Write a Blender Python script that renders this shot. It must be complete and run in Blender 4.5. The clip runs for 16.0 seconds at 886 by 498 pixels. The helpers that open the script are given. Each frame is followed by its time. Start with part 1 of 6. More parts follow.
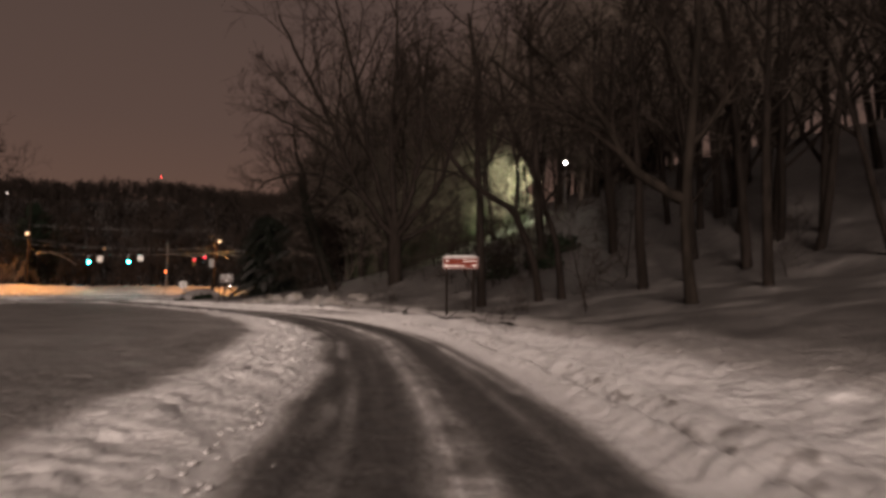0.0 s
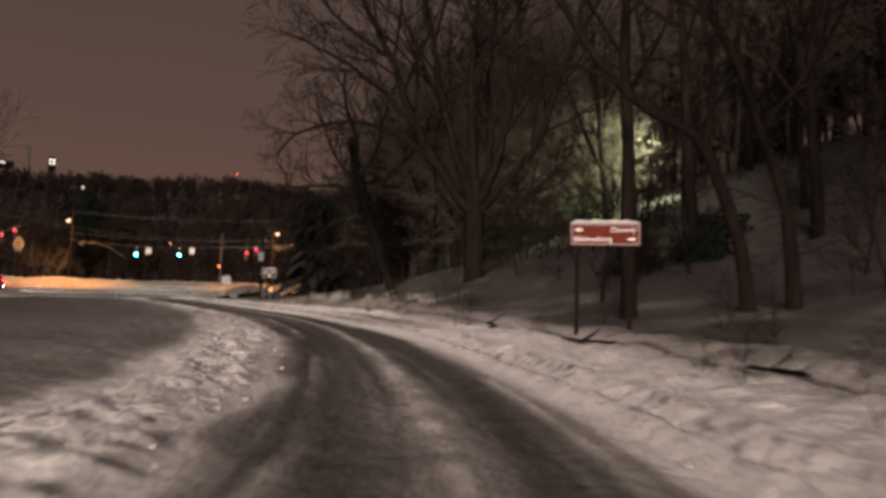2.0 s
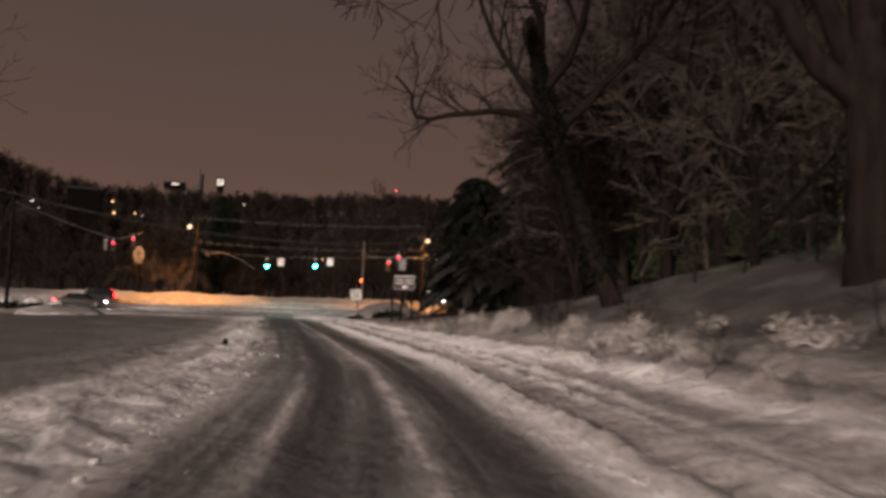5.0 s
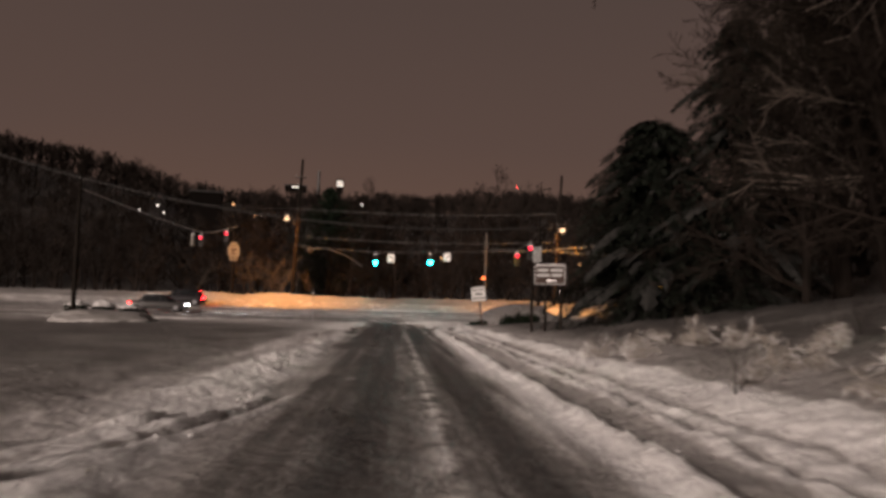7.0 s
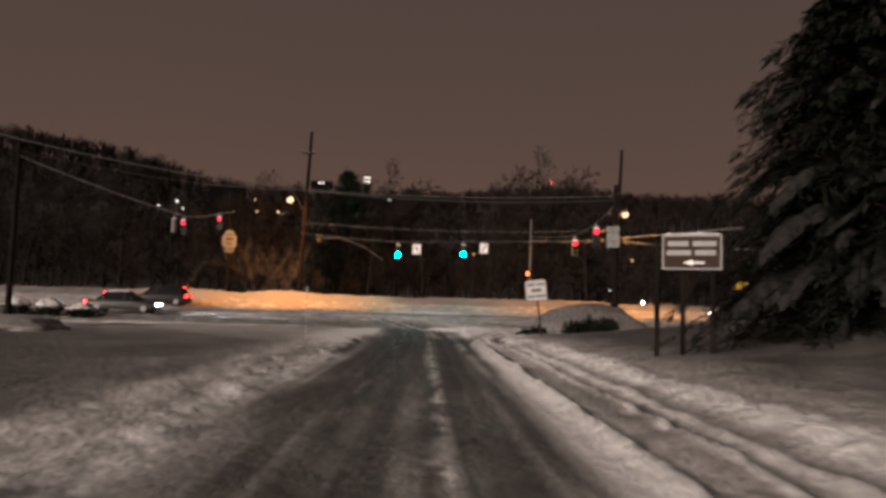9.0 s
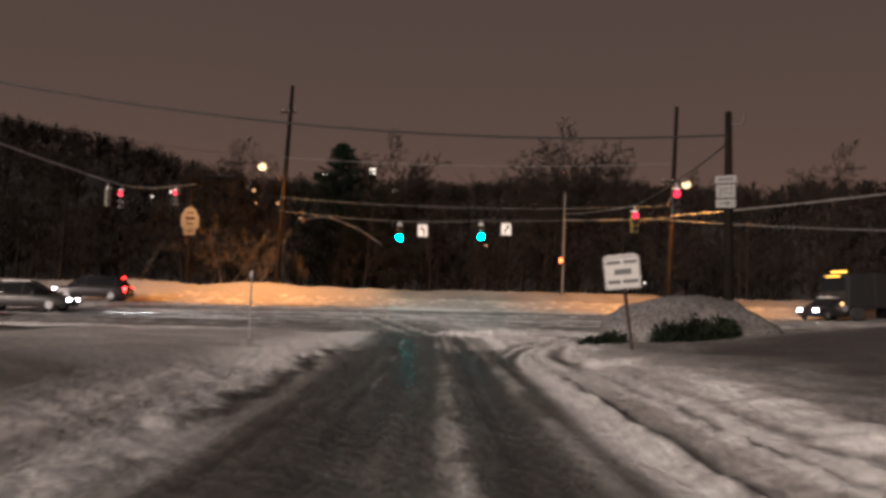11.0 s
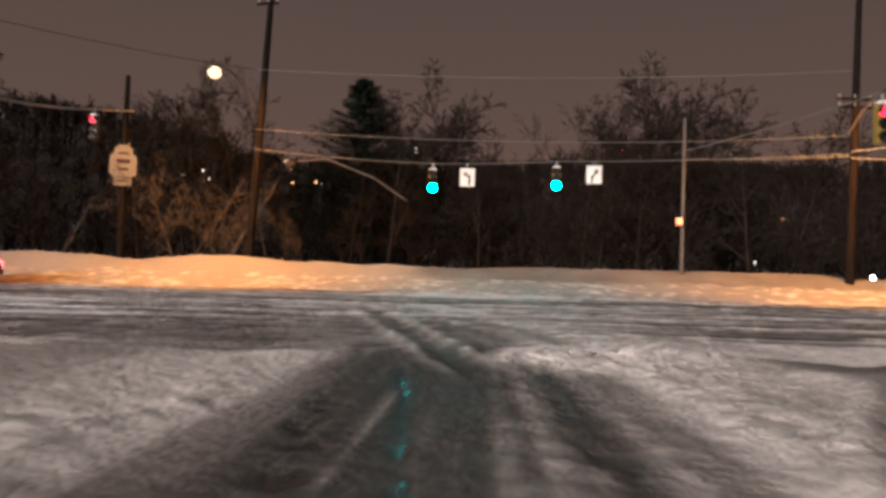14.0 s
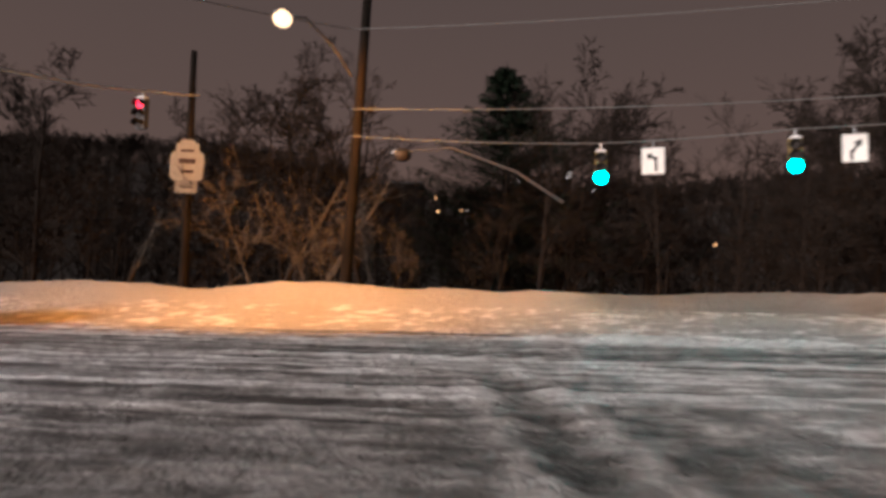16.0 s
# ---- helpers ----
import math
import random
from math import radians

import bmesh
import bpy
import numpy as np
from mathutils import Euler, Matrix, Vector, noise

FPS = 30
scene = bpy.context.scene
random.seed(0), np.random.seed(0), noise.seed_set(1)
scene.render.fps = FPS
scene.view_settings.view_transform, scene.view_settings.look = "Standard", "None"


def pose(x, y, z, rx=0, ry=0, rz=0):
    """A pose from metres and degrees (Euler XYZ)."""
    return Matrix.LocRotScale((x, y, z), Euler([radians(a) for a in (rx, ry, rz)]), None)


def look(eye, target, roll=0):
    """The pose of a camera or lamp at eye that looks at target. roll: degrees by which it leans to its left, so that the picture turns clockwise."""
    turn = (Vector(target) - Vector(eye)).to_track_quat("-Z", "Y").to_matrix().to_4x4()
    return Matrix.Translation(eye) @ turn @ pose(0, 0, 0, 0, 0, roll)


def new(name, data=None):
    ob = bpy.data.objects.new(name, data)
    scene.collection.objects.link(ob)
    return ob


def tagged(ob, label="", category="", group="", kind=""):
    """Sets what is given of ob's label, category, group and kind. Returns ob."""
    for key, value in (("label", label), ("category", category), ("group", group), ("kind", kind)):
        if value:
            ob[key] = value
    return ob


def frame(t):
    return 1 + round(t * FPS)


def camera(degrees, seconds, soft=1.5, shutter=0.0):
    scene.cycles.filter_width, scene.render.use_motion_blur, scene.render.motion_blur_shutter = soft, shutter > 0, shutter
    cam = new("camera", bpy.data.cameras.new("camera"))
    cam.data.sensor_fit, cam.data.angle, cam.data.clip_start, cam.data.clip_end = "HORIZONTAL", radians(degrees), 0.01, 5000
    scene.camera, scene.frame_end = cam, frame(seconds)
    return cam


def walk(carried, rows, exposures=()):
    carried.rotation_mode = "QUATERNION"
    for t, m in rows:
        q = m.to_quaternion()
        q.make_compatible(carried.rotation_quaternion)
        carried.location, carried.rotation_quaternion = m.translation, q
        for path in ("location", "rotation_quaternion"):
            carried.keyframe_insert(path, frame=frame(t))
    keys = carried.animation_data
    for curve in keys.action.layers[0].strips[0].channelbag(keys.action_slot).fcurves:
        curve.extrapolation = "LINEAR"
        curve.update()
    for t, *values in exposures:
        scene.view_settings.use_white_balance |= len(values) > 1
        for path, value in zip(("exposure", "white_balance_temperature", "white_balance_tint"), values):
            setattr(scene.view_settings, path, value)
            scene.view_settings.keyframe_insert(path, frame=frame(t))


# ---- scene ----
cam = camera(59.4, 16.0, soft=3.4, shutter=0.45)
METRES, EYE, TILT, LEAN, TURN = 115.0, 1.35, 3.2, 0.0, 0.0
ROWS = [
    (0.0, 0.0, 0.0, 0.0, -0.0, 0.0, 0.0),
    (0.5, -0.0011, 0.0352, -0.0022, 0.93, -0.03, -0.38),
    (1.0, -0.0027, 0.0694, -0.0044, 2.24, -0.01, -0.54),
    (1.5, -0.0061, 0.1043, -0.0072, 3.84, 0.22, -0.87),
    (2.0, -0.0102, 0.1404, -0.0095, 5.57, 0.26, -1.02),
    (2.5, -0.0153, 0.1748, -0.0117, 7.17, 0.29, -1.17),
    (3.0, -0.0211, 0.209, -0.0137, 8.91, 0.45, -1.16),
    (5.5, -0.0714, 0.3678, -0.0223, 19.78, 1.9, -0.77),
    (6.0, -0.0848, 0.3995, -0.0239, 22.28, 2.05, -0.81),
    (6.5, -0.0988, 0.4306, -0.0252, 24.5, 1.81, -0.51),
    (7.0, -0.1134, 0.459, -0.0265, 26.22, 1.61, -0.07),
    (7.5, -0.1282, 0.4874, -0.028, 27.32, 1.59, 0.18),
    (8.0, -0.1432, 0.5154, -0.0292, 27.82, 1.74, 0.18),
    (8.5, -0.1583, 0.5429, -0.0304, 28.08, 1.77, -0.04),
    (9.0, -0.1734, 0.5699, -0.0318, 28.43, 1.62, -0.09),
    (9.5, -0.1885, 0.5964, -0.0331, 28.73, 1.56, 0.05),
    (12.0, -0.264, 0.7271, -0.0418, 29.23, 1.21, -0.11),
    (12.5, -0.2781, 0.7515, -0.0435, 29.77, 1.2, -0.43),
    (13.0, -0.2924, 0.7764, -0.0449, 31.44, 0.52, -0.63),
    (13.5, -0.3058, 0.8004, -0.0461, 32.11, 0.35, -0.24),
    (14.0, -0.3193, 0.8238, -0.0474, 32.63, 0.38, 0.2),
    (14.5, -0.3329, 0.846, -0.0488, 33.53, 0.65, 0.39),
    (15.0, -0.3479, 0.8681, -0.0495, 35.39, 1.56, 0.82),
    (15.5, -0.3631, 0.8876, -0.0498, 38.81, 2.19, 0.82),
    (16.0, -0.3801, 0.9057, -0.0499, 43.7, 2.79, 1.14),
]
walk(cam, [(t, pose(0, 0, EYE, TILT, LEAN, TURN) @ pose(METRES * x, METRES * y, METRES * z, 90 + pitch, roll, yaw)) for t, x, y, z, yaw, pitch, roll in ROWS],
     [(0.0, 0.02, 6650, 14), (2.0, 0.06, 6650, 13), (3.0, 0.22, 6600, 12), (5.5, 0.06, 6500, 13), (9.0, 0.0, 6450, 10), (12.0, 0.14, 6350, 11), (14.5, 0.24, 6300, 12), (15.5, 0.22, 6230, 12), (16.0, 0.26, 5950, 10)])

# ---- world and large lights ----
def sky_world():
    w = bpy.data.worlds.new("night_sky")
    w.use_nodes = True
    nt = w.node_tree
    nt.nodes.clear()
    tc = nt.nodes.new("ShaderNodeTexCoord")
    sep = nt.nodes.new("ShaderNodeSeparateXYZ")
    ramp = nt.nodes.new("ShaderNodeValToRGB")
    nz = nt.nodes.new("ShaderNodeTexNoise")
    nz.inputs["Scale"].default_value = 1.6
    nz.inputs["Detail"].default_value = 3.0
    add = nt.nodes.new("ShaderNodeMath")
    add.operation = "MULTIPLY_ADD"
    add.inputs[1].default_value = 0.10
    bg = nt.nodes.new("ShaderNodeBackground")
    out = nt.nodes.new("ShaderNodeOutputWorld")
    r = ramp.color_ramp
    r.elements[0].position, r.elements[0].color = 0.02, (0.150, 0.082, 0.056, 1)
    r.elements[1].position, r.elements[1].color = 0.62, (0.062, 0.046, 0.041, 1)
    e = r.elements.new(0.26)
    e.color = (0.098, 0.062, 0.050, 1)
    nt.links.new(tc.outputs["Generated"], sep.inputs[0])
    nt.links.new(tc.outputs["Generated"], nz.inputs["Vector"])
    nt.links.new(nz.outputs["Fac"], add.inputs[0])
    nt.links.new(sep.outputs["Z"], add.inputs[2])
    nt.links.new(add.outputs[0], ramp.inputs[0])
    nt.links.new(ramp.outputs[0], bg.inputs[0])
    bg.inputs[1].default_value = SKY
    nt.links.new(bg.outputs[0], out.inputs[0])
    scene.world = w


SKY, GLOW = 1.0, 4.3
sky_world()
# an added wide sun from low behind, standing in for the car's headlights
sun = new("headlight_stand_in", bpy.data.lights.new("headlight_stand_in", "SUN"))
sun.data.energy, sun.data.angle, sun.data.color = GLOW, radians(18), (1.0, 0.822, 0.722)
sun.matrix_world = look((-3, -30, 7.4), (0, 0, 0))


def lamp(name, at, watts, colour, radius=0.15):
    ob = new(name, bpy.data.lights.new(name, "POINT"))
    ob.data.energy, ob.data.color, ob.data.shadow_soft_size = watts, colour, radius
    ob.location = at
    return ob


def down_lamp(name, at, watts, colour):
    """The light of a street lamp's head, thrown downwards in a wide cone."""
    ob = new(name, bpy.data.lights.new(name, "SPOT"))
    ob.data.energy, ob.data.color, ob.data.shadow_soft_size = watts, colour, 0.15
    ob.data.spot_size, ob.data.spot_blend = radians(142), 0.5
    ob.matrix_world = look(at, (at[0] - 0.48, at[1] + 0.70, at[2] - 1.0))    # tilted away from the crossing, towards the bank
    return ob


SODIUM = (1.0, 0.35, 0.045)
down_lamp("sodium_light", (-63.0, 117.2, 9.95), 7400, SODIUM)
down_lamp("sodium_light", (-38.3, 132.5, 9.70), 7000, SODIUM)
wood_light = down_lamp("mercury_light", (9.8, 62.5, 11.3), 44000, (0.88, 1.0, 0.66))
wood_light.data.spot_size, wood_light.data.spot_blend = radians(90), 1.0
wood_light.matrix_world = look((9.8, 62.5, 11.3), (0.5, 71.0, 7.4))


# ---- materials ----
def nodes(name):
    m = bpy.data.materials.new(name)
    m.use_nodes = True
    nt = m.node_tree
    return m, nt, nt.nodes["Principled BSDF"]


def tex(nt, scale, detail=4.0, stretch=None, rough=0.55):
    tc = nt.nodes.new("ShaderNodeTexCoord")
    n = nt.nodes.new("ShaderNodeTexNoise")
    n.inputs["Scale"].default_value, n.inputs["Detail"].default_value = scale, detail
    n.inputs["Roughness"].default_value = rough
    if stretch:
        mp = nt.nodes.new("ShaderNodeMapping")
        mp.inputs["Scale"].default_value = stretch
        nt.links.new(tc.outputs["Object"], mp.inputs[0])
        nt.links.new(mp.outputs[0], n.inputs["Vector"])
    else:
        nt.links.new(tc.outputs["Object"], n.inputs["Vector"])
    return n.outputs["Fac"]


def ramp2(nt, fac, p0, c0, p1, c1):
    r = nt.nodes.new("ShaderNodeValToRGB")
    r.color_ramp.elements[0].position, r.color_ramp.elements[0].color = p0, (*c0, 1)
    r.color_ramp.elements[1].position, r.color_ramp.elements[1].color = p1, (*c1, 1)
    nt.links.new(fac, r.inputs[0])
    return r.outputs[0]


def mix(nt, fac, a, b):
    m = nt.nodes.new("ShaderNodeMix")
    m.data_type = "RGBA"
    nt.links.new(fac, m.inputs[0])
    for v, i in ((a, 6), (b, 7)):
        if isinstance(v, tuple):
            m.inputs[i].default_value = (*v, 1)
        else:
            nt.links.new(v, m.inputs[i])
    return m.outputs[2]


def bump(nt, bsdf, fac, strength, distance=0.02):
    b = nt.nodes.new("ShaderNodeBump")
    b.inputs["Strength"].default_value, b.inputs["Distance"].default_value = strength, distance
    nt.links.new(fac, b.inputs["Height"])
    nt.links.new(b.outputs[0], bsdf.inputs["Normal"])


def mat_snow(name="snow", dirt_shade=0.0):
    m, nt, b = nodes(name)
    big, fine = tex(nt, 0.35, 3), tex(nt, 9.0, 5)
    # the amount taken off serves ploughed dirt and mounds in shade alike
    c = mix(nt, big, (0.80 - dirt_shade, 0.80 - dirt_shade, 0.81 - dirt_shade), (0.70 - dirt_shade, 0.68 - dirt_shade, 0.66 - dirt_shade))
    c = mix(nt, ramp2(nt, fine, 0.42, (0, 0, 0), 0.75, (1, 1, 1)), c, (0.60 - dirt_shade, 0.59 - dirt_shade, 0.57 - dirt_shade))
    nt.links.new(c, b.inputs["Base Color"])
    b.inputs["Roughness"].default_value = 0.65
    bump(nt, b, fine, 0.5, 0.05)
    return m


def attr(nt, name):
    n = nt.nodes.new("ShaderNodeAttribute")
    n.attribute_name = name
    return n.outputs["Fac"]


def mat_road():
    """Snow packed on asphalt; one attribute says how far the wheels have worn it down to wet, dark slush, and how far
    snow past the headlights is dimmed.
    """
    m, nt, b = nodes("snowy_road")
    wear_dim = attr(nt, "wear_dim")
    fine, mid = tex(nt, 14.0, 6, rough=0.7), tex(nt, 2.2, 4)
    s = nt.nodes.new("ShaderNodeMath")
    s.operation = "MULTIPLY_ADD"
    s.inputs[1].default_value = 0.62
    nt.links.new(fine, s.inputs[0])
    nt.links.new(wear_dim, s.inputs[2])
    s2 = nt.nodes.new("ShaderNodeMath")
    s2.operation = "SUBTRACT"
    s2.inputs[1].default_value = 0.31
    nt.links.new(s.outputs[0], s2.inputs[0])
    r = nt.nodes.new("ShaderNodeValToRGB")
    el = r.color_ramp.elements
    el[0].position, el[0].color = 0.10, (0.88, 0.87, 0.86, 1)
    el[1].position, el[1].color = 0.95, (0.028, 0.026, 0.025, 1)
    e = el.new(0.36)
    e.color = (0.42, 0.40, 0.385, 1)
    e = el.new(0.68)
    e.color = (0.12, 0.112, 0.106, 1)
    nt.links.new(s2.outputs[0], r.inputs[0])
    c = mix(nt, ramp2(nt, mid, 0.35, (0, 0, 0), 0.8, (0.25, 0.25, 0.25)), r.outputs[0], (0.30, 0.275, 0.25))
    nt.links.new(c, b.inputs["Base Color"])
    rr = nt.nodes.new("ShaderNodeMapRange")
    rr.inputs[1].default_value, rr.inputs[2].default_value = 0.85, 1.15
    rr.inputs[3].default_value, rr.inputs[4].default_value = 0.60, 0.26
    nt.links.new(s2.outputs[0], rr.inputs[0])
    nt.links.new(rr.outputs[0], b.inputs["Roughness"])
    wet = nt.nodes.new("ShaderNodeMapRange")
    wet.inputs[1].default_value, wet.inputs[2].default_value = 0.8, 1.1
    wet.inputs[3].default_value, wet.inputs[4].default_value = 0.9, 0.10
    nt.links.new(s2.outputs[0], wet.inputs[0])
    two = nt.nodes.new("ShaderNodeMath")
    two.operation = "MULTIPLY_ADD"
    two.inputs[1].default_value = 2.0
    nt.links.new(tex(nt, 4.5, 3), two.inputs[0])
    nt.links.new(fine, two.inputs[2])
    bp = nt.nodes.new("ShaderNodeBump")
    bp.inputs["Distance"].default_value = 0.085
    nt.links.new(wet.outputs[0], bp.inputs["Strength"])
    nt.links.new(two.outputs[0], bp.inputs["Height"])
    nt.links.new(bp.outputs[0], b.inputs["Normal"])
    return m


def snow_cap(nt, colour, low=0.25, high=0.6, noise_scale=3.0):
    """Lying snow on the upward faces of a surface."""
    g = nt.nodes.new("ShaderNodeNewGeometry")
    sep = nt.nodes.new("ShaderNodeSeparateXYZ")
    nt.links.new(g.outputs["Normal"], sep.inputs[0])
    ad = nt.nodes.new("ShaderNodeMath")
    ad.operation = "MULTIPLY_ADD"
    ad.inputs[1].default_value = 0.9
    nt.links.new(tex(nt, noise_scale, 3), ad.inputs[0])
    nt.links.new(sep.outputs["Z"], ad.inputs[2])
    f = ramp2(nt, ad.outputs[0], low + 0.45, (0, 0, 0), high + 0.45, (1, 1, 1))
    return mix(nt, f, colour, (0.72, 0.71, 0.70))


def mat_bark(name, c0, c1, low=0.25, high=0.6, snow=True):
    m, nt, b = nodes(name)
    base = ramp2(nt, tex(nt, 5.0, 5, (1, 1, 0.2)), 0.3, c0, 0.72, c1)
    nt.links.new(snow_cap(nt, base, low, high) if snow else base, b.inputs["Base Color"])
    b.inputs["Roughness"].default_value, b.inputs["Specular IOR Level"].default_value = 0.9, 0.03
    bump(nt, b, tex(nt, 12.0, 5, (1, 1, 0.25)), 0.6, 0.03)
    return m


def mat_plain(name, colour, rough=0.5, metal=0.0, var=0.25, scale=6.0, relief=0.15):
    m, nt, b = nodes(name)
    dark = tuple(v * (1 - var) for v in colour)
    nt.links.new(ramp2(nt, tex(nt, scale, 5), 0.3, dark, 0.75, colour), b.inputs["Base Color"])
    b.inputs["Roughness"].default_value, b.inputs["Metallic"].default_value = rough, metal
    if relief:
        bump(nt, b, tex(nt, scale * 5, 4), relief, 0.01)
    return m


def mat_glow(name, colour, strength):
    m, nt, b = nodes(name)
    b.inputs["Base Color"].default_value = (*[0.5 * v for v in colour], 1)
    b.inputs["Emission Color"].default_value = (*colour, 1)
    b.inputs["Emission Strength"].default_value = strength
    b.inputs["Roughness"].default_value = 0.2
    return m


def mat_glass(name, colour):
    m, nt, b = nodes(name)
    b.inputs["Base Color"].default_value = (*colour, 1)
    b.inputs["Roughness"].default_value = 0.05
    b.inputs["IOR"].default_value = 1.45
    return m


SNOW, ROAD = mat_snow(), mat_road()
SNOW_DIRTY = mat_snow("ploughed_snow", 0.26)
# darker snow copy: the hedge mound's shade is put into its colour
SNOW_SHADED = mat_snow("shaded_hedge_snow", 0.60)
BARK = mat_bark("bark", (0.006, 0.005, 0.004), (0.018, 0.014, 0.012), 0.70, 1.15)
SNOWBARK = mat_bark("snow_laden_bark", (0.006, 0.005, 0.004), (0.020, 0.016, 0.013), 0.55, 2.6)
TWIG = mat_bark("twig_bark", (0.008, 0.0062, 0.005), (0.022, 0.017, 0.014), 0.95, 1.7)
# darker bark copy: dimness of the unlit hills is put into its colour
FAR_DIM_TWIG = mat_bark("far_woods_dim_bark", (0.012, 0.0095, 0.008), (0.025, 0.020, 0.017), snow=False)
# paler bark for the wood, its brightness under the lights put into the colour
LIT_WOOD_TWIG = mat_bark("deep_wood_lit_bark", (0.046, 0.038, 0.032), (0.092, 0.076, 0.064), snow=False)
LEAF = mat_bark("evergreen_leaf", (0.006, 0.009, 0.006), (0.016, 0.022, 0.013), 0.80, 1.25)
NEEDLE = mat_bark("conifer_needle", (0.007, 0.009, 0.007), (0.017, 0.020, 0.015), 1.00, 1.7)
LADEN = mat_bark("frosted_needle", (0.012, 0.0125, 0.0115), (0.034, 0.033, 0.031), 0.9, 2.9)
DARK_NEEDLE = mat_bark("dark_pine_needle", (0.008, 0.013, 0.009), (0.020, 0.030, 0.018), snow=False)
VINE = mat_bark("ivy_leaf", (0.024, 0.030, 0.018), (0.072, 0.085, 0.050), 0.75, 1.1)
# twig copy lightened for the headlights falling on the near thicket
LIT_TWIG = mat_bark("lit_twig", (0.050, 0.041, 0.035), (0.090, 0.074, 0.063), snow=False)
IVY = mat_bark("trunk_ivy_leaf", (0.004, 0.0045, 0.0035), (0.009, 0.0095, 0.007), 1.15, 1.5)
FROST = mat_bark("frosted_stalk", (0.10, 0.082, 0.066), (0.30, 0.27, 0.235), 0.3, 0.8)
BRUSH = mat_bark("snowy_brush", (0.032, 0.026, 0.021), (0.095, 0.080, 0.065), 0.7, 1.3)
POLEWOOD = mat_bark("pole_wood", (0.006, 0.005, 0.004), (0.015, 0.012, 0.010), snow=False)
STEEL = mat_plain("galvanised_steel", (0.34, 0.34, 0.35), 0.45, 0.8)
DARKMETAL = mat_plain("dark_metal", (0.030, 0.028, 0.027), 0.5, 0.4)
BLACK = mat_plain("black_plastic", (0.018, 0.018, 0.018), 0.5)
CABLE = mat_plain("cable_sheath", (0.030, 0.028, 0.026), 0.6)
CABLE_SNOW = mat_plain("snowy_cable", (0.16, 0.155, 0.15), 0.7)
# paler copy of the snowy cable, lamplight on these spans put into its colour
CABLE_LIT = mat_plain("lit_snowy_cable", (0.50, 0.49, 0.48), 0.7)
YELLOWHOUSE = mat_plain("signal_yellow", (0.22, 0.15, 0.03), 0.5)
BROWN = mat_plain("sign_brown", (0.12, 0.017, 0.007), 0.6)
BROWN.node_tree.nodes["Principled BSDF"].inputs["Specular IOR Level"].default_value = 0.1
BROWN_DULL = mat_plain("sign_dark_brown", (0.034, 0.020, 0.015), 0.7)
BROWN_DULL.node_tree.nodes["Principled BSDF"].inputs["Specular IOR Level"].default_value = 0.15
WHITE = mat_plain("sign_white", (0.80, 0.79, 0.76), 0.45, var=0.12)
GREY_SIGN = mat_plain("dulled_sign_white", (0.21, 0.206, 0.198), 0.5, var=0.2)
CREAM = mat_plain("sign_back_aluminium", (0.16, 0.15, 0.13), 0.55, var=0.3)
INK = mat_plain("sign_black", (0.02, 0.02, 0.02), 0.5)
TYRE = mat_plain("tyre_rubber", (0.02, 0.02, 0.02), 0.85)
RIM = mat_plain("wheel_rim", (0.30, 0.30, 0.31), 0.35, 0.8)
GLASS = mat_glass("car_glass", (0.012, 0.013, 0.014))
PAINT_DARK = mat_plain("dark_car_paint", (0.030, 0.028, 0.030), 0.3, 0.3)
PAINT_SILVER = mat_plain("silver_car_paint", (0.075, 0.072, 0.070), 0.35, 0.4)
CONCRETE = mat_plain("concrete", (0.30, 0.29, 0.27), 0.85)
BRICKWALL = mat_plain("far_wall", (0.006, 0.005, 0.0045), 0.95)
BRICKWALL.node_tree.nodes["Principled BSDF"].inputs["Specular IOR Level"].default_value = 0.0
G_GREEN = mat_glow("green_signal_glow", (0.0, 0.80, 0.74), 230)
G_RED = mat_glow("red_signal_glow", (1.0, 0.02, 0.05), 3.5)
G_STOP = mat_glow("orange_signal_glow", (1.0, 0.16, 0.03), 6)
G_TAIL = mat_glow("tail_light_glow", (1.0, 0.008, 0.008), 80)
G_HEAD = mat_glow("head_light_glow", (0.95, 0.97, 1.0), 40)
G_SODIUM = mat_glow("sodium_glow", (1.0, 0.66, 0.36), 1.9)
G_WHITE = mat_glow("white_lamp_glow", (0.90, 1.0, 0.88), 90)
G_WIN = mat_glow("far_white_light", (1.0, 0.90, 0.78), 2.2)
G_WINO = mat_glow("far_orange_light", (1.0, 0.50, 0.20), 3)
G_FARRED = mat_glow("far_red_light", (1.0, 0.06, 0.05), 6)
G_AMBER = mat_glow("truck_amber_glow", (1.0, 0.55, 0.08), 2.5)
LENS_OFF = mat_plain("unlit_lens", (0.02, 0.014, 0.011), 0.7)


# ---- noise, spline and the shape of the ground ----
def hash2(ix, iy, k):
    h = (ix.astype(np.int64) * 374761393 + iy.astype(np.int64) * 668265263 + k * 974634777) & 0x7FFFFFFF
    h = ((h ^ (h >> 13)) * 1274126177) & 0x7FFFFFFF
    return ((h ^ (h >> 16)) & 0xFFFF) / 65535.0


def vnoise(x, y, k=0):
    ix, iy = np.floor(x), np.floor(y)
    u, v = x - ix, y - iy
    u, v = u * u * (3 - 2 * u), v * v * (3 - 2 * v)
    a, b = hash2(ix, iy, k), hash2(ix + 1, iy, k)
    c, d = hash2(ix, iy + 1, k), hash2(ix + 1, iy + 1, k)
    return (a * (1 - u) + b * u) * (1 - v) + (c * (1 - u) + d * u) * v


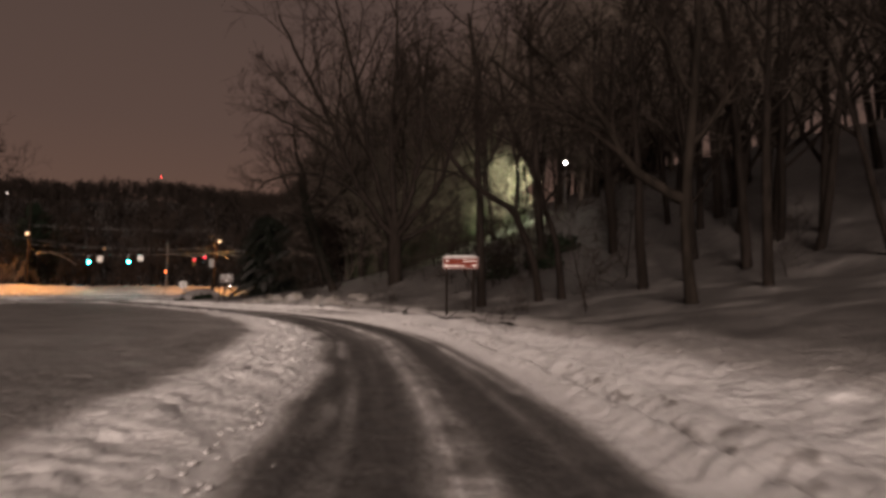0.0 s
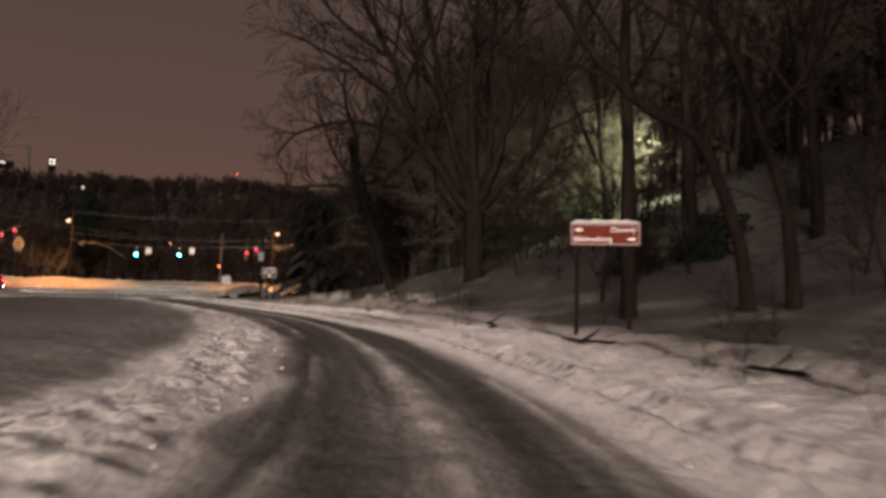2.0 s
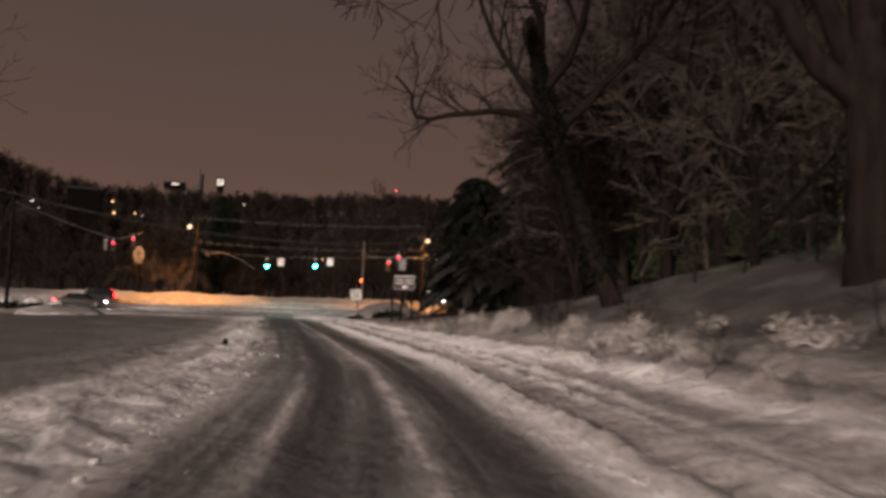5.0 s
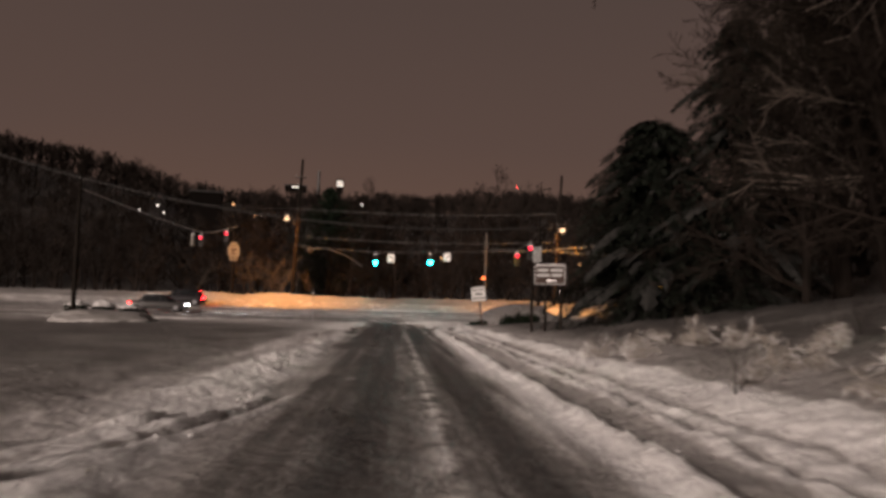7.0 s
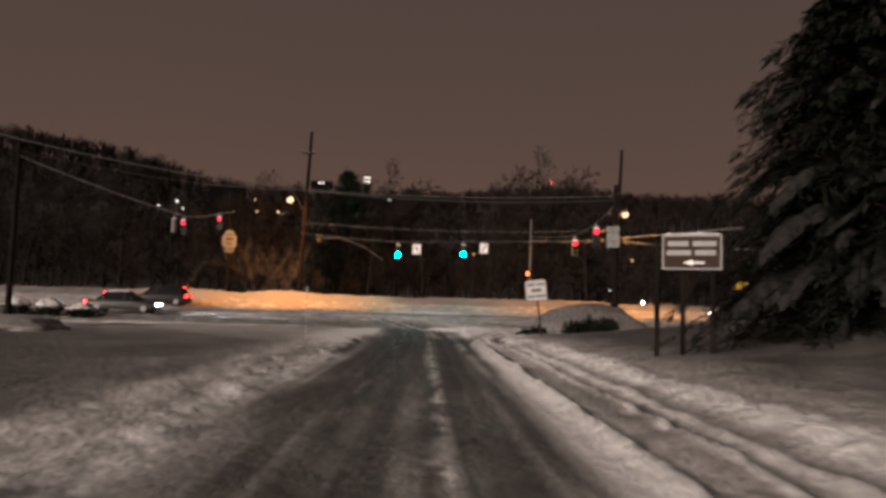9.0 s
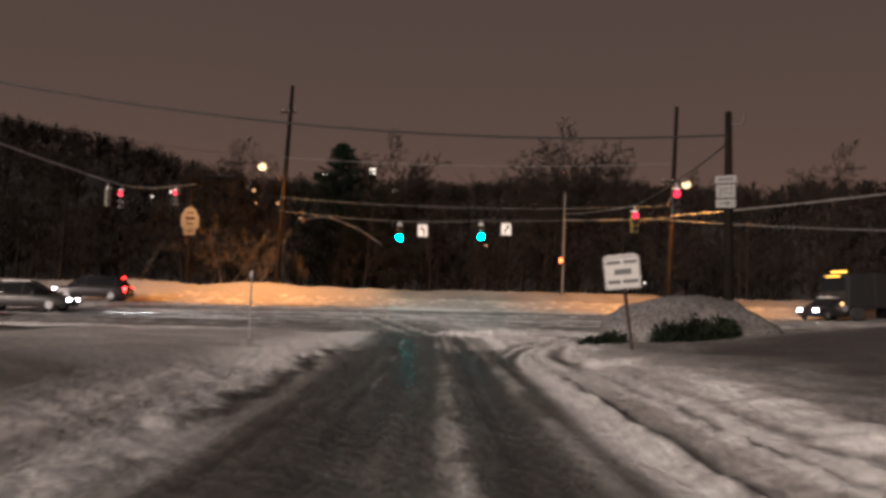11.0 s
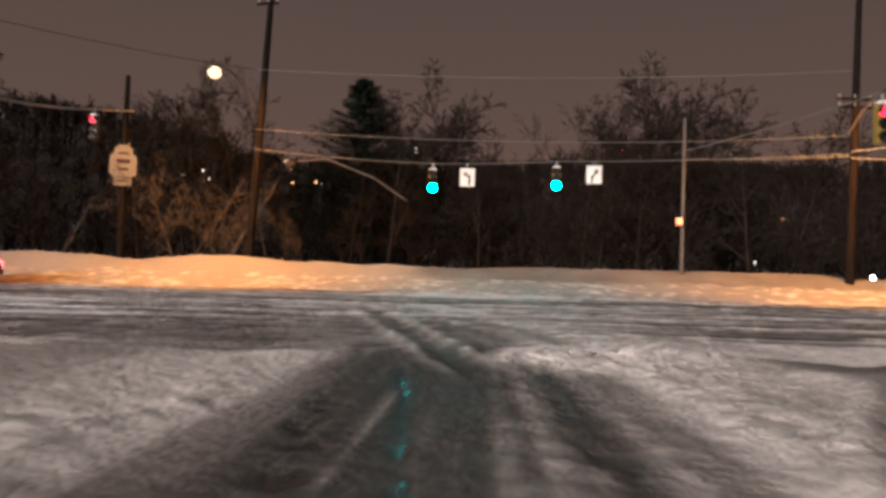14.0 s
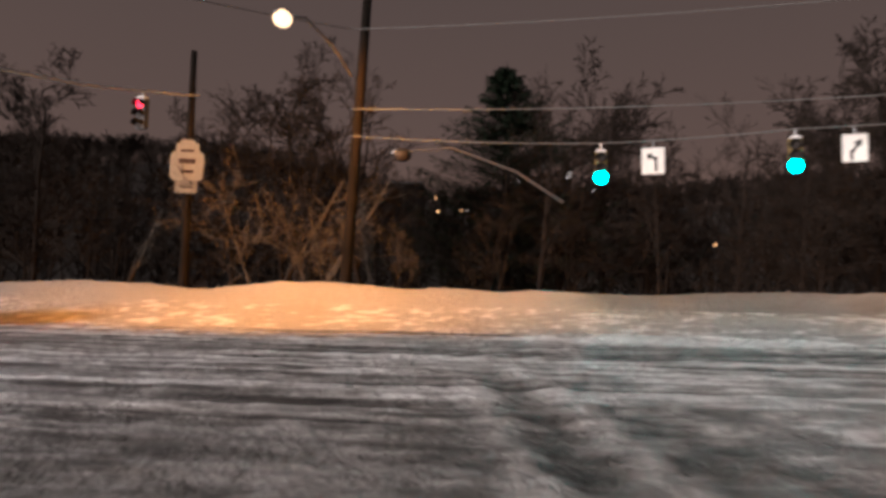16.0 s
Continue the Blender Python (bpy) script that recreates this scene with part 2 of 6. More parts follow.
def fbm(x, y, octaves=4, k=0):
    s, amp, tot = 0, 1.0, 0
    for i in range(octaves):
        s = s + amp * vnoise(x * 2 ** i + 17.3 * i, y * 2 ** i - 9.1 * i, k + i)
        tot += amp
        amp *= 0.5
    return s / tot


def step(x, a, b):
    u = np.clip((x - a) / (b - a), 0, 1)
    return u * u * (3 - 2 * u)


def spline(points, gap):
    p = [Vector(q) for q in points]
    p = [2 * p[0] - p[1], *p, 2 * p[-1] - p[-2]]
    out = []
    for i in range(1, len(p) - 2):
        k = max(2, int((p[i + 1] - p[i]).length / gap))
        for j in range(k):
            t = j / k
            out.append(0.5 * ((2 * p[i]) + (p[i + 1] - p[i - 1]) * t + (2 * p[i - 1] - 5 * p[i] + 4 * p[i + 1] - p[i + 2]) * t * t
                              + (3 * p[i] - p[i - 1] - 3 * p[i + 1] + p[i + 2]) * t ** 3))
    out.append(p[-2])
    return np.array([tuple(q) for q in out])


AXIS = spline([(0.6, -45, 0), (0.1, -20, 0), (0, 0, 0), (-0.3, 8, 0), (-1.2, 16.2, 0), (-2.45, 24.1, 0), (-5.0, 33.5, 0), (-8.2, 42.4, 0), (-13.0, 52.9, 0),
               (-16.5, 59.4, 0), (-20, 65.6, 0), (-30.4, 83.75, 0), (-36.7, 94.9, 0), (-44.6, 108.6, 0)], 0.5)[:, :2]
SEG = np.linalg.norm(np.diff(AXIS, axis=0), axis=1)
ARC = np.concatenate([[0], np.cumsum(SEG)])
TAN = np.gradient(AXIS, axis=0)
TAN /= np.linalg.norm(TAN, axis=1)[:, None]
S0 = float(ARC[np.argmin(np.abs(AXIS[:, 1]))])    # the arc length where the walk begins
NX, NY = -0.565, 0.825                            # across the cross road
AX, AY = 0.825, 0.565                             # along it


def road_sd(x, y):
    """How far along the road a place is, and how far to its right."""
    x, y = np.atleast_1d(x).astype(float), np.atleast_1d(y).astype(float)
    s, d = np.empty_like(x), np.empty_like(x)
    for i in range(0, len(x), 20000):
        q = np.stack([x[i:i + 20000], y[i:i + 20000]], 1)
        d2 = ((q[:, None, :] - AXIS[None, ::2, :]) ** 2).sum(2)
        j = d2.argmin(1) * 2
        j = np.minimum(j, len(AXIS) - 1)
        r = q - AXIS[j]
        s[i:i + 20000] = ARC[j] - S0 + (r * TAN[j]).sum(1)
        d[i:i + 20000] = r[:, 0] * TAN[j, 1] - r[:, 1] * TAN[j, 0]
    return s, d


def ground_z(x, y, sd=None):
    shape = np.shape(x)
    x, y = np.ravel(np.atleast_1d(x)).astype(float), np.ravel(np.atleast_1d(y)).astype(float)
    s, d = sd if sd is not None else road_sd(x, y)
    n = NX * x + NY * y
    z = np.interp(n, [108, 112, 116, 120, 125, 131, 134, 137, 139, 146, 170], [0, 0.05, 0.22, 0.48, 0.75, 1.15, 1.7, 2.42, 2.35, 1.7, 1.5])
    z = z + 0.45 * (fbm(x * 0.30, y * 0.30, 4, 5) - 0.5) * step(n, 133, 136.5)
    z = z + 0.25 * np.exp(-((x + 67) ** 2 + (y - 121.4) ** 2) / 5.0) + 0.25 * np.exp(-((x + 74) ** 2 + (y - 116.4) ** 2) / 6.0)
    # the wooded bank on the right of the road
    slope = np.interp(s, [-45, 10, 36, 52, 66, 80, 92, 108], [0.13, 0.14, 0.15, 0.34, 0.30, 0.18, 0.14, 0.10])
    e = np.maximum(d - 2.7, 0)
    rise = slope * np.sqrt(e * e + 1.0) - slope
    rise = 9.0 * np.tanh(rise / 9.0) + 0.22 * np.maximum(d - 17, 0) * (d < 70) + 0.22 * 53 * (d >= 70)
    z = z + rise * (1 - step(n, 100, 114)) * (d > 0)
    # open snow on the left
    z = z + 0.18 * step(-d, 3, 8) * (1 - step(n, 100, 112))
    # far hills
    r = np.hypot(x + 45, y - 110)
    az = np.degrees(np.arctan2(-(x + 45), y - 110))
    top = np.interp(az, [-180, -60, -10, 20, 45, 55, 75, 95, 180], [14, 14, 43, 51, 46, 58, 60, 38, 14])
    z = z + top * step(r, 130, 345) * (0.86 + 0.28 * fbm(x * 0.012, y * 0.012, 3, 9))
    # drifts
    off = step(np.abs(d - 0.3), 2.2, 4.0)
    z = z + off * (0.17 * (fbm(x * 0.55, y * 0.55, 3, 1) - 0.5) + 0.06 * (fbm(x * 2.3, y * 2.3, 2, 2) - 0.5)) * (1 - 0.7 * step(n, 113, 116) * (1 - step(n, 131, 134)))
    return z.reshape(shape) if shape else float(z[0])


def gz(x, y):
    return float(ground_z(x, y))


# ---- mesh helpers ----
def mesh_of(name, verts, faces, material, smooth=False):
    me = bpy.data.meshes.new(name)
    me.from_pydata([tuple(v) for v in verts], [], faces)
    me.materials.append(material)
    if smooth:
        me.polygons.foreach_set("use_smooth", [True] * len(me.polygons))
    return me


def part(name, bm, material, parent, label="", smooth=False):
    me = bpy.data.meshes.new(name)
    bm.to_mesh(me)
    bm.free()
    me.materials.append(material)
    if smooth:
        me.polygons.foreach_set("use_smooth", [True] * len(me.polygons))
    ob = new(name, me)
    ob.parent = parent
    if label:
        ob["label"] = label
    return ob


def part_of(name, me, parent, label="", m=None):
    ob = new(name, me)
    ob.parent = parent
    if m is not None:
        ob.matrix_basis = m
    if label:
        ob["label"] = label
    return ob


def box(sx, sy, sz, at=(0, 0, 0), bevel=0.01, rot=(0, 0, 0)):
    bm = bmesh.new()
    bmesh.ops.create_cube(bm, size=1, matrix=pose(*at, *rot) @ Matrix.Diagonal((sx, sy, sz, 1)))
    if bevel:
        bmesh.ops.bevel(bm, geom=bm.edges[:], offset=bevel, segments=2, affect="EDGES")
    return bm


def rod(p, q, r0, r1=None, sides=10):
    p, q = Vector(p), Vector(q)
    bm = bmesh.new()
    bmesh.ops.create_cone(bm, cap_ends=True, segments=sides, radius1=r0, radius2=r0 if r1 is None else r1, depth=(q - p).length,
                          matrix=Matrix.Translation((p + q) / 2) @ (q - p).to_track_quat("Z", "Y").to_matrix().to_4x4())
    return bm


def tube(points, radii, sides, verts, faces):
    """Adds one tapering tube along points to the lists."""
    first = len(verts)
    pts = [Vector(p) for p in points]
    up = Vector((0.31, 0.52, 0.8))
    for i, p in enumerate(pts):
        t = (pts[min(i + 1, len(pts) - 1)] - pts[max(i - 1, 0)]).normalized()
        a = t.cross(up)
        a = a.normalized() if a.length > 1e-4 else Vector((1, 0, 0))
        b = t.cross(a)
        for k in range(sides):
            w = 2 * math.pi * k / sides
            verts.append(p + radii[i] * (math.cos(w) * a + math.sin(w) * b))
    for i in range(len(pts) - 1):
        for k in range(sides):
            k2 = (k + 1) % sides
            faces.append((first + i * sides + k, first + i * sides + k2, first + (i + 1) * sides + k2, first + (i + 1) * sides + k))


def empty(name, at=(0, 0, 0), m=None):
    ob = new(name)
    ob.matrix_basis = m if m is not None else Matrix.Translation(at)
    return ob


def grid_object(name, X, Y, Z, material, wear_dim=None):
    h, w = X.shape
    me = bpy.data.meshes.new(name)
    idx = np.arange(h * w).reshape(h, w)
    f = np.stack([idx[:-1, :-1], idx[:-1, 1:], idx[1:, 1:], idx[1:, :-1]], 2).reshape(-1, 4)
    me.vertices.add(h * w)
    me.vertices.foreach_set("co", np.stack([X, Y, Z], 2).reshape(-1).astype(np.float32))
    me.loops.add(f.size)
    me.loops.foreach_set("vertex_index", f.reshape(-1).astype(np.int32))
    me.polygons.add(len(f))
    me.polygons.foreach_set("loop_start", np.arange(0, f.size, 4, dtype=np.int32))
    me.polygons.foreach_set("use_smooth", np.ones(len(f), dtype=bool))
    me.update(calc_edges=True)
    me.materials.append(material)
    if wear_dim is not None:
        at = me.attributes.new("wear_dim", "FLOAT", "POINT")
        at.data.foreach_set("value", wear_dim.reshape(-1).astype(np.float32))
    return new(name, me)


# ---- ground and roads ----
def spaced(lo, hi, gap, far, ratio=1.22):
    left, right, g = [lo], [hi], gap
    while left[-1] > -far:
        g *= ratio
        left.append(left[-1] - g)
        right.append(right[-1] + g)
    return np.array(left[:0:-1] + list(np.arange(lo, hi + 1e-6, gap)) + right[1:])


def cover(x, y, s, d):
    """How dark the snow is coloured away from the roads: the open field dimmed as past the headlights, the woods by the
    same and by fallen leaves and twigs, the far bank greyer.
    """
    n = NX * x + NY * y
    # dimness of the field past the headlights, put into the snow colour
    field_dim = 0.55 + 0.04 * step(s, 36, 52) * (1 - step(n, 84, 96)) - 0.24 * step(n, 92, 102) * step(-d, 2, 4) * (1 - step(-d, 20, 30)) + 0.26 * (fbm(x * 0.8, y * 0.8, 3, 30) - 0.4) + 0.13 * step(-d, 5, 13) * (1 - step(n, 96, 108))
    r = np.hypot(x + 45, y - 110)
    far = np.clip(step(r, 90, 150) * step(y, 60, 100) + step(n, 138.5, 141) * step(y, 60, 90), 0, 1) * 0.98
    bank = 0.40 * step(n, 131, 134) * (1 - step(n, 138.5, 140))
    field_dim = np.maximum(field_dim, bank)
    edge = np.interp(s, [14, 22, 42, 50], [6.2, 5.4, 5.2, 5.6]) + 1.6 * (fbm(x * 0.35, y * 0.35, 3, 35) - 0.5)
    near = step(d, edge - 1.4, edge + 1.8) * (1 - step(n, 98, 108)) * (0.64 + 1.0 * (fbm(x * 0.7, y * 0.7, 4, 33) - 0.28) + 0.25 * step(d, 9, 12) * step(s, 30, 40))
    return np.maximum(np.maximum(field_dim, far), np.clip(near, 0, 0.9))


def build_ground():
    X, Y = np.meshgrid(spaced(-78, 18, 0.46, 2600), spaced(-4, 142, 0.46, 2600))
    x, y = X.ravel(), Y.ravel()
    sd = road_sd(x, y)
    z = ground_z(x, y, sd)
    s, d = sd
    n, a = NX * x + NY * y, AX * x + AY * y
    inside = ((d > -5.2) & (d < 6.2) & (s > -24) & (n < 113.4)) | ((n > 113.2) & (n < 133.8) & (np.abs(a - 10) < 94))
    z = z - 0.30 * inside
    # the second carriageway on the left, worn darker by traffic
    c = -16.5 + 1.2 * np.sin(s * 0.05)
    band = np.exp(-((d - c) / 2.1) ** 4) * step(s, -24, -10) * (1 - step(n, 113, 116))
    wear_dim = band * (0.52 + 0.40 * (fbm(d * 1.1, s * 0.10, 3, 21)))
    z = z - 0.10 * band
    # field dimming and wood litter are laid over the tracks
    wear_dim = np.maximum(wear_dim, cover(x, y, s, d))
    ob = grid_object("ground", X, Y, z.reshape(X.shape), ROAD, wear_dim)
    tagged(ob, "open snow-covered ground and wooded bank beside the road", "ground", kind="structure")


def road_surface(S, D, X, Y):
    """Relief of the ploughed lane, and how far it is worn or dimmed: S along it, D to its right."""
    R = np.interp(S, [0, 30, 45, 60, 76, 92, 108, 120], [1.9, 1.95, 1.75, 1.75, 1.8, 2.0, 2.2, 2.4]) + 0.25 * (fbm(S * 0.25, S * 0.0, 3, 41) - 0.5)
    L = np.interp(S, [0, 30, 50, 80, 120], [-1.45, -1.5, -1.75, -2.2, -2.3]) + 0.6 * (fbm(S * 0.3, S * 0.0 + 3, 3, 42) - 0.5)
    wob = 0.22 * (fbm(S * 0.08, S * 0.0 + 7, 2, 43) - 0.5)
    left_track = np.exp(-((D + 0.42 - wob) / np.interp(S, [0, 22, 45, 70, 84, 120], [0.56, 0.52, 0.34, 0.34, 0.50, 0.60])) ** 4)
    right_track = np.exp(-((D - 0.98 - wob) / 0.27) ** 4)
    old_track = np.exp(-((D + 1.25 - 2 * wob) / 0.18) ** 2) * 0.75 + np.exp(-((D - 1.55 + wob) / 0.14) ** 2) * 0.3 + np.exp(-((D + 0.05 - wob) / 0.10) ** 2) * 0.5 * step(S, 38, 50)
    soft = 0.15 + 0.45 * step(S, 40, 60)
    lane = step(D, L - soft, L + 0.35 + 0.5 * soft) * (1 - step(D, R - 0.45, R))
    streak = np.clip(0.5 + 1.5 * (fbm(D * 6.0, S * 0.10, 4, 44) - 0.5), 0, 1)
    blot = fbm(D * 1.3, S * 0.5, 4, 45)
    late = step(S, 82, 104)
    mid = step(S, 40, 50) * (1 - step(S, 72, 84))
    wear_dim = lane * (0.60 + 0.12 * (1 - late) - 0.10 * mid + 0.08 * step(S, 70, 82) + 0.44 * (streak - 0.5) + 0.36 * (blot - 0.5) + 0.14 * late)
    tracks = np.maximum(left_track * (0.65 + 0.6 * fbm(D * 6, S * 0.12, 3, 49)), right_track)
    wear_dim = np.maximum(wear_dim, lane * tracks * (0.72 + 0.12 * (1 - late) + 0.08 * mid + 0.55 * (streak - 0.4) + 0.2 * (blot - 0.5)))
    wear_dim = np.maximum(wear_dim, lane * old_track * (0.35 + 0.5 * streak))
    core = np.exp(-((D - 0.32 - wob) / np.interp(S, [0, 40, 60], [0.25, 0.22, 0.14])) ** 2) * (0.35 + 0.9 * (fbm(D * 5, S * 2.2, 3, 46) - 0.15))
    core = core * (1 - step(S, 52, 64) * (1 - step(fbm(D * 5.0, S * 2.6, 3, 88), 0.42, 0.54)))
    line = (np.exp(-((D + 0.92 - wob) / 0.09) ** 2) + np.exp(-((D - 1.45 - wob) / 0.12) ** 2)) * step(fbm(S * 0.35, D * 2, 3, 66), 0.40, 0.62)
    wear_dim = wear_dim - 0.62 * core * (1 - 0.6 * late) - 0.40 * line * lane
    rut_on = step(S, 40, 56) * (1 - step(S, 92, 100))
    sway = D - R - 0.12 * (fbm(S * 0.05, S * 0.0, 2, 61) - 0.5)
    ruts = sum(g * np.exp(-((sway - q) / w) ** 2) for q, w, g in ((0.52, 0.20, 0.8), (1.20, 0.075, 1.0), (1.74, 0.065, 1.0), (2.95, 0.22, 0.6))) * rut_on
    crests = sum(g * np.exp(-((sway - q) / w) ** 2) for q, w, g in ((0.24, 0.08, 0.9), (0.95, 0.09, 1.0), (1.46, 0.13, 1.0), (2.25, 0.34, 1.2))) * rut_on
    # ploughed ridges, clods and furrows
    clod = fbm(X * 3.0, Y * 3.0, 4, 47)
    clod2 = fbm(X * 7.5, Y * 7.5, 3, 48)
    ridge_r = np.exp(-((D - R - 0.68 - 0.35 * (fbm(S * 0.9, S * 0.0 + 1, 3, 74) - 0.5)) / (0.16 + 0.26 * clod)) ** 2)
    much = np.interp(S, [0, 32, 48, 80, 104, 112], [1.0, 1.0, 0.55, 0.5, 0.6, 0.1])
    band_l = step(L - D, -0.1, 0.5) * (1 - step(L - D, 0.7, 2.2))
    shoulder = step(D, R, R + 0.3) + step(-D, -L, -L + 0.3 + soft)
    sharp = step(clod2, 0.44, 0.60)
    lump = step(clod, 0.46, 0.66)
    patch = step(fbm(X * 0.7, Y * 0.7, 3, 67), 0.36, 0.56)
    # two crests thrown up by the plough with a furrow between them
    q = D - R - 0.14 * (fbm(S * 0.22, S * 0.0 + 11, 3, 76) - 0.5)
    crumb = fbm(X * 13.0, Y * 13.0, 2, 77)
    crest = 0.11 * np.exp(-((q - 0.26) / 0.15) ** 2) + 0.17 * np.exp(-((q - 0.88) / 0.27) ** 2)
    rill = np.exp(-((q - 0.47) / 0.06) ** 2) * (0.5 + 0.8 * step(fbm(S * 0.8, S * 0.0 + 5, 3, 64), 0.35, 0.5))
    h = (1 - 0.6 * step(S, 36, 52)) * (1 - 0.8 * step(S, 94, 101)) * (crest * (0.72 + 0.4 * fbm(S * 1.4, D * 1.2, 3, 78) + 0.25 * (crumb - 0.5)) - 0.07 * rill) + 0.06 * shoulder
    h = h + np.exp(-((q - 0.66) / 0.62) ** 4) * (0.05 * (clod2 - 0.5) * patch + 0.02 * (crumb - 0.5))
    h = h + band_l * much * patch * (0.025 * lump + 0.045 * sharp * (0.3 + 0.7 * lump) + 0.03 * (crumb - 0.5)) + 0.070 * np.exp(-((L - D - 1.15) / 0.40) ** 2) * much * step(fbm(X * 6.4, Y * 6.4, 3, 86), 0.46, 0.58) * (1 - step(S, 44, 56)) + 0.02 * band_l * (clod2 - 0.5)
    spill = step(fbm((0.83 * S + 0.55 * D) * 0.45, (0.83 * D - 0.55 * S) * 1.7, 4, 71), 0.50, 0.66) * band_l * step(S, 42, 54) * (1 - step(S, 92, 100))
    h = h + 0.07 * spill * (0.7 + 0.6 * clod2)
    h = h + shoulder * (1 - 0.6 * step(S, 95, 101) * (D > 0)) * (1 - 0.55 * step(L - D, 0.5, 1.4)) * (0.06 * (clod - 0.5) + 0.02 * (lump - 0.5) + (0.10 - 0.05 * (D < 0)) * (fbm(D * 1.5 + S * 0.25, S * 0.75, 4, 68) - 0.5))
    h = h - 0.035 * tracks * lane + 0.03 * lane * (clod - 0.5) + 0.012 * lane * (streak - 0.5) + 0.03 * core + 0.015 * line
    h = h + 0.05 * crests * (0.8 + 0.3 * lump) - 0.03 * ruts
    # beyond the fresh ridge verge and left field are coloured dimmer, as headlights fade
    verge_dim = step(D, R + 1.6, R + 3.2) * (0.14 + 0.5 * (fbm(D * 1.1 + S * 0.2, S * 0.5, 4, 73) - 0.5)) * (1 - step(S, 92, 100)) * (1 + 1.2 * step(S, 44, 56))
    verge_dim = np.maximum(verge_dim, step(L - D + 0.5 * (clod - 0.5), 1.6, 2.5) * (0.56 + 0.35 * (fbm(D * 0.9, S * 0.35, 3, 79) - 0.5)) * (1 - step(S, 84, 94)))
    wear_dim = np.maximum(wear_dim, verge_dim)
    # further along, the verge is darkened likewise for the weakening headlights
    verge = shoulder * step(S, 34, 50) * (1 - step(S, 94, 102))
    wear_dim = np.maximum(wear_dim, verge * (0.22 + 0.22 * (D > 0) + 0.6 * (fbm(D * 2.2, S * 0.10, 3, 75) - 0.5) - 0.30 * np.clip(crests, 0, 1)))
    wear_dim = wear_dim * (1 - 0.9 * verge * np.clip(crests, 0, 1))
    # pits along the ridge are coloured darker
    specks = step(clod2, 0.56, 0.64) * ridge_r * (1 - step(S, 40, 52)) * patch
    wear_dim = np.maximum(wear_dim, 0.45 * specks)
    # the dark lip where the cleared verge meets the bank
    lip = np.exp(-((D - 5.0 - 0.5 * (fbm(S * 0.4, S * 0.0 + 2, 3, 69) - 0.5)) / 0.07) ** 2) * step(S, 18, 24) * (1 - step(S, 46, 54))
    h = h - 0.07 * lip + 0.10 * step(D, 5.0, 5.4) * step(S, 18, 24) * (1 - step(S, 46, 54))
    wear_dim = np.maximum(wear_dim, lip * 0.85)
    wear_dim = np.maximum(wear_dim, ruts * (0.26 + 0.2 * clod2 + 0.16 * late))
    # the bottom of the furrow is coloured darker
    wear_dim = np.where((rill > 0.6) & (S < 44), np.maximum(wear_dim, 0.95 * clod2), wear_dim)
    wear_dim = wear_dim + late * tracks * lane * (0.16 + 0.5 * np.maximum(blot - 0.35, 0))
    # the stop line, half showing through the slush
    stop = step(S, 107.8, 107.95) * (1 - step(S, 108.35, 108.5)) * step(D, L + 0.3, L + 0.5) * (1 - step(D, R - 0.6, R - 0.4))
    wear_dim = wear_dim - stop * np.maximum(wear_dim - 0.42 - 0.25 * (streak - 0.5), 0) * step(blot, 0.3, 0.5)
    # worn earth and slush where cars have cut the kerb before the crossing
    cut = np.exp(-((D - L + 0.1 + 0.9 * (fbm(S * 1.1, S * 0.0 + 9, 4, 70) - 0.5)) / (0.13 + 0.30 * clod)) ** 2) * step(S, 90, 94) * (1 - step(S, 104, 110))
    wear_dim = np.maximum(wear_dim, cut * (0.48 + 0.6 * clod2))
    h = h - 0.03 * cut
    # the tracks of two wheels that ran off over the left edge
    for path, lo, hi in ((-1.73 - 0.023 * np.maximum(67.5 - S, 0) ** 2, 52, 66.5), (-1.80 - 0.243 * np.maximum(65.5 - S, 0) ** 1.32, 56, 64.8)):
        there = step(S, lo, lo + 3) * (1 - step(S, hi - 1, hi))
        off_line = D - path - 0.06 * (fbm(S * 1.6, S * 0.0, 2, 84) - 0.5)
        h = h + there * (0.05 * np.exp(-((np.abs(off_line) - 0.16) / 0.09) ** 2) * (0.6 + 0.8 * clod) - 0.07 * np.exp(-(off_line / 0.05) ** 2))
        wear_dim = np.where(there * np.exp(-(off_line / 0.05) ** 2) > 0.4, np.maximum(wear_dim, 0.62), wear_dim - 0.25 * there * np.exp(-((np.abs(off_line) - 0.17) / 0.12) ** 2))
    # the arcs of turns to the right, over trodden grey snow
    wear_dim = np.maximum(wear_dim, step(D, R - 0.2, R + 0.4) * step(S, 95, 100) * (0.24 + 0.6 * (blot - 0.5)))
    on = step(S, 98.5, 101)
    for path, w, g in ((1.40 + 0.017 * np.maximum(S - 100, 0) ** 2.1, 0.26, 0.78), (1.80 + 0.030 * np.maximum(S - 100.5, 0) ** 1.97, 0.17, 0.72), (3.1 + 0.032 * np.maximum(S - 101.5, 0) ** 1.95, 0.20, 0.62)):
        off_line = D - path - 0.08 * (fbm(S * 0.9, S * 0.0 + 4, 2, 85) - 0.5)
        arc = np.exp(-(off_line / w) ** 2) * on
        rim = np.exp(-((np.abs(off_line) - w - 0.12) / 0.12) ** 2) * on
        wear_dim = np.maximum(wear_dim - 0.50 * rim * (1 - lane), arc * (g + 0.30 * (streak - 0.4)))
        h = h - 0.025 * arc + 0.035 * rim * (0.7 + 0.5 * clod)
    # trodden white snow between the turning wheels at the mouth of the road, whitened further as if headlit, and a lump
    # on the verge
    white = white_headlit_snow(X, Y)
    east = step(D, 0.15, 0.55) * step(S, 103, 108)
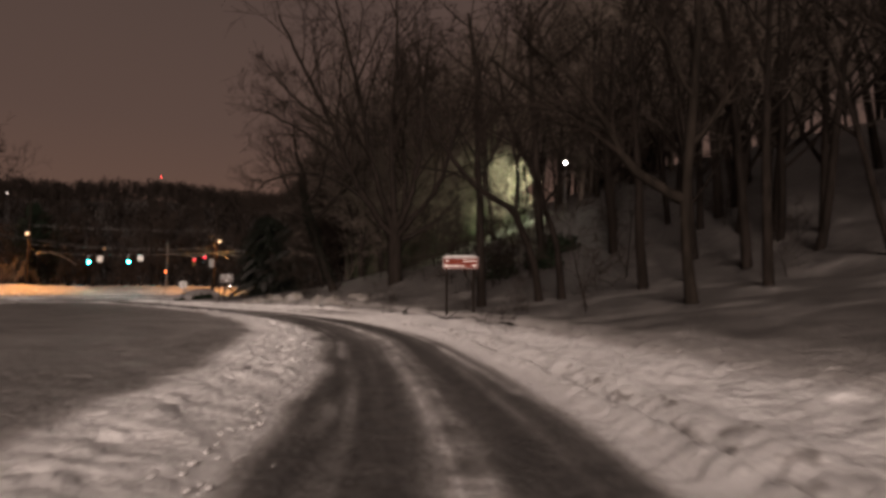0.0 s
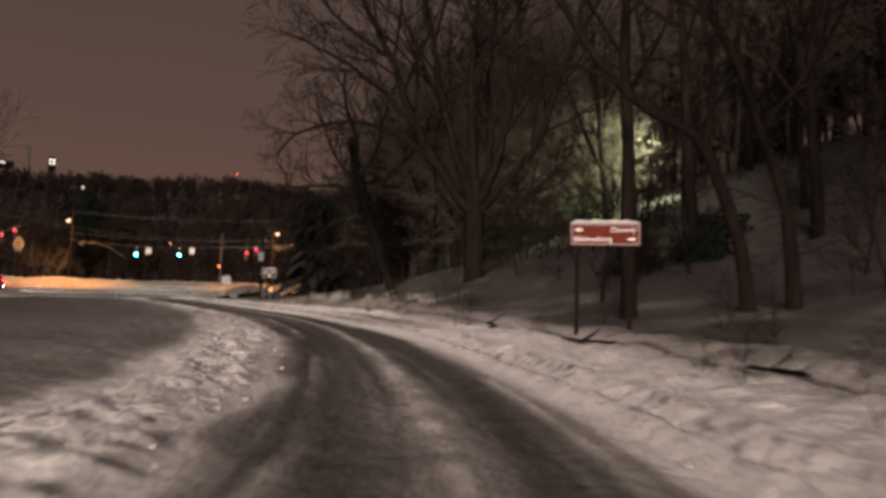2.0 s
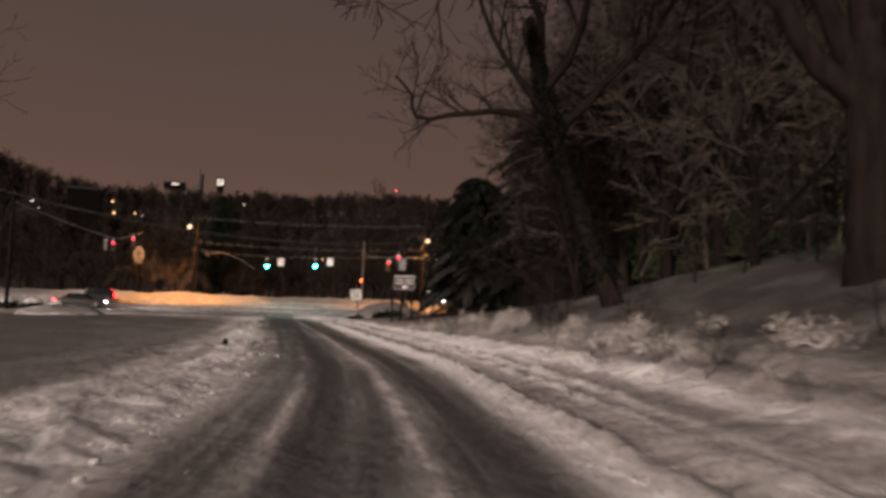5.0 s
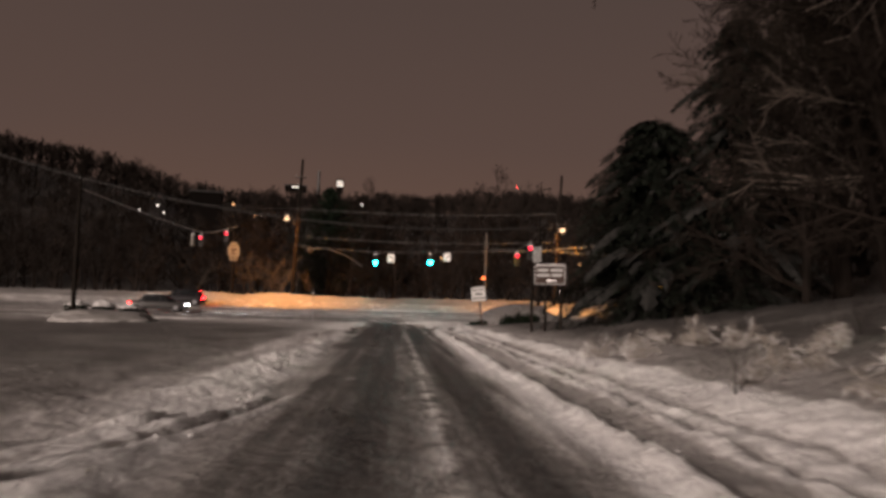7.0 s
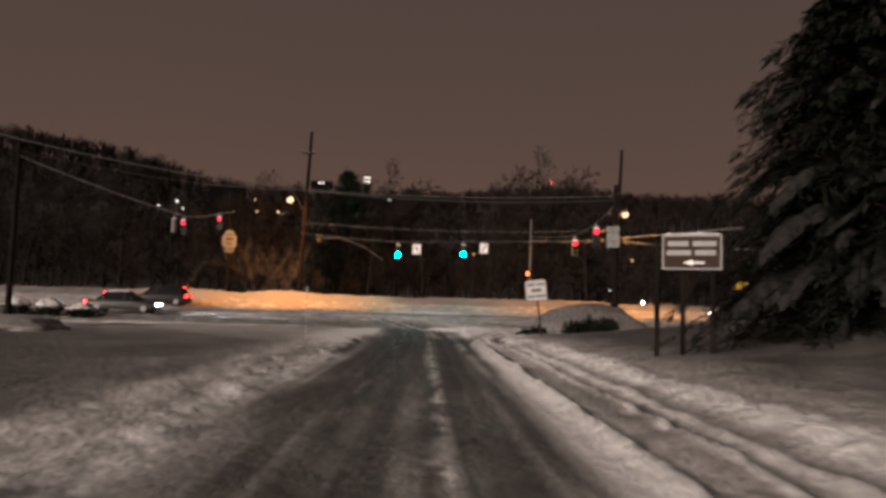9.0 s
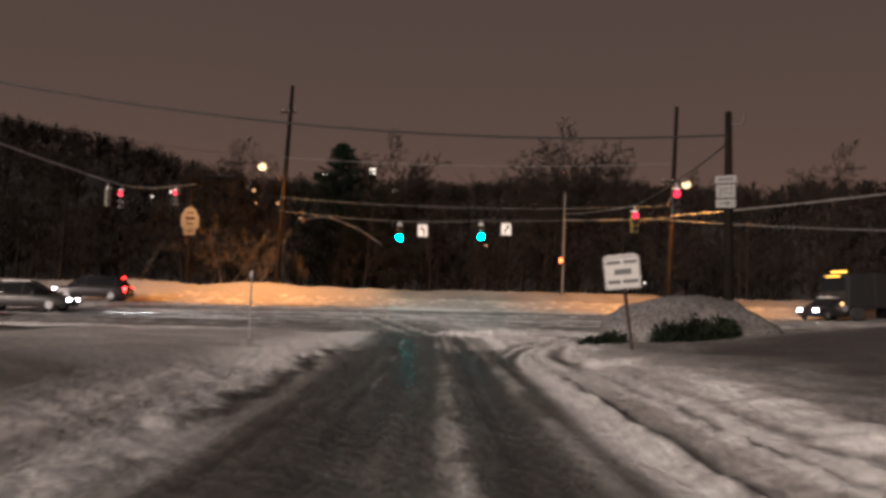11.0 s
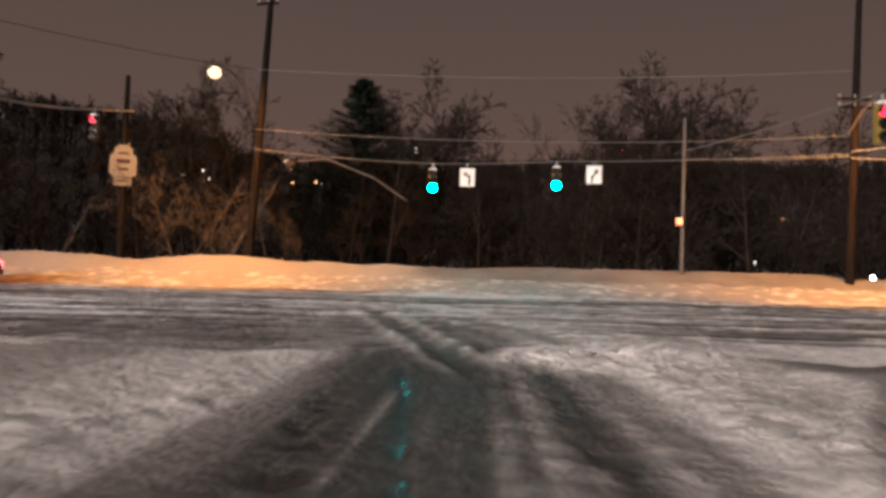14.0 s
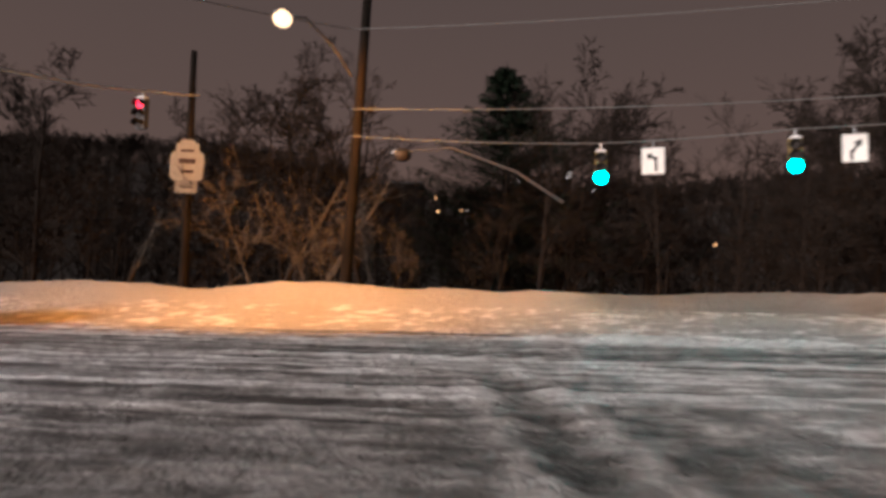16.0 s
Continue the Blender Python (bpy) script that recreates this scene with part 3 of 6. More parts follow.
    wear_dim = wear_dim * (1 - 0.42 * east * (1 - 0.9 * np.exp(-((D - 1.0 - wob) / 0.14) ** 2)))
    wear_dim = wear_dim - 0.96 * white * np.maximum(wear_dim, 0)
    h = h + 0.03 * east * lump + white * (0.05 + 0.05 * lump + 0.03 * sharp)
    h = h + 0.16 * np.exp(-(((X + 32.0) / 0.75) ** 2 + ((Y - 94.3) / 0.5) ** 2) ** 2) * (0.7 + 0.6 * clod)
    dark, rim = turn_track(X, Y)
    wear_dim = np.maximum(wear_dim * (1 - 0.5 * rim), dark * (0.60 + 0.3 * (blot - 0.5)))
    h = h - 0.03 * dark + 0.04 * rim * (0.6 + 0.7 * clod)
    # melt water standing in the left wheel track: a thin line that bends off to the left, and a rippled pool beside it
    line1 = np.exp(-((D - np.interp(S, [94, 101.6, 105, 107, 108.4, 109.6, 111.6, 115, 120], [-0.30, -0.38, -0.39, -0.45, -0.49, -0.59, -0.77, -1.15, -2.1])) / 0.075) ** 2)
    line1 = line1 * step(S, 94, 97) * (1 - step(S, 113, 117)) * (0.55 + 0.45 * step(fbm(S * 0.9, D * 0.5, 3, 81), 0.40, 0.52))
    pool = np.exp(-((D - np.interp(S, [103, 105, 107, 111, 113], [-0.62, -0.82, -1.07, -1.55, -1.8])) / 0.20) ** 4)
    pool = pool * step(S, 103.6, 104.6) * (1 - step(S, 111, 113)) * step(fbm(D * 4.0, S * 2.2, 3, 82), 0.44, 0.54)
    melt = np.maximum(line1, pool)
    flat = np.clip(1.6 * melt, 0, 1)
    h = h * (1 - flat) - 0.045 * flat
    wear_dim = np.maximum(wear_dim, 1.3 * melt)
    return h, np.minimum(wear_dim, 0.86 + 0.40 * np.clip(2 * melt, 0, 1))


def white_headlit_snow(X, Y):
    """Where the snow at the crossing is coloured white: left so by traffic, or painted as the headlights' bright pool.
    """
    q = 0.35 * (fbm(X * 0.9, Y * 0.9, 3, 83) - 0.5)
    u, v = (X + 41.4) * AX + (Y - 107.6) * AY, (X + 41.4) * NX + (Y - 107.6) * NY
    a = 1 - step(np.hypot(u / 2.3, v / 2.6) + q, 0.55, 1.0)
    # second patch: the headlights' hot spot, painted as whiter snow
    u, v = (X + 51.9) * AX + (Y - 120.7) * AY, (X + 51.9) * NX + (Y - 120.7) * NY
    return np.maximum(a, 1 - step(np.hypot(u / 4.8, v / 1.7) + q, 0.45, 1.0))


def turn_track(X, Y):
    """The deep track of a wheel that swung wide to the left through the crossing, and the snow pushed up along it."""
    off = (Y - np.interp(X, [-60, -54.5, -50.5, -46.8, -44.3, -42.5, -40.5], [119.8, 115.9, 112.7, 109.3, 106.8, 105.0, 102.8])) * 0.71
    off = off + 0.12 * (fbm(X * 0.8, Y * 0.8, 3, 90) - 0.5)
    there = step(X, -53.5, -50.5) * (1 - step(X, -43.0, -41.5))
    return there * np.exp(-(off / 0.25) ** 4), there * np.exp(-((np.abs(off) - 0.48) / 0.16) ** 2)


def build_road():
    ss = np.concatenate([np.arange(-26, 0, 0.25), np.arange(0, ARC[-1] - S0 + 0.01, 0.10)])
    dd = np.arange(-6.0, 7.01, 0.08)
    ax = np.interp(ss, ARC - S0, AXIS[:, 0])
    ay = np.interp(ss, ARC - S0, AXIS[:, 1])
    tx, ty = np.interp(ss, ARC - S0, TAN[:, 0]), np.interp(ss, ARC - S0, TAN[:, 1])
    S, D = np.meshgrid(ss, dd, indexing="ij")
    X, Y = ax[:, None] + D * ty[:, None], ay[:, None] - D * tx[:, None]
    z = ground_z(X.ravel(), Y.ravel(), (S.ravel(), D.ravel())).reshape(X.shape)
    h, wear_dim = road_surface(S, D, X, Y)
    N = NX * X + NY * Y
    h = h * step(D, -6.0, -4.6) * (1 - step(D, 5.4, 7.0)) 
    own = step(D, -4.0, -2.4) * (1 - step(D, 3.2, 7.5))
    h = h * (1 - step(N, 110.8, 112.6) * (1 - own))
    edge2 = step(D, -6.0, -3.2) * (1 - step(D, 4.2, 6.0))
    # the strip's outer edges take on the field's painted dimness
    wear_dim = edge2 * wear_dim + (1 - edge2) * np.maximum(wear_dim, cover(X.ravel(), Y.ravel(), S.ravel(), D.ravel()).reshape(X.shape))
    h = h - 0.3 * (N > 112.75)
    ob = grid_object("road", X, Y, z + h + 0.004, ROAD, np.clip(wear_dim, 0, 1.35))
    tagged(ob, "snow-packed asphalt road with dark wet wheel tracks", "road", kind="structure")


def build_cross_road():
    aa = np.concatenate([np.arange(-84, -2, 0.5), np.arange(-2, 46, 0.25), np.arange(46, 104.1, 0.5)])
    nn = np.arange(112.6, 134.41, 0.12)
    A, N = np.meshgrid(aa, nn, indexing="ij")
    X, Y = A * AX + N * NX, A * AY + N * NY
    z = ground_z(X.ravel(), Y.ravel()).reshape(X.shape)
    streak = np.clip(0.5 + 1.6 * (fbm(N * 2.6, A * 0.045, 4, 51) - 0.5), 0, 1)
    fine = fbm(N * 4.5, A * 0.35, 4, 52)
    fine2 = fbm(N * 6.0, A * 0.22, 3, 72)
    clod = fbm(X * 1.6, Y * 1.6, 4, 53)
    chunk = fbm(X * 3.3, Y * 3.3, 3, 57)
    lane = step(N, 114.5, 117) * (1 - step(N, 129, 131.5))
    lines = step(fbm((N + 0.20 * fbm(A * 0.05, A * 0.0, 2, 89)) * 2.4, A * 0.018, 3, 87), 0.42, 0.58)
    wear_dim = lane * (0.55 - 0.30 * (lines - 0.5) + 0.20 * step(-A, -6, 14) + 0.70 * (streak - 0.5) + 0.75 * (fine - 0.5) + 0.95 * (fine2 - 0.5))
    wear_dim = np.maximum(wear_dim, 0.42 * step(N, 128.5, 131))
    wear_dim = np.maximum(wear_dim, 0.55 * step(-A, -4, 12) * (1 - step(N, 116, 118)))
    for c in (117.6, 119.2, 121.6, 123.3):
        wear_dim = np.maximum(wear_dim, np.exp(-((N - c - 0.3 * streak) / 0.32) ** 2) * (0.50 + 0.5 * (fine - 0.3)))
    # our own lane runs in and swings left through the crossing
    th = np.arctan2(np.maximum(N - 113.6, 0), np.maximum(A - 15.4, 0.01))
    D = np.where(N > 113.6, np.hypot(A - 15.4, N - 113.6) - 9.0, A - 24.4)
    hr, wr = road_surface(ARC[-1] - S0 - 1.2 + np.where(N > 113.6, 9.0 * th, N - 113.6), D, X, Y)
    keep = (1 - 0.45 * step(th, 0.02, 0.25) - 0.55 * step(th, 0.3, 1.0)) * step(D, -4.0, -2.4) * (1 - step(D, 3.2, 7.5))
    wear_dim = wear_dim * (1 - keep) + wr * keep
    churn = np.exp(-(((A - 19.5) / 3.6) ** 2 + ((N - 115.0) / 4.2) ** 2) ** 2)
    wear_dim = np.maximum(wear_dim, churn * (0.62 + 0.7 * (chunk - 0.5) + 0.5 * (fine - 0.5)))
    nose = np.exp(-((A - 12) / 7.0) ** 2) * (1 - step(N, 114.2, 116.2))
    wear_dim = wear_dim * (1 - 0.25 * nose * (1 - keep))
    near = step(N, 113.2, 114.6) * (1 - step(N, 116.8, 118.8)) * (1 - 0.8 * keep) * (1 - step(A, 27, 34))
    wear_dim = np.maximum(wear_dim, near * (0.50 + 0.5 * (fine - 0.3)))
    rough = 0.6 * fbm(N * 3.2, A * 0.55, 3, 58) + 0.4 * step(fbm(N * 4.2, A * 1.1, 3, 59), 0.40, 0.62)
    h = 0.02 * (clod - 0.5) + 0.03 * (lines - 0.5) + 0.03 * (fine - 0.5) + 0.04 * (rough - 0.5) + 0.03 * (fine2 - 0.5) - 0.03 * wear_dim + 0.02 * step(chunk, 0.52, 0.62)
    wear_dim = wear_dim - 0.25 * step(chunk, 0.52, 0.62) * (clod > 0.45)
    h = h * (1 - keep) + hr * keep
    # the painted headlight pool whitens the slush here
    white = white_headlit_snow(X, Y)
    wear_dim = wear_dim * (1 - white * (1 - keep) * (0.72 + 0.26 * lines))
    h = h + 0.05 * white * (1 - keep) * step(chunk, 0.42, 0.58)
    dark, rim = turn_track(X, Y)
    wear_dim = np.maximum(wear_dim * (1 - 0.5 * rim), dark * (0.60 + 0.5 * (fine - 0.4)))
    h = h - 0.025 * dark + 0.035 * rim * (0.6 + 0.7 * clod)
    edge = np.maximum(step(N, 112.6, 113.4), keep) * (1 - step(N, 133.4, 134.4))
    ob = grid_object("cross_road", X, Y, z + h * edge + 0.004, ROAD, np.clip(wear_dim, 0, 1.1))
    tagged(ob, "wide cross road under rutted grey slush and snow", "road", kind="structure")


build_ground()
build_road()
build_cross_road()


# ---- trees ----
def branch(rng, p, direction, length, radius, level, chains, spec):
    """Grows one limb and its side limbs; chains take (level, points, radii)."""
    k = 2 if level == spec["levels"] else (7, 6, 4, 3)[min(level, 3)]
    pts, rad, d = [p.copy()], [radius], direction.normalized()
    for i in range(1, k):
        d = (d + Vector((rng.uniform(-1, 1), rng.uniform(-1, 1), rng.uniform(-1, 1))) * spec["wander"] * (0.5 if level == 0 else 1) + Vector((0, 0, spec["lift"] * (level > 0)))).normalized()
        pts.append(pts[-1] + d * length / (k - 1))
        rad.append(max(radius * (1 - 0.72 * i / (k - 1)), spec["thin"]))
    chains.append((level, pts, rad))
    if level >= spec["levels"]:
        return
    count = spec["count"][level]
    for j in range(count):
        f = spec["clear"][level] + (1 - spec["clear"][level]) * (j + rng.uniform(0.2, 0.9)) / count
        f = min(f, 0.98)
        i = min(int(f * (k - 1)), k - 2)
        at = pts[i].lerp(pts[i + 1], f * (k - 1) - i)
        along = (pts[i + 1] - pts[i]).normalized()
        side = along.cross(Vector((rng.uniform(-1, 1), rng.uniform(-1, 1), rng.uniform(-1, 1)))).normalized()
        ang = radians(rng.uniform(*spec["angle"]))
        dd = along * math.cos(ang) + side * math.sin(ang)
        branch(rng, at, dd, length * rng.uniform(*spec["ratio"]) * (1.15 - 0.45 * f), rad[i] * rng.uniform(0.45, 0.65), level + 1, chains, spec)


OAK = {"levels": 4, "count": (8, 8, 6, 6), "clear": (0.30, 0.25, 0.2, 0.15), "angle": (25, 62), "ratio": (0.45, 0.72), "wander": 0.17, "lift": 0.05, "thin": 0.014}
SLIM = {"levels": 4, "count": (9, 5, 4, 4), "clear": (0.40, 0.25, 0.2, 0.15), "angle": (25, 60), "ratio": (0.28, 0.5), "wander": 0.13, "lift": 0.06, "thin": 0.014}
SCRUB = {"levels": 3, "count": (7, 6, 5), "clear": (0.05, 0.1, 0.1), "angle": (20, 70), "ratio": (0.4, 0.7), "wander": 0.25, "lift": 0.03, "thin": 0.006}


def tree_meshes(seed, height, radius, spec, lean=(0, 0), chains=None, bark=BARK, twig=TWIG, split=1, ribbon=9, wide=1.0):
    rng = random.Random(seed)
    if chains is None:
        chains = []
        branch(rng, Vector((0, 0, -0.3)), Vector((lean[0], lean[1], 1)), height, radius, 0, chains, spec)
    vs, fs, vt, ft = [], [], [], []
    for level, pts, rad in chains:
        if level <= split:
            tube(pts, rad, 9 if level == 0 else 6, vs, fs)
        elif level >= ribbon:
            side = (pts[-1] - pts[0]).cross(Vector((rng.uniform(-1, 1), rng.uniform(-1, 1), rng.uniform(-0.3, 0.3)))).normalized()
            k = len(vt)
            for p, r in zip(pts, rad):
                vt.extend((p - side * r * wide, p + side * r * wide))
            ft.extend((k + 2 * i, k + 2 * i + 1, k + 2 * i + 3, k + 2 * i + 2) for i in range(len(pts) - 1))
        else:
            tube(pts, rad, 4 if level == 2 else 3, vt, ft)
    return mesh_of("trunk", vs, fs, bark, True), mesh_of("crown", vt, ft, twig)


def tree(meshes, at, label, turn=0, scale=1.0, name="tree", group=""):
    x, y = at[:2]
    ob = empty(name, m=pose(x, y, gz(x, y) - 0.05, 0, 0, turn))
    ob.scale = (scale,) * 3
    part_of("trunk", meshes[0], ob)
    part_of("crown", meshes[1], ob)
    return tagged(ob, label, "tree", group)


def limbs_of(seed, trunk, limbs, spec):
    """Chains of a tree with a drawn trunk (points, radii) and drawn main limbs, each grown on with side limbs."""
    rng = random.Random(seed)
    smooth = [Vector(p) for p in spline(trunk[0], 0.6)]
    where = np.linspace(0, len(trunk[1]) - 1, len(smooth))
    chains = [(0, smooth, [float(np.interp(w, range(len(trunk[1])), trunk[1])) * rng.uniform(0.95, 1.06) for w in where])]
    for pts, r0 in limbs:
        pts = [Vector(p) + Vector((rng.uniform(-0.07, 0.07), rng.uniform(-0.07, 0.07), rng.uniform(-0.07, 0.07))) for p in spline(pts, 0.55)]
        k = len(pts)
        rad = [r0 * (1 - 0.75 * i / (k - 1)) for i in range(k)]
        chains.append((1, pts, rad))
        total = sum((b - a).length for a, b in zip(pts, pts[1:]))
        for j in range(9):
            f = 0.25 + 0.74 * (j + rng.random()) / 9
            i = min(int(f * (k - 1)), k - 2)
            at = pts[i].lerp(pts[i + 1], f * (k - 1) - i)
            along = (pts[i + 1] - pts[i]).normalized()
            side = along.cross(Vector((rng.uniform(-1, 1), rng.uniform(-1, 1), rng.uniform(-1, 1)))).normalized()
            ang = radians(rng.uniform(25, 60))
            branch(rng, at, along * math.cos(ang) + side * math.sin(ang) + Vector((0, 0, 0.15)), total * rng.uniform(0.25, 0.5) * (1.2 - 0.6 * f), rad[i] * 0.55, 2, chains, spec)
    return chains


THICK = {"levels": 4, "count": (12, 8, 6, 5), "clear": (0.06, 0.08, 0.1, 0.1), "angle": (25, 65), "ratio": (0.36, 0.58), "wander": 0.16, "lift": 0.05, "thin": 0.0115}
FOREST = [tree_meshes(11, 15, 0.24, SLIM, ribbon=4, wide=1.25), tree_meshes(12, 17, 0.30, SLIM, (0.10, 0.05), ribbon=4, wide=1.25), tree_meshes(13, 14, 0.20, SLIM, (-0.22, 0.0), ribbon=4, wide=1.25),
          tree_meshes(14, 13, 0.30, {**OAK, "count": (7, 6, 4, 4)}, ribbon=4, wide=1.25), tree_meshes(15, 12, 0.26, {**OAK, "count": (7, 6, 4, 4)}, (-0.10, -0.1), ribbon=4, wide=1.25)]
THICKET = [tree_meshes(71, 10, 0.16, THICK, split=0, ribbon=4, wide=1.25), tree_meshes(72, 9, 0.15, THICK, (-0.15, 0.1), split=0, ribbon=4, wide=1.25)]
FINE = {**THICK, "count": (12, 8, 8, 7), "thin": 0.006}
LIT_THICKET = [tree_meshes(73, 10, 0.16, FINE, twig=LIT_TWIG, split=1, ribbon=4, wide=1.25), tree_meshes(74, 9, 0.15, FINE, (-0.15, 0.1), twig=LIT_TWIG, split=1, ribbon=4, wide=1.25)]
SPARSE = {**SLIM, "count": (9, 5, 4, 2), "clear": (0.2, 0.2, 0.2, 0.15), "ratio": (0.35, 0.55), "thin": 0.02}
DISTANT = [tree_meshes(16 + i, 15, 0.22, SPARSE, (0.1 * i - 0.1, 0.05), bark=BARK, twig=LIT_WOOD_TWIG, ribbon=3) for i in range(3)]
HILL_TREES = [tree_meshes(16 + i, 15, 0.22, SPARSE, (0.1 * i - 0.1, 0.05), bark=FAR_DIM_TWIG, twig=FAR_DIM_TWIG, ribbon=3) for i in range(3)]
BUSHES = [tree_meshes(31, 2.4, 0.03, SCRUB, split=0, ribbon=3, wide=1.25), tree_meshes(32, 3.2, 0.04, SCRUB, (0.2, 0.1), split=0, ribbon=3, wide=1.25), tree_meshes(33, 1.8, 0.025, SCRUB, (-0.2, 0.1), split=0, ribbon=3, wide=1.25)]


def hero_trees():
    # the broad oak that spreads over the bank
    z = gz(-3.4, 55.2)
    b = Vector((0, 0, 0))
    trunk = ([(0, 0, -0.4), (0, 0, 0.5), (0.02, 0, 2.0), (0, 0.05, 3.7), (0, 0.2, 5.0)], [0.62, 0.50, 0.44, 0.46, 0.30])
    limbs = [([(0, 0, 3.2), (-1.3, -0.3, 4.8), (-2.9, -0.8, 7.4), (-4.3, -1.2, 11.0), (-6.2, -1.9, 14.8), (-8.0, -2.2, 18.6)], 0.28),
             ([(0, 0, 3.3), (-0.7, 0.2, 5.4), (-1.8, 0.2, 9.2), (-2.6, 0.4, 13.6), (-3.8, 0.4, 18.4), (-4.6, 0.2, 21.5)], 0.27),
             ([(0, 0.1, 3.8), (-0.2, 0.2, 6.4), (-0.3, -0.2, 10.8), (0.1, 0, 16.8), (0.0, 0, 21.5)], 0.28),
             ([(0, 0, 3.6), (0.9, -0.2, 5.6), (1.7, 0, 9.2), (2.0, -0.2, 14.0), (2.6, 0, 18.8)], 0.26),
             ([(0, 0, 3.2), (1.3, -0.6, 4.6), (3.1, -0.9, 7.0), (4.4, -1.2, 10.8), (6.4, -1.4, 14.6)], 0.24),
             ([(0, 0, 3.0), (1.6, 0.3, 3.7), (3.3, 0.2, 4.9), (4.8, 0.2, 6.6)], 0.17),
             ([(-1.6, -0.5, 5.4), (-3.6, -1.2, 7.0), (-5.8, -1.8, 7.6), (-8.2, -2.2, 7.2), (-9.8, -2.3, 5.8)], 0.15),
             ([(-2.9, -0.8, 7.4), (-5.0, -1.2, 9.6), (-7.4, -1.6, 11.2), (-10.0, -1.8, 12.4)], 0.15),
             ([(-4.3, -1.2, 11.0), (-6.8, -1.4, 12.8), (-9.0, -1.2, 15.4)], 0.12),
             ([(0.1, 0.6, 3.6), (0.6, 2.0, 6.6), (0.4, 3.2, 11), (0.8, 4.0, 16)], 0.22)]
    tree(tree_meshes(0, 0, 0, OAK, chains=limbs_of(41, trunk, limbs, OAK)), (-3.4, 55.2), "tall bare oak with wide snow-dusted limbs on the bank", name="oak_tree")

    # the leaning, ivy-clad tree with the dead limb
    trunk = ([(0.25, 0, -0.4), (0, 0, 0.2), (-0.7, 0.15, 2.2), (-1.3, 0.2, 3.9), (-1.9, 0.3, 5.6), (-2.4, 0.3, 7.6), (-2.8, 0.3, 9.6)], [0.44, 0.32, 0.26, 0.26, 0.25, 0.21, 0.16])
    limbs = [([(-1.9, 0.3, 5.6), (-3.0, 0.1, 6.3), (-4.2, 0.3, 6.5), (-5.6, 0.3, 6.4), (-6.7, 0.3, 6.5), (-6.9, 0.2, 7.2), (-7.6, 0.3, 8.0)], 0.15),
             ([(-2.5, 0.3, 7.4), (-2.4, 0.2, 9.4), (-3.2, 0.2, 11.6), (-3.4, 0.2, 14)], 0.2),
             ([(-2.3, 0.3, 7.0), (-1.2, 0.1, 8.6), (-0.6, -0.2, 11), (0.2, 0, 13.5)], 0.18),
             ([(-1.8, 0.3, 5.6), (-0.4, 0.5, 7.2), (1.2, 0.4, 8.8), (2.2, 0.3, 10.8)], 0.17),
             ([(-2.0, 0.3, 6.0), (-3.4, -0.8, 8), (-4.2, -1.2, 10), (-4.8, -1.4, 12)], 0.13)]
    ob = tree(tree_meshes(0, 0, 0, OAK, chains=limbs_of(42, trunk, limbs, {**OAK, "count": (7, 6, 5, 4)})), (-9.0, 63.5), "leaning bare tree wrapped in dark ivy", name="ivy_tree")
    rng = random.Random(5)
    vs, fs = [], []
    pts = [Vector(p) for p in trunk[0]]
    for i in range(4200):
        f = rng.uniform(0.22, 0.97) * (len(pts) - 1)
        k = int(f)
        c = pts[k].lerp(pts[k + 1], f - k)
        w = rng.uniform(0, 6.283)
        rr = rng.uniform(0.20, 0.28 + 0.34 * math.sin(f * 1.2) ** 2)
        c = c + Vector((rr * math.cos(w), rr * math.sin(w), rng.uniform(-0.1, 0.1)))
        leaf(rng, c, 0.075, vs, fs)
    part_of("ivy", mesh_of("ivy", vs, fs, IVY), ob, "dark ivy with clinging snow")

    # two leaning stems behind the brown sign: one bows over to the road, one rises
    x, y = 4.35, 35.8
    z = gz(x, y) - 0.05

    def at(*p):
        return [(a - x, b - y, c - z) for a, b, c in p]
    trunk = (at((4.5, 35.8, z - 0.4), (4.4, 35.8, z + 0.2), (4.18, 35.7, 2.63), (3.59, 35.6, 4.31), (3.08, 35.5, 5.23), (1.96, 35.5, 5.85), (1.19, 35.5, 6.57), (0.41, 35.5, 7.54), (-0.5, 35.5, 9.2), (-1.0, 35.5, 11.0)), [0.26, 0.19, 0.16, 0.145, 0.135, 0.12, 0.10, 0.085, 0.06, 0.035])
    limbs = [(at((3.3, 35.5, 4.9), (3.5, 35.4, 6.4), (3.2, 35.3, 8.0), (3.4, 35.0, 10.2)), 0.11), (at((1.96, 35.5, 5.85), (1.9, 35.7, 7.4), (1.4, 35.8, 9.4)), 0.08),
             (at((1.3, 35.5, 6.4), (0.2, 35.3, 6.9), (-1.2, 35.2, 7.2), (-2.4, 35.0, 8.2)), 0.07), (at((0.4, 35.5, 7.5), (0.3, 35.8, 9), (0.6, 36, 10.6)), 0.06)]
    tree(tree_meshes(0, 0, 0, SLIM, chains=limbs_of(43, trunk, limbs, SLIM)), (x, y), "slender bare tree bowing over towards the road", name="leaning_tree")
    x, y = 5.35, 35.5
    z = gz(x, y) - 0.05
    trunk = (at((5.45, 35.5, z - 0.4), (5.4, 35.5, z + 0.2), (5.19, 35.5, 3.63), (4.68, 35.5, 5.15), (4.18, 35.5, 6.78), (3.59, 35.5, 7.96), (2.9, 35.5, 9.8), (2.5, 35.5, 12.0)), [0.26, 0.19, 0.155, 0.14, 0.125, 0.11, 0.08, 0.045])
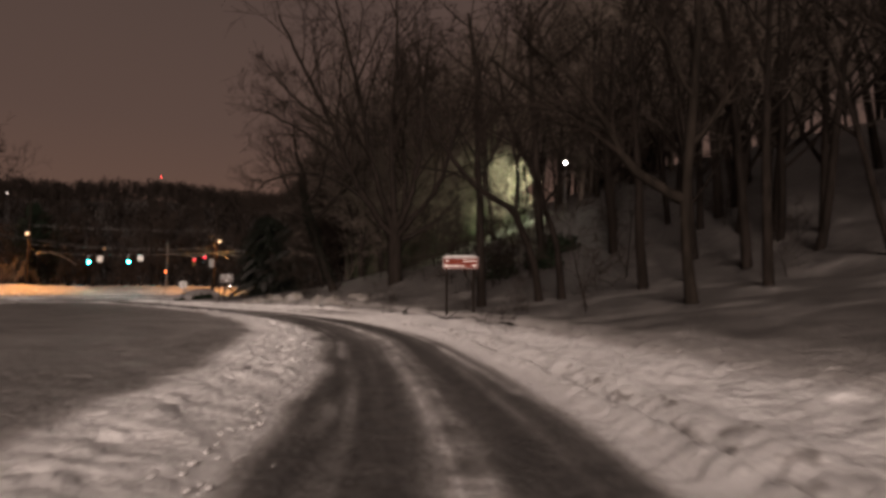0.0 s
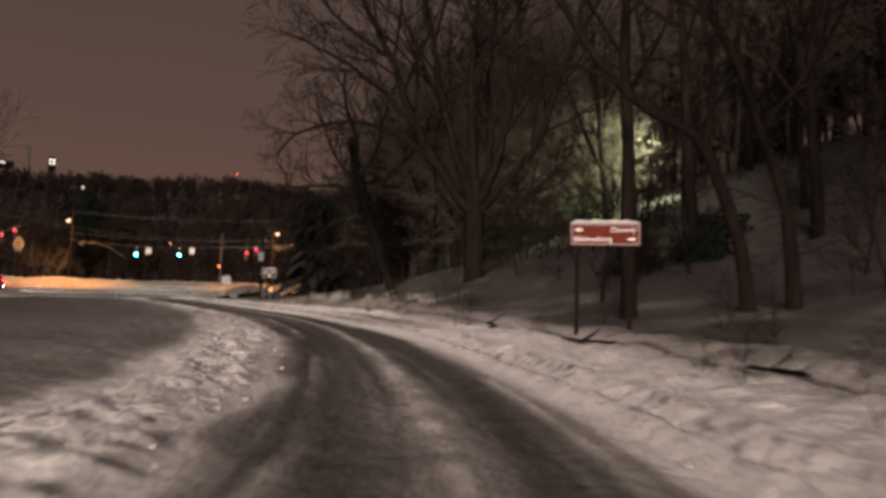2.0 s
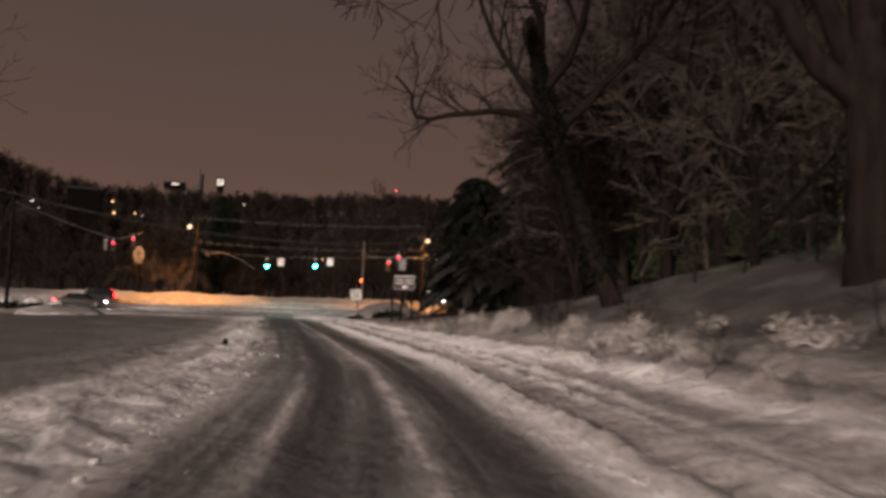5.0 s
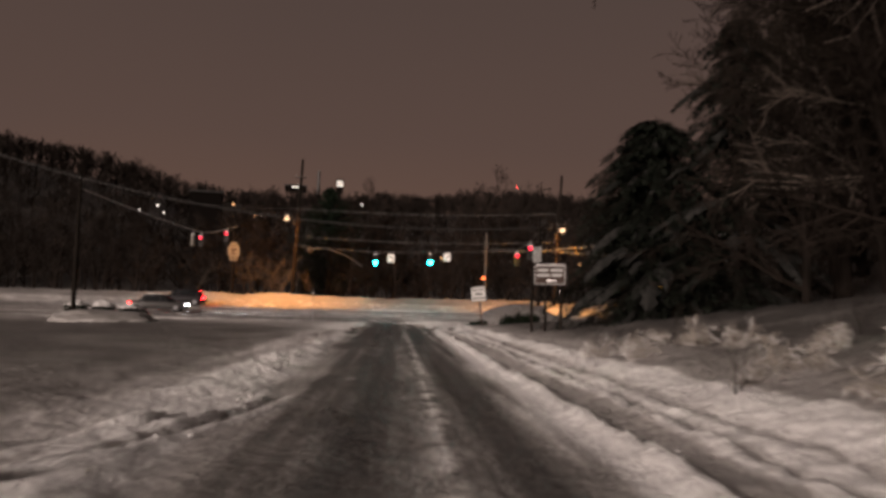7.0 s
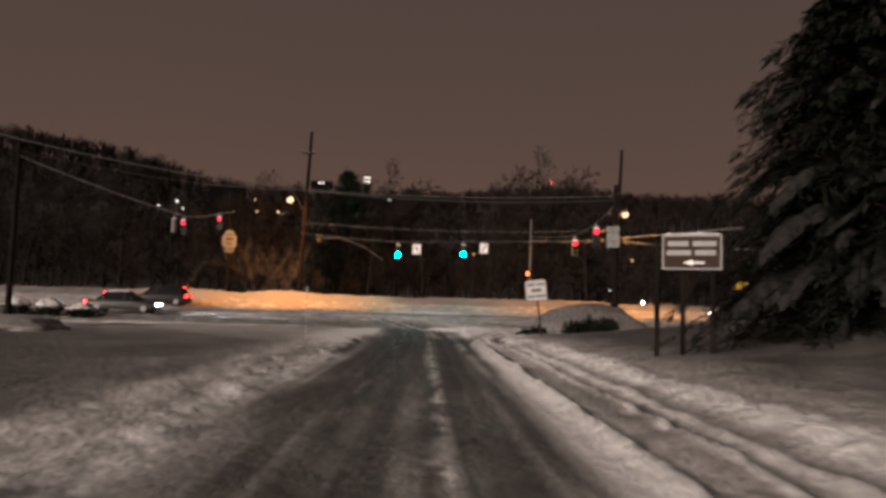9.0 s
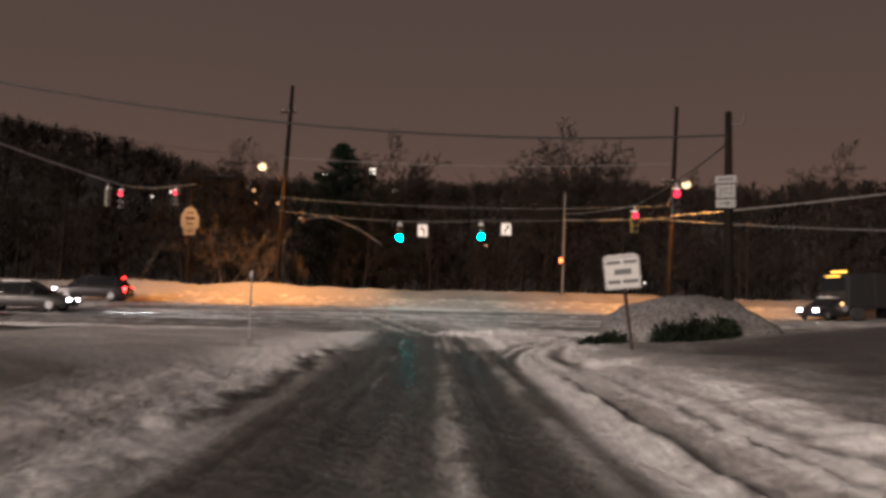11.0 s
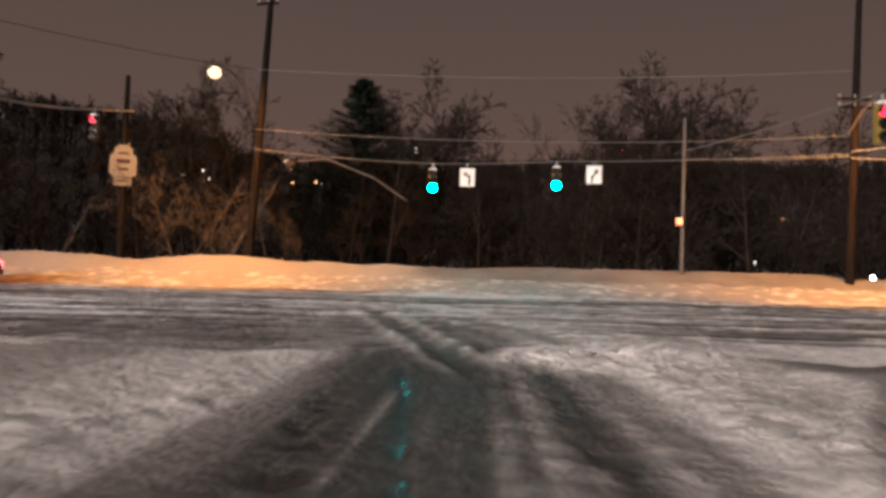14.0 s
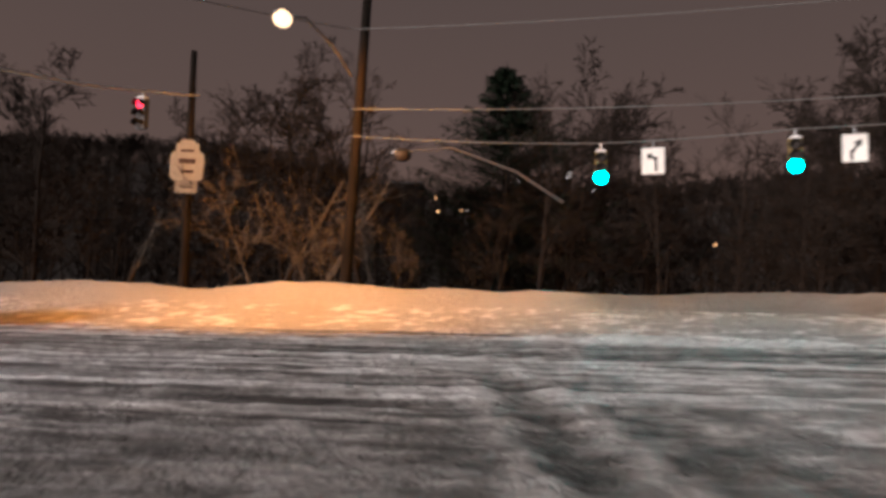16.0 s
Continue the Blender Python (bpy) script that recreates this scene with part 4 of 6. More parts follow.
    limbs = [(at((4.6, 35.5, 5.3), (5.6, 35.3, 6.8), (6.0, 35.2, 9.0)), 0.09), (at((4.1, 35.5, 6.9), (4.3, 35.8, 8.6), (4.9, 36.0, 10.8)), 0.08), (at((3.6, 35.5, 8.0), (2.2, 35.3, 8.8), (1.0, 35.2, 10.2)), 0.08)]
    tree(tree_meshes(0, 0, 0, SLIM, chains=limbs_of(47, trunk, limbs, SLIM)), (x, y), "slender leaning bare tree in the snow", name="leaning_tree")
    # the tree with the great snow-laden limb
    x, y = 8.05, 25.4
    z = gz(x, y) - 0.05
    trunk = (at((8.2, 25.4, z - 0.4), (8.1, 25.4, z + 0.2), (7.95, 25.4, 3.8), (8.2, 25.4, 6.8), (8.5, 25.4, 10.3), (8.5, 25.4, 14)), [0.26, 0.19, 0.17, 0.15, 0.12, 0.07])
    limbs = [(at((7.95, 25.4, 4.35), (7.2, 25.5, 4.8), (6.4, 25.7, 5.4), (5.9, 25.8, 6.1), (5.63, 25.9, 6.74), (4.1, 25.6, 7.5), (2.9, 25.4, 8.1), (1.6, 25.2, 9.0)), 0.21),
             (at((5.63, 25.9, 6.74), (4.6, 25.2, 8.0), (3.5, 24.8, 8.9), (2.2, 24.4, 9.7)), 0.14), (at((4.1, 25.6, 7.5), (3.2, 25.9, 7.6), (2.0, 26.0, 7.7), (0.9, 26.0, 8.4)), 0.08),
             (at((8.2, 25.4, 6.2), (9.5, 25.8, 7.8), (10.8, 26.2, 9.8)), 0.12), (at((8.3, 25.4, 7.8), (7.0, 24.8, 9.8), (5.6, 24.2, 12)), 0.11), (at((8.4, 25.4, 9), (8.6, 27.0, 11), (8.2, 28, 13.4)), 0.10)]
    tree(tree_meshes(0, 0, 0, OAK, chains=limbs_of(44, trunk, limbs, {**OAK, "count": (7, 6, 5, 5)}), bark=SNOWBARK), (x, y), "bare tree with a heavy snow-laden side limb", name="snowy_limb_tree")
    # straight trunks behind the sign
    for x, y, k, r, c in ((1.9, 38.2, 0, 20, 1.0), (8.9, 34.5, 1, 70, 0.85), (6.7, 51.5, 1, 120, 1.05)):
        tree(FOREST[k], (x, y), "straight bare forest tree standing in snow", r, c, group="bare trees of the wood")
    tree(FOREST[3], (-37.0, 61.0), "bare tree on the snowy strip between the roads", 30, 0.8)
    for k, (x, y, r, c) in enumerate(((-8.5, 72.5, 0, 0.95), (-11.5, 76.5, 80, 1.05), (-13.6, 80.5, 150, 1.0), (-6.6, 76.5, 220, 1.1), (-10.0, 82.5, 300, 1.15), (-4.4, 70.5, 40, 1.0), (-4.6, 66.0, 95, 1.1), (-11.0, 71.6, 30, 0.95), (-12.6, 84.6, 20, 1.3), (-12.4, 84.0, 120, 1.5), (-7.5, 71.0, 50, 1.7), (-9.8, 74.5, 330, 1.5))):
        tree((THICKET if y > 71.5 or x < -10 else LIT_THICKET)[k % 2], (x, y), "dense bare thicket tree with fine dark twigs", r, c, group="thicket at the edge of the wood")


def edge_wood():
    """Close-grown dark trees behind the oak, up to the spruces."""
    rng = random.Random(57)
    grey = [tree_meshes(77 + i, 11, 0.18, {**THICK, "count": (13, 8, 7, 6), "thin": 0.0075}, (0.1 - 0.1 * i, 0.05), bark=LIT_WOOD_TWIG, twig=LIT_WOOD_TWIG, split=0, ribbon=3, wide=1.2) for i in range(3)]
    for i, (x, y) in enumerate(((-13.5, 90.5), (-10.5, 87.5), (-7.5, 84.0), (-4.5, 80.5), (-1.5, 77.0), (1.5, 74.0), (-12.0, 94.5), (-8.5, 91.0), (-5.0, 87.0), (-2.0, 83.0), (1.5, 79.5), (4.5, 76.0),
                                (-5.6, 73.6), (-2.6, 71.2), (0.2, 69.8), (-9.2, 78.6))):
        tree(grey[i % 3], (x + rng.uniform(-0.8, 0.8), y + rng.uniform(-0.8, 0.8)), "close-grown dark bare tree of the wood's edge", rng.uniform(0, 360), rng.uniform(1.05, 1.5), group="thicket at the edge of the wood")


def leaf(rng, c, size, vs, fs):
    a = Vector((rng.uniform(-1, 1), rng.uniform(-1, 1), rng.uniform(-1, 1))).normalized() * size
    b = a.cross(Vector((rng.uniform(-1, 1), rng.uniform(-1, 1), rng.uniform(-1, 1)))).normalized() * size * 0.6
    k = len(vs)
    vs.extend((c - a, c + b, c + a, c - b))
    fs.append((k, k + 1, k + 2, k + 3))


def grove(name, placed, label):
    """Far trees that nobody could count, joined into one mesh. placed: the two meshes, x, y, turn and scale of each."""
    co, loops, starts, kind, count, corner, materials = [], [], [], [], 0, 0, []
    for meshes, x, y, turn, scale in placed:
        m = np.array(pose(x, y, gz(x, y) - 0.05, 0, 0, turn) @ Matrix.Diagonal((scale, scale, scale, 1)))
        for me in meshes:
            if me.materials[0] not in materials:
                materials.append(me.materials[0])
            kind.append(np.full(len(me.polygons), materials.index(me.materials[0]), dtype=np.int32))
            v = np.empty(len(me.vertices) * 3)
            me.vertices.foreach_get("co", v)
            k = np.empty(len(me.loops), dtype=np.int32)
            me.loops.foreach_get("vertex_index", k)
            f = np.empty(len(me.polygons), dtype=np.int32)
            me.polygons.foreach_get("loop_start", f)
            co.append(v.reshape(-1, 3) @ m[:3, :3].T + m[:3, 3])
            loops.append(k + count)
            starts.append(f + corner)
            count, corner = count + len(me.vertices), corner + len(me.loops)
    co, loops, starts = np.concatenate(co), np.concatenate(loops), np.concatenate(starts)
    me = bpy.data.meshes.new(name)
    me.vertices.add(len(co))
    me.vertices.foreach_set("co", co.reshape(-1).astype(np.float32))
    me.loops.add(len(loops))
    me.loops.foreach_set("vertex_index", loops.astype(np.int32))
    me.polygons.add(len(starts))
    me.polygons.foreach_set("loop_start", starts.astype(np.int32))
    for material in materials:
        me.materials.append(material)
    me.polygons.foreach_set("material_index", np.concatenate(kind))
    me.update(calc_edges=True)
    tagged(new(name, me), label, "woods", kind="stuff")


def woods():
    rng = random.Random(8)
    deep, behind = [], []
    kept = [(-3.4, 55.2, 3.0), (-9, 63.5, 3.0), (5.2, 35.5, 1.5), (8.1, 25.4, 3), (1.9, 38.2, 1.2), (10, 63.4, 1.5), (-16, 83, 4)]

    def free(x, y, gap):
        return all(math.hypot(x - a, y - b) > max(g, gap) for a, b, g in kept)
    i = tries = 0
    while i < 125 and tries < 4000:
        tries += 1
        s, d = rng.uniform(14, 100), 8.5 + 46 * rng.random() ** 1.2
        j = int(np.argmin(np.abs(ARC - S0 - s)))
        x, y = AXIS[j, 0] + d * TAN[j, 1], AXIS[j, 1] - d * TAN[j, 0]
        sd = road_sd(x, y)
        if sd[1][0] < 7 or (-1.5 < x < 9 and 37 < y < 66) or (-10 < x < 1 and 44 < y < 68) or (s > 70 and d < 16) or (s > 60 and d < 11) or (s < 34 and d < 13) or not free(x, y, 2.0):
            continue
        kept.append((x, y, 2.0))
        kind, turn, scale = FOREST[rng.choice((0, 1, 2, 0, 1, 3, 4))] if d < 22 else DISTANT[rng.randrange(3)], rng.uniform(0, 360), rng.uniform(0.8, 1.2)
        if math.hypot(x - 9.8, y - 62.5) > 5:
            tree(kind, (x, y), "bare forest tree standing in snow", turn, scale, group="bare trees of the wood")
        i += 1
    # the deep wood behind, tall and close
    for i in range(90):
        s, d = rng.uniform(26, 125), rng.uniform(18, 75)
        j = int(np.argmin(np.abs(ARC - S0 - s)))
        x, y = AXIS[j, 0] + d * TAN[j, 1], AXIS[j, 1] - d * TAN[j, 0]
        if NX * x + NY * y > 106 or math.hypot(x - 10, y - 63) < 5:
            continue
        deep.append((DISTANT[rng.randrange(3)], x, y, rng.uniform(0, 360), rng.uniform(1.0, 1.45)))
    for i in range(46):
        x, y = rng.uniform(14, 62), rng.uniform(58, 128)
        deep.append((DISTANT[rng.randrange(3)], x, y, rng.uniform(0, 360), rng.uniform(1.0, 1.4)))
    full = [tree_meshes(66 + i, 10, 0.17, THICK, (0.1 - 0.1 * i, 0.05), bark=LIT_WOOD_TWIG, twig=LIT_WOOD_TWIG, split=0, ribbon=3, wide=2.0) for i in range(3)]
    for i in range(34):
        y = rng.uniform(70, 104)
        x = 0.19 * y + rng.uniform(-1, 24) * y / 85
        deep.append((full[i % 3], x, y, rng.uniform(0, 360), rng.uniform(1.1, 1.7)))
    # the wood behind the cross road and on the left
    for i in range(64):
        n, a = 146 + 42 * rng.random() ** 1.2, rng.uniform(-45, 80)
        behind.append((HILL_TREES[rng.randrange(3)], a * AX + n * NX, a * AY + n * NY, rng.uniform(0, 360), rng.uniform(0.50, 0.72)))
    for i in range(30):
        n, a = rng.uniform(138, 190), rng.uniform(-75, -22)
        behind.append((HILL_TREES[rng.randrange(3)], a * AX + n * NX, a * AY + n * NY, rng.uniform(0, 360), rng.uniform(0.8, 1.1)))
    grove("deep_wood", deep, "tall bare trees standing close in the deep wood")
    grove("crossing_wood", behind, "bare wood on the slope behind the cross road")


def far_crowns():
    """Taller round crowns that break the skyline of the wood behind the cross road."""
    kinds = [tree_meshes(75 + i, 10, 0.17, THICK, (0.12 * i - 0.1, 0.05), bark=FAR_DIM_TWIG, twig=FAR_DIM_TWIG, split=0, ribbon=3, wide=2.0) for i in range(3)]
    for i, (x, y, top) in enumerate(((-71.0, 148, 16.0), (-72.9, 146, 14.8), (-68.7, 150, 14.6), (-57.5, 156, 16.3), (-59.6, 153, 14.0), (-54.9, 158, 15.2), (-75.6, 127.4, 12.6), (-79.4, 126, 11.6),
                                      (-73.2, 129.5, 11.6), (-59.1, 170, 20.0), (-64.0, 171, 18.6), (-53.8, 169, 17.6), (-85.0, 118, 12.5), (-91.0, 112, 13.5), (-46.5, 158, 13.0), (-30.0, 160, 14.5), (-22.0, 156, 13.0))):
        tree(kinds[i % 3], (x, y), "round-crowned bare tree rising from the dark wood", 77 * i, (top - gz(x, y)) / 10.6, group="bare trees behind the cross road")


def far_woods():
    """Thousands of small bare trees on the far hills, in one mesh."""
    rng = random.Random(3)
    vs, fs = [], []
    for i in range(4600):
        az = radians(rng.uniform(-40, 100))
        r = 135 + 275 * rng.random() ** 0.8
        x, y = -45 - r * math.sin(az), 110 + r * math.cos(az)
        z, h = gz(x, y), rng.uniform(10.5, 14.5)
        tube([(x, y, z - 0.5), (x + rng.uniform(-0.4, 0.4), y, z + 0.4 * h), (x, y, z + 0.72 * h)], [0.24, 0.16, 0.04], 3, vs, fs)
        for j in range(22):
            b = rng.uniform(0.15, 0.70)
            w = rng.uniform(0, 6.283)
            ln = h * 0.40 * (1.05 - b) * rng.uniform(0.7, 1.25)
            p = Vector((x, y, z + h * b))
            q = p + Vector((math.cos(w) * ln, math.sin(w) * ln, ln * rng.uniform(0.5, 1.2)))
            side = Vector((-math.sin(w), math.cos(w), 0.3)) * rng.uniform(0.09, 0.30)
            k = len(vs)
            vs.extend((p - side * 0.4, p + side * 0.4, q + side, q - side * 1.4))
            fs.append((k, k + 1, k + 2, k + 3))
    tagged(new("far_woods", mesh_of("far_woods", vs, fs, FAR_DIM_TWIG)), "dark bare woods covering the far hills", "woods", kind="stuff")


def conifer(at, height, width, seed, label, droop=0.35, dense=1.0, needles=NEEDLE, power=0.8, loaded=False):
    """A spruce: trunk, whorls of boughs, and sprays of needles along each."""
    rng = random.Random(seed)
    vs, fs, vb, fb = [], [], [], []
    tube([(0, 0, -0.3), (0, 0, height * 0.5), (0, 0, height)], [0.022 * height, 0.014 * height, 0.01], 8, vs, fs)
    boughs = []
    z = 0.35
    while z < height * 0.98:
        f = z / height
        reach = width * (1 - f) ** power * rng.uniform(0.75, 1.15) + 0.15
        for i in range(int(6 * dense) + 1):
            w = rng.uniform(0, 6.283)
            ln = reach * rng.uniform(0.65, 1.15)
            out = Vector((math.cos(w), math.sin(w), 0))
            pts = [Vector((0, 0, z)) + out * ln * k + Vector((0, 0, ln * (0.12 * k - droop * k * k))) for k in (0, 0.35, 0.7, 1.0)]
            tube(pts, [0.035, 0.025, 0.015, 0.006], 3, vs, fs)
            side = Vector((-out.y, out.x, 0))
            if rng.random() < (0.20 if f < 0.5 else 0.05):
                boughs.append((pts, side, ln))
            for k in range(int(58 * dense) + 3):
                t = rng.uniform(0.12, 1.0)
                j = min(int(t * 3), 2)
                c = pts[j].lerp(pts[j + 1], t * 3 - j)
                spread = ln * 0.30 * (1.15 - t)
                q = c + side * rng.uniform(-1, 1) * spread + out * rng.uniform(0, 0.25) * spread - Vector((0, 0, rng.uniform(0.0, 0.22)))
                e = (q - c + out * 0.12).normalized() * rng.uniform(0.09, 0.20)
                g = e.cross(Vector((0, 0, 1)) + side * rng.uniform(-0.6, 0.6)).normalized() * rng.uniform(0.016, 0.042)
                m = len(vb)
                vb.extend((q - e * 0.6 - g, q - e * 0.6 + g, q + e + g * 0.5, q + e - g * 0.5))
                fb.append((m, m + 1, m + 2, m + 3))
        z += height * 0.030 / dense * rng.uniform(0.7, 1.3)
    if loaded:
        vl, fl = [], []
        for pts, side, ln in boughs:
            k, m = len(vl), 10
            lo, hi = rng.uniform(0.25, 0.45), rng.uniform(0.85, 1.02)
            for i in range(m):
                t = lo + (hi - lo) * i / (m - 1)
                j = min(int(t * 3), 2)
                c = pts[j].lerp(pts[j + 1], t * 3 - j)
                w = ln * 0.075 * math.sin(math.pi * (0.05 + 0.90 * i / (m - 1))) * rng.uniform(0.6, 1.25)
                for q, up in ((-1, -0.16), (-0.55, 0.0), (0, 0.06), (0.55, 0.0), (1, -0.16)):
                    vl.append(c + side * (w * q * rng.uniform(0.75, 1.2)) + Vector((0, 0, up + rng.uniform(-0.05, 0.03))))
            for i in range(m - 1):
                for q in range(4):
                    a = k + 5 * i + q
                    fl.append((a, a + 1, a + 6, a + 5))
    x, y = at
    ob = empty("conifer_tree", m=pose(x, y, gz(x, y) - 0.05, 0, 0, seed * 37))
    part_of("trunk", mesh_of("trunk", vs, fs, BARK, True), ob)
    part_of("foliage", mesh_of("foliage", vb, fb, needles), ob, "dark needles")
    if loaded:
        part_of("snow_load", mesh_of("snow_load", vl, fl, LADEN, True), ob, "soft snow lying on the drooping boughs")["kind"] = "stuff"
    return tagged(ob, label, "tree")


def shrubs():
    """Brush along the bank: small bushes, weeds with snow, and stalks."""
    rng = random.Random(21)
    for i in range(66):
        s = rng.uniform(14, 96)
        d = rng.uniform(3.8, 7.6) if s < 66 else rng.uniform(4.6, 7.4)
        j = int(np.argmin(np.abs(ARC - S0 - s)))
        x, y = AXIS[j, 0] + d * TAN[j, 1], AXIS[j, 1] - d * TAN[j, 0]
        if math.hypot(x - 0.9, y - 34.3) < 2.2 or math.hypot(x + 23.5, y - 84.2) < 2.0:
            continue
        if s > 74 or s < 22:
            continue
        k = rng.randrange(3)
        sc = rng.uniform(0.18, 0.42) if d < 5.5 else rng.uniform(0.3, 0.7)
        ob = tree(BUSHES[k], (x, y), "low bare shrub weighed down with snow", rng.uniform(0, 360), sc, "shrub", "shrubs along the bank")
        ob["category"] = "shrub"
    for i in range(28):
        n, a = rng.uniform(138.6, 144.5), rng.uniform(-24, 52)
        ob = tree(BUSHES[rng.randrange(3)], (a * AX + n * NX, a * AY + n * NY), "snowy roadside brush lit orange by the street lamp", rng.uniform(0, 360), rng.uniform(0.7, 1.6), "shrub", "shrubs behind the far bank")
        ob["category"] = "shrub"
    lit = [tree_meshes(34 + i, 2.6 + 0.5 * i, 0.04, {**SCRUB, "thin": 0.016}, (0.3 * i - 0.3, 0.1), bark=BRUSH, twig=BRUSH, split=0) for i in range(3)]
    for i in range(6):
        n, a = rng.uniform(138.2, 141.0), rng.gauss(13, 3.2)
        ob = tree(lit[rng.randrange(3)], (a * AX + n * NX, a * AY + n * NY), "snow-laden brush lit orange by the street lamp", rng.uniform(0, 360), rng.uniform(0.6, 1.3), "shrub", "shrubs behind the far bank")
        ob["category"] = "shrub"
    # lamp-lit trees on the far bank
    m = tree_meshes(51, 6.5, 0.14, {**SCRUB, "levels": 3, "count": (4, 3, 3), "ratio": (0.4, 0.62)}, (0.55, 0.1), bark=BRUSH, twig=BRUSH)
    for x, y, r, c in ((-70.6, 122.4, 20, 0.9), (-68.0, 122.8, 75, 0.9), (-77, 119, 10, 0.7)):
        tree(m, (x, y), "small bare leaning tree beside the far snow bank", r, c, "small_tree", "small trees on the far bank")
    # tall brush round the lamp in the wood
    tall = [tree_meshes(37 + i, 5.5 + i, 0.06, {**SCRUB, "count": (9, 7, 6), "thin": 0.014}, (0.2 * i - 0.2, 0.1), bark=BRUSH, twig=BRUSH, split=0, ribbon=3, wide=1.6) for i in range(3)]
    for i in range(30):
        x, y = rng.uniform(-6.0, 5.0), rng.uniform(66.5, 71.5)
        if math.hypot(x - 10, y - 63) < 4.0:
            continue
        ob = tree(tall[i % 3], (x, y), "tall bare brush around the lamp in the wood", rng.uniform(0, 360), rng.uniform(0.8, 1.5), "shrub", "understorey of the wood")
        ob["category"] = "shrub"
    # understorey between the trunks of the wood
    for i in range(96):
        s, d = rng.uniform(20, 92), rng.uniform(9, 34)
        if i > 60:
            s, d = rng.uniform(40, 62), rng.uniform(10, 20)
        j = int(np.argmin(np.abs(ARC - S0 - s)))
        x, y = AXIS[j, 0] + d * TAN[j, 1], AXIS[j, 1] - d * TAN[j, 0]
        if math.hypot(x + 3.4, y - 55.2) < 2.5 or math.hypot(x + 9, y - 63.5) < 2 or (s > 62 and d < 13):
            continue
        ob = tree(BUSHES[rng.randrange(3)], (x, y), "bare understorey brush in the wood", rng.uniform(0, 360), rng.uniform(0.8, 1.7), "shrub", "understorey of the wood")
        ob["category"] = "shrub"


def frosted_brush():
    """Weeds and brambles bowed under snow at the foot of the bank, and fallen boughs between them."""
    rng = random.Random(29)
    kinds = [tree_meshes(91 + i, 0.9, 0.014, {"levels": 3, "count": (9, 6, 4), "clear": (0.0, 0.1, 0.1), "angle": (35, 85), "ratio": (0.5, 0.85), "wander": 0.35, "lift": -0.06, "thin": 0.007}, (0.3 * i - 0.3, 0.2), bark=FROST, twig=FROST, split=0) for i in range(3)]
    for i in range(44):
        s = rng.uniform(48, 74)
        d = rng.uniform(4.3, 6.6)
        j = int(np.argmin(np.abs(ARC - S0 - s)))
        x, y = AXIS[j, 0] + d * TAN[j, 1], AXIS[j, 1] - d * TAN[j, 0]
        if math.hypot(x - 0.9, y - 34.3) < 1.6:
            continue
        ob = tree(kinds[rng.randrange(3)], (x, y), "low weeds bowed down under clinging snow", rng.uniform(0, 360), rng.uniform(0.35, 0.8), "weed_clump", "snowy weeds along the bank")
        ob["category"] = "plant"
    for i in range(3):
        s, d = 26 + 6.5 * i + rng.uniform(-1, 1), rng.uniform(4.2, 5.2)
        j = int(np.argmin(np.abs(ARC - S0 - s)))
        x, y = AXIS[j, 0] + d * TAN[j, 1], AXIS[j, 1] - d * TAN[j, 0]
        ln = rng.uniform(1.2, 2.8)
        g = rng.uniform(-0.25, 0.25)
        ux, uy = TAN[j, 0] * math.cos(g) - TAN[j, 1] * math.sin(g), TAN[j, 1] * math.cos(g) + TAN[j, 0] * math.sin(g)
        pts = []
        for k in range(6):
            q = (k / 5 - 0.5) * ln
            w = 0.12 * math.sin(3 * k + i)
            pts.append((x + ux * q + uy * w, y + uy * q - ux * w, gz(x + ux * q, y + uy * q) + 0.05 + 0.05 * rng.random()))
        vs, fs = [], []
        tube(pts, [0.03, 0.036, 0.034, 0.03, 0.024, 0.012], 6, vs, fs)
        tube([pts[3], (pts[3][0] + 0.3, pts[3][1] + 0.2, pts[3][2] + 0.18), (pts[3][0] + 0.45, pts[3][1] + 0.5, pts[3][2] + 0.30)], [0.03, 0.02, 0.008], 5, vs, fs)
        tagged(new("fallen_branch", mesh_of("fallen_branch", vs, fs, BARK, True)), "dark fallen branch half buried in snow", "branch", "fallen branches along the bank")


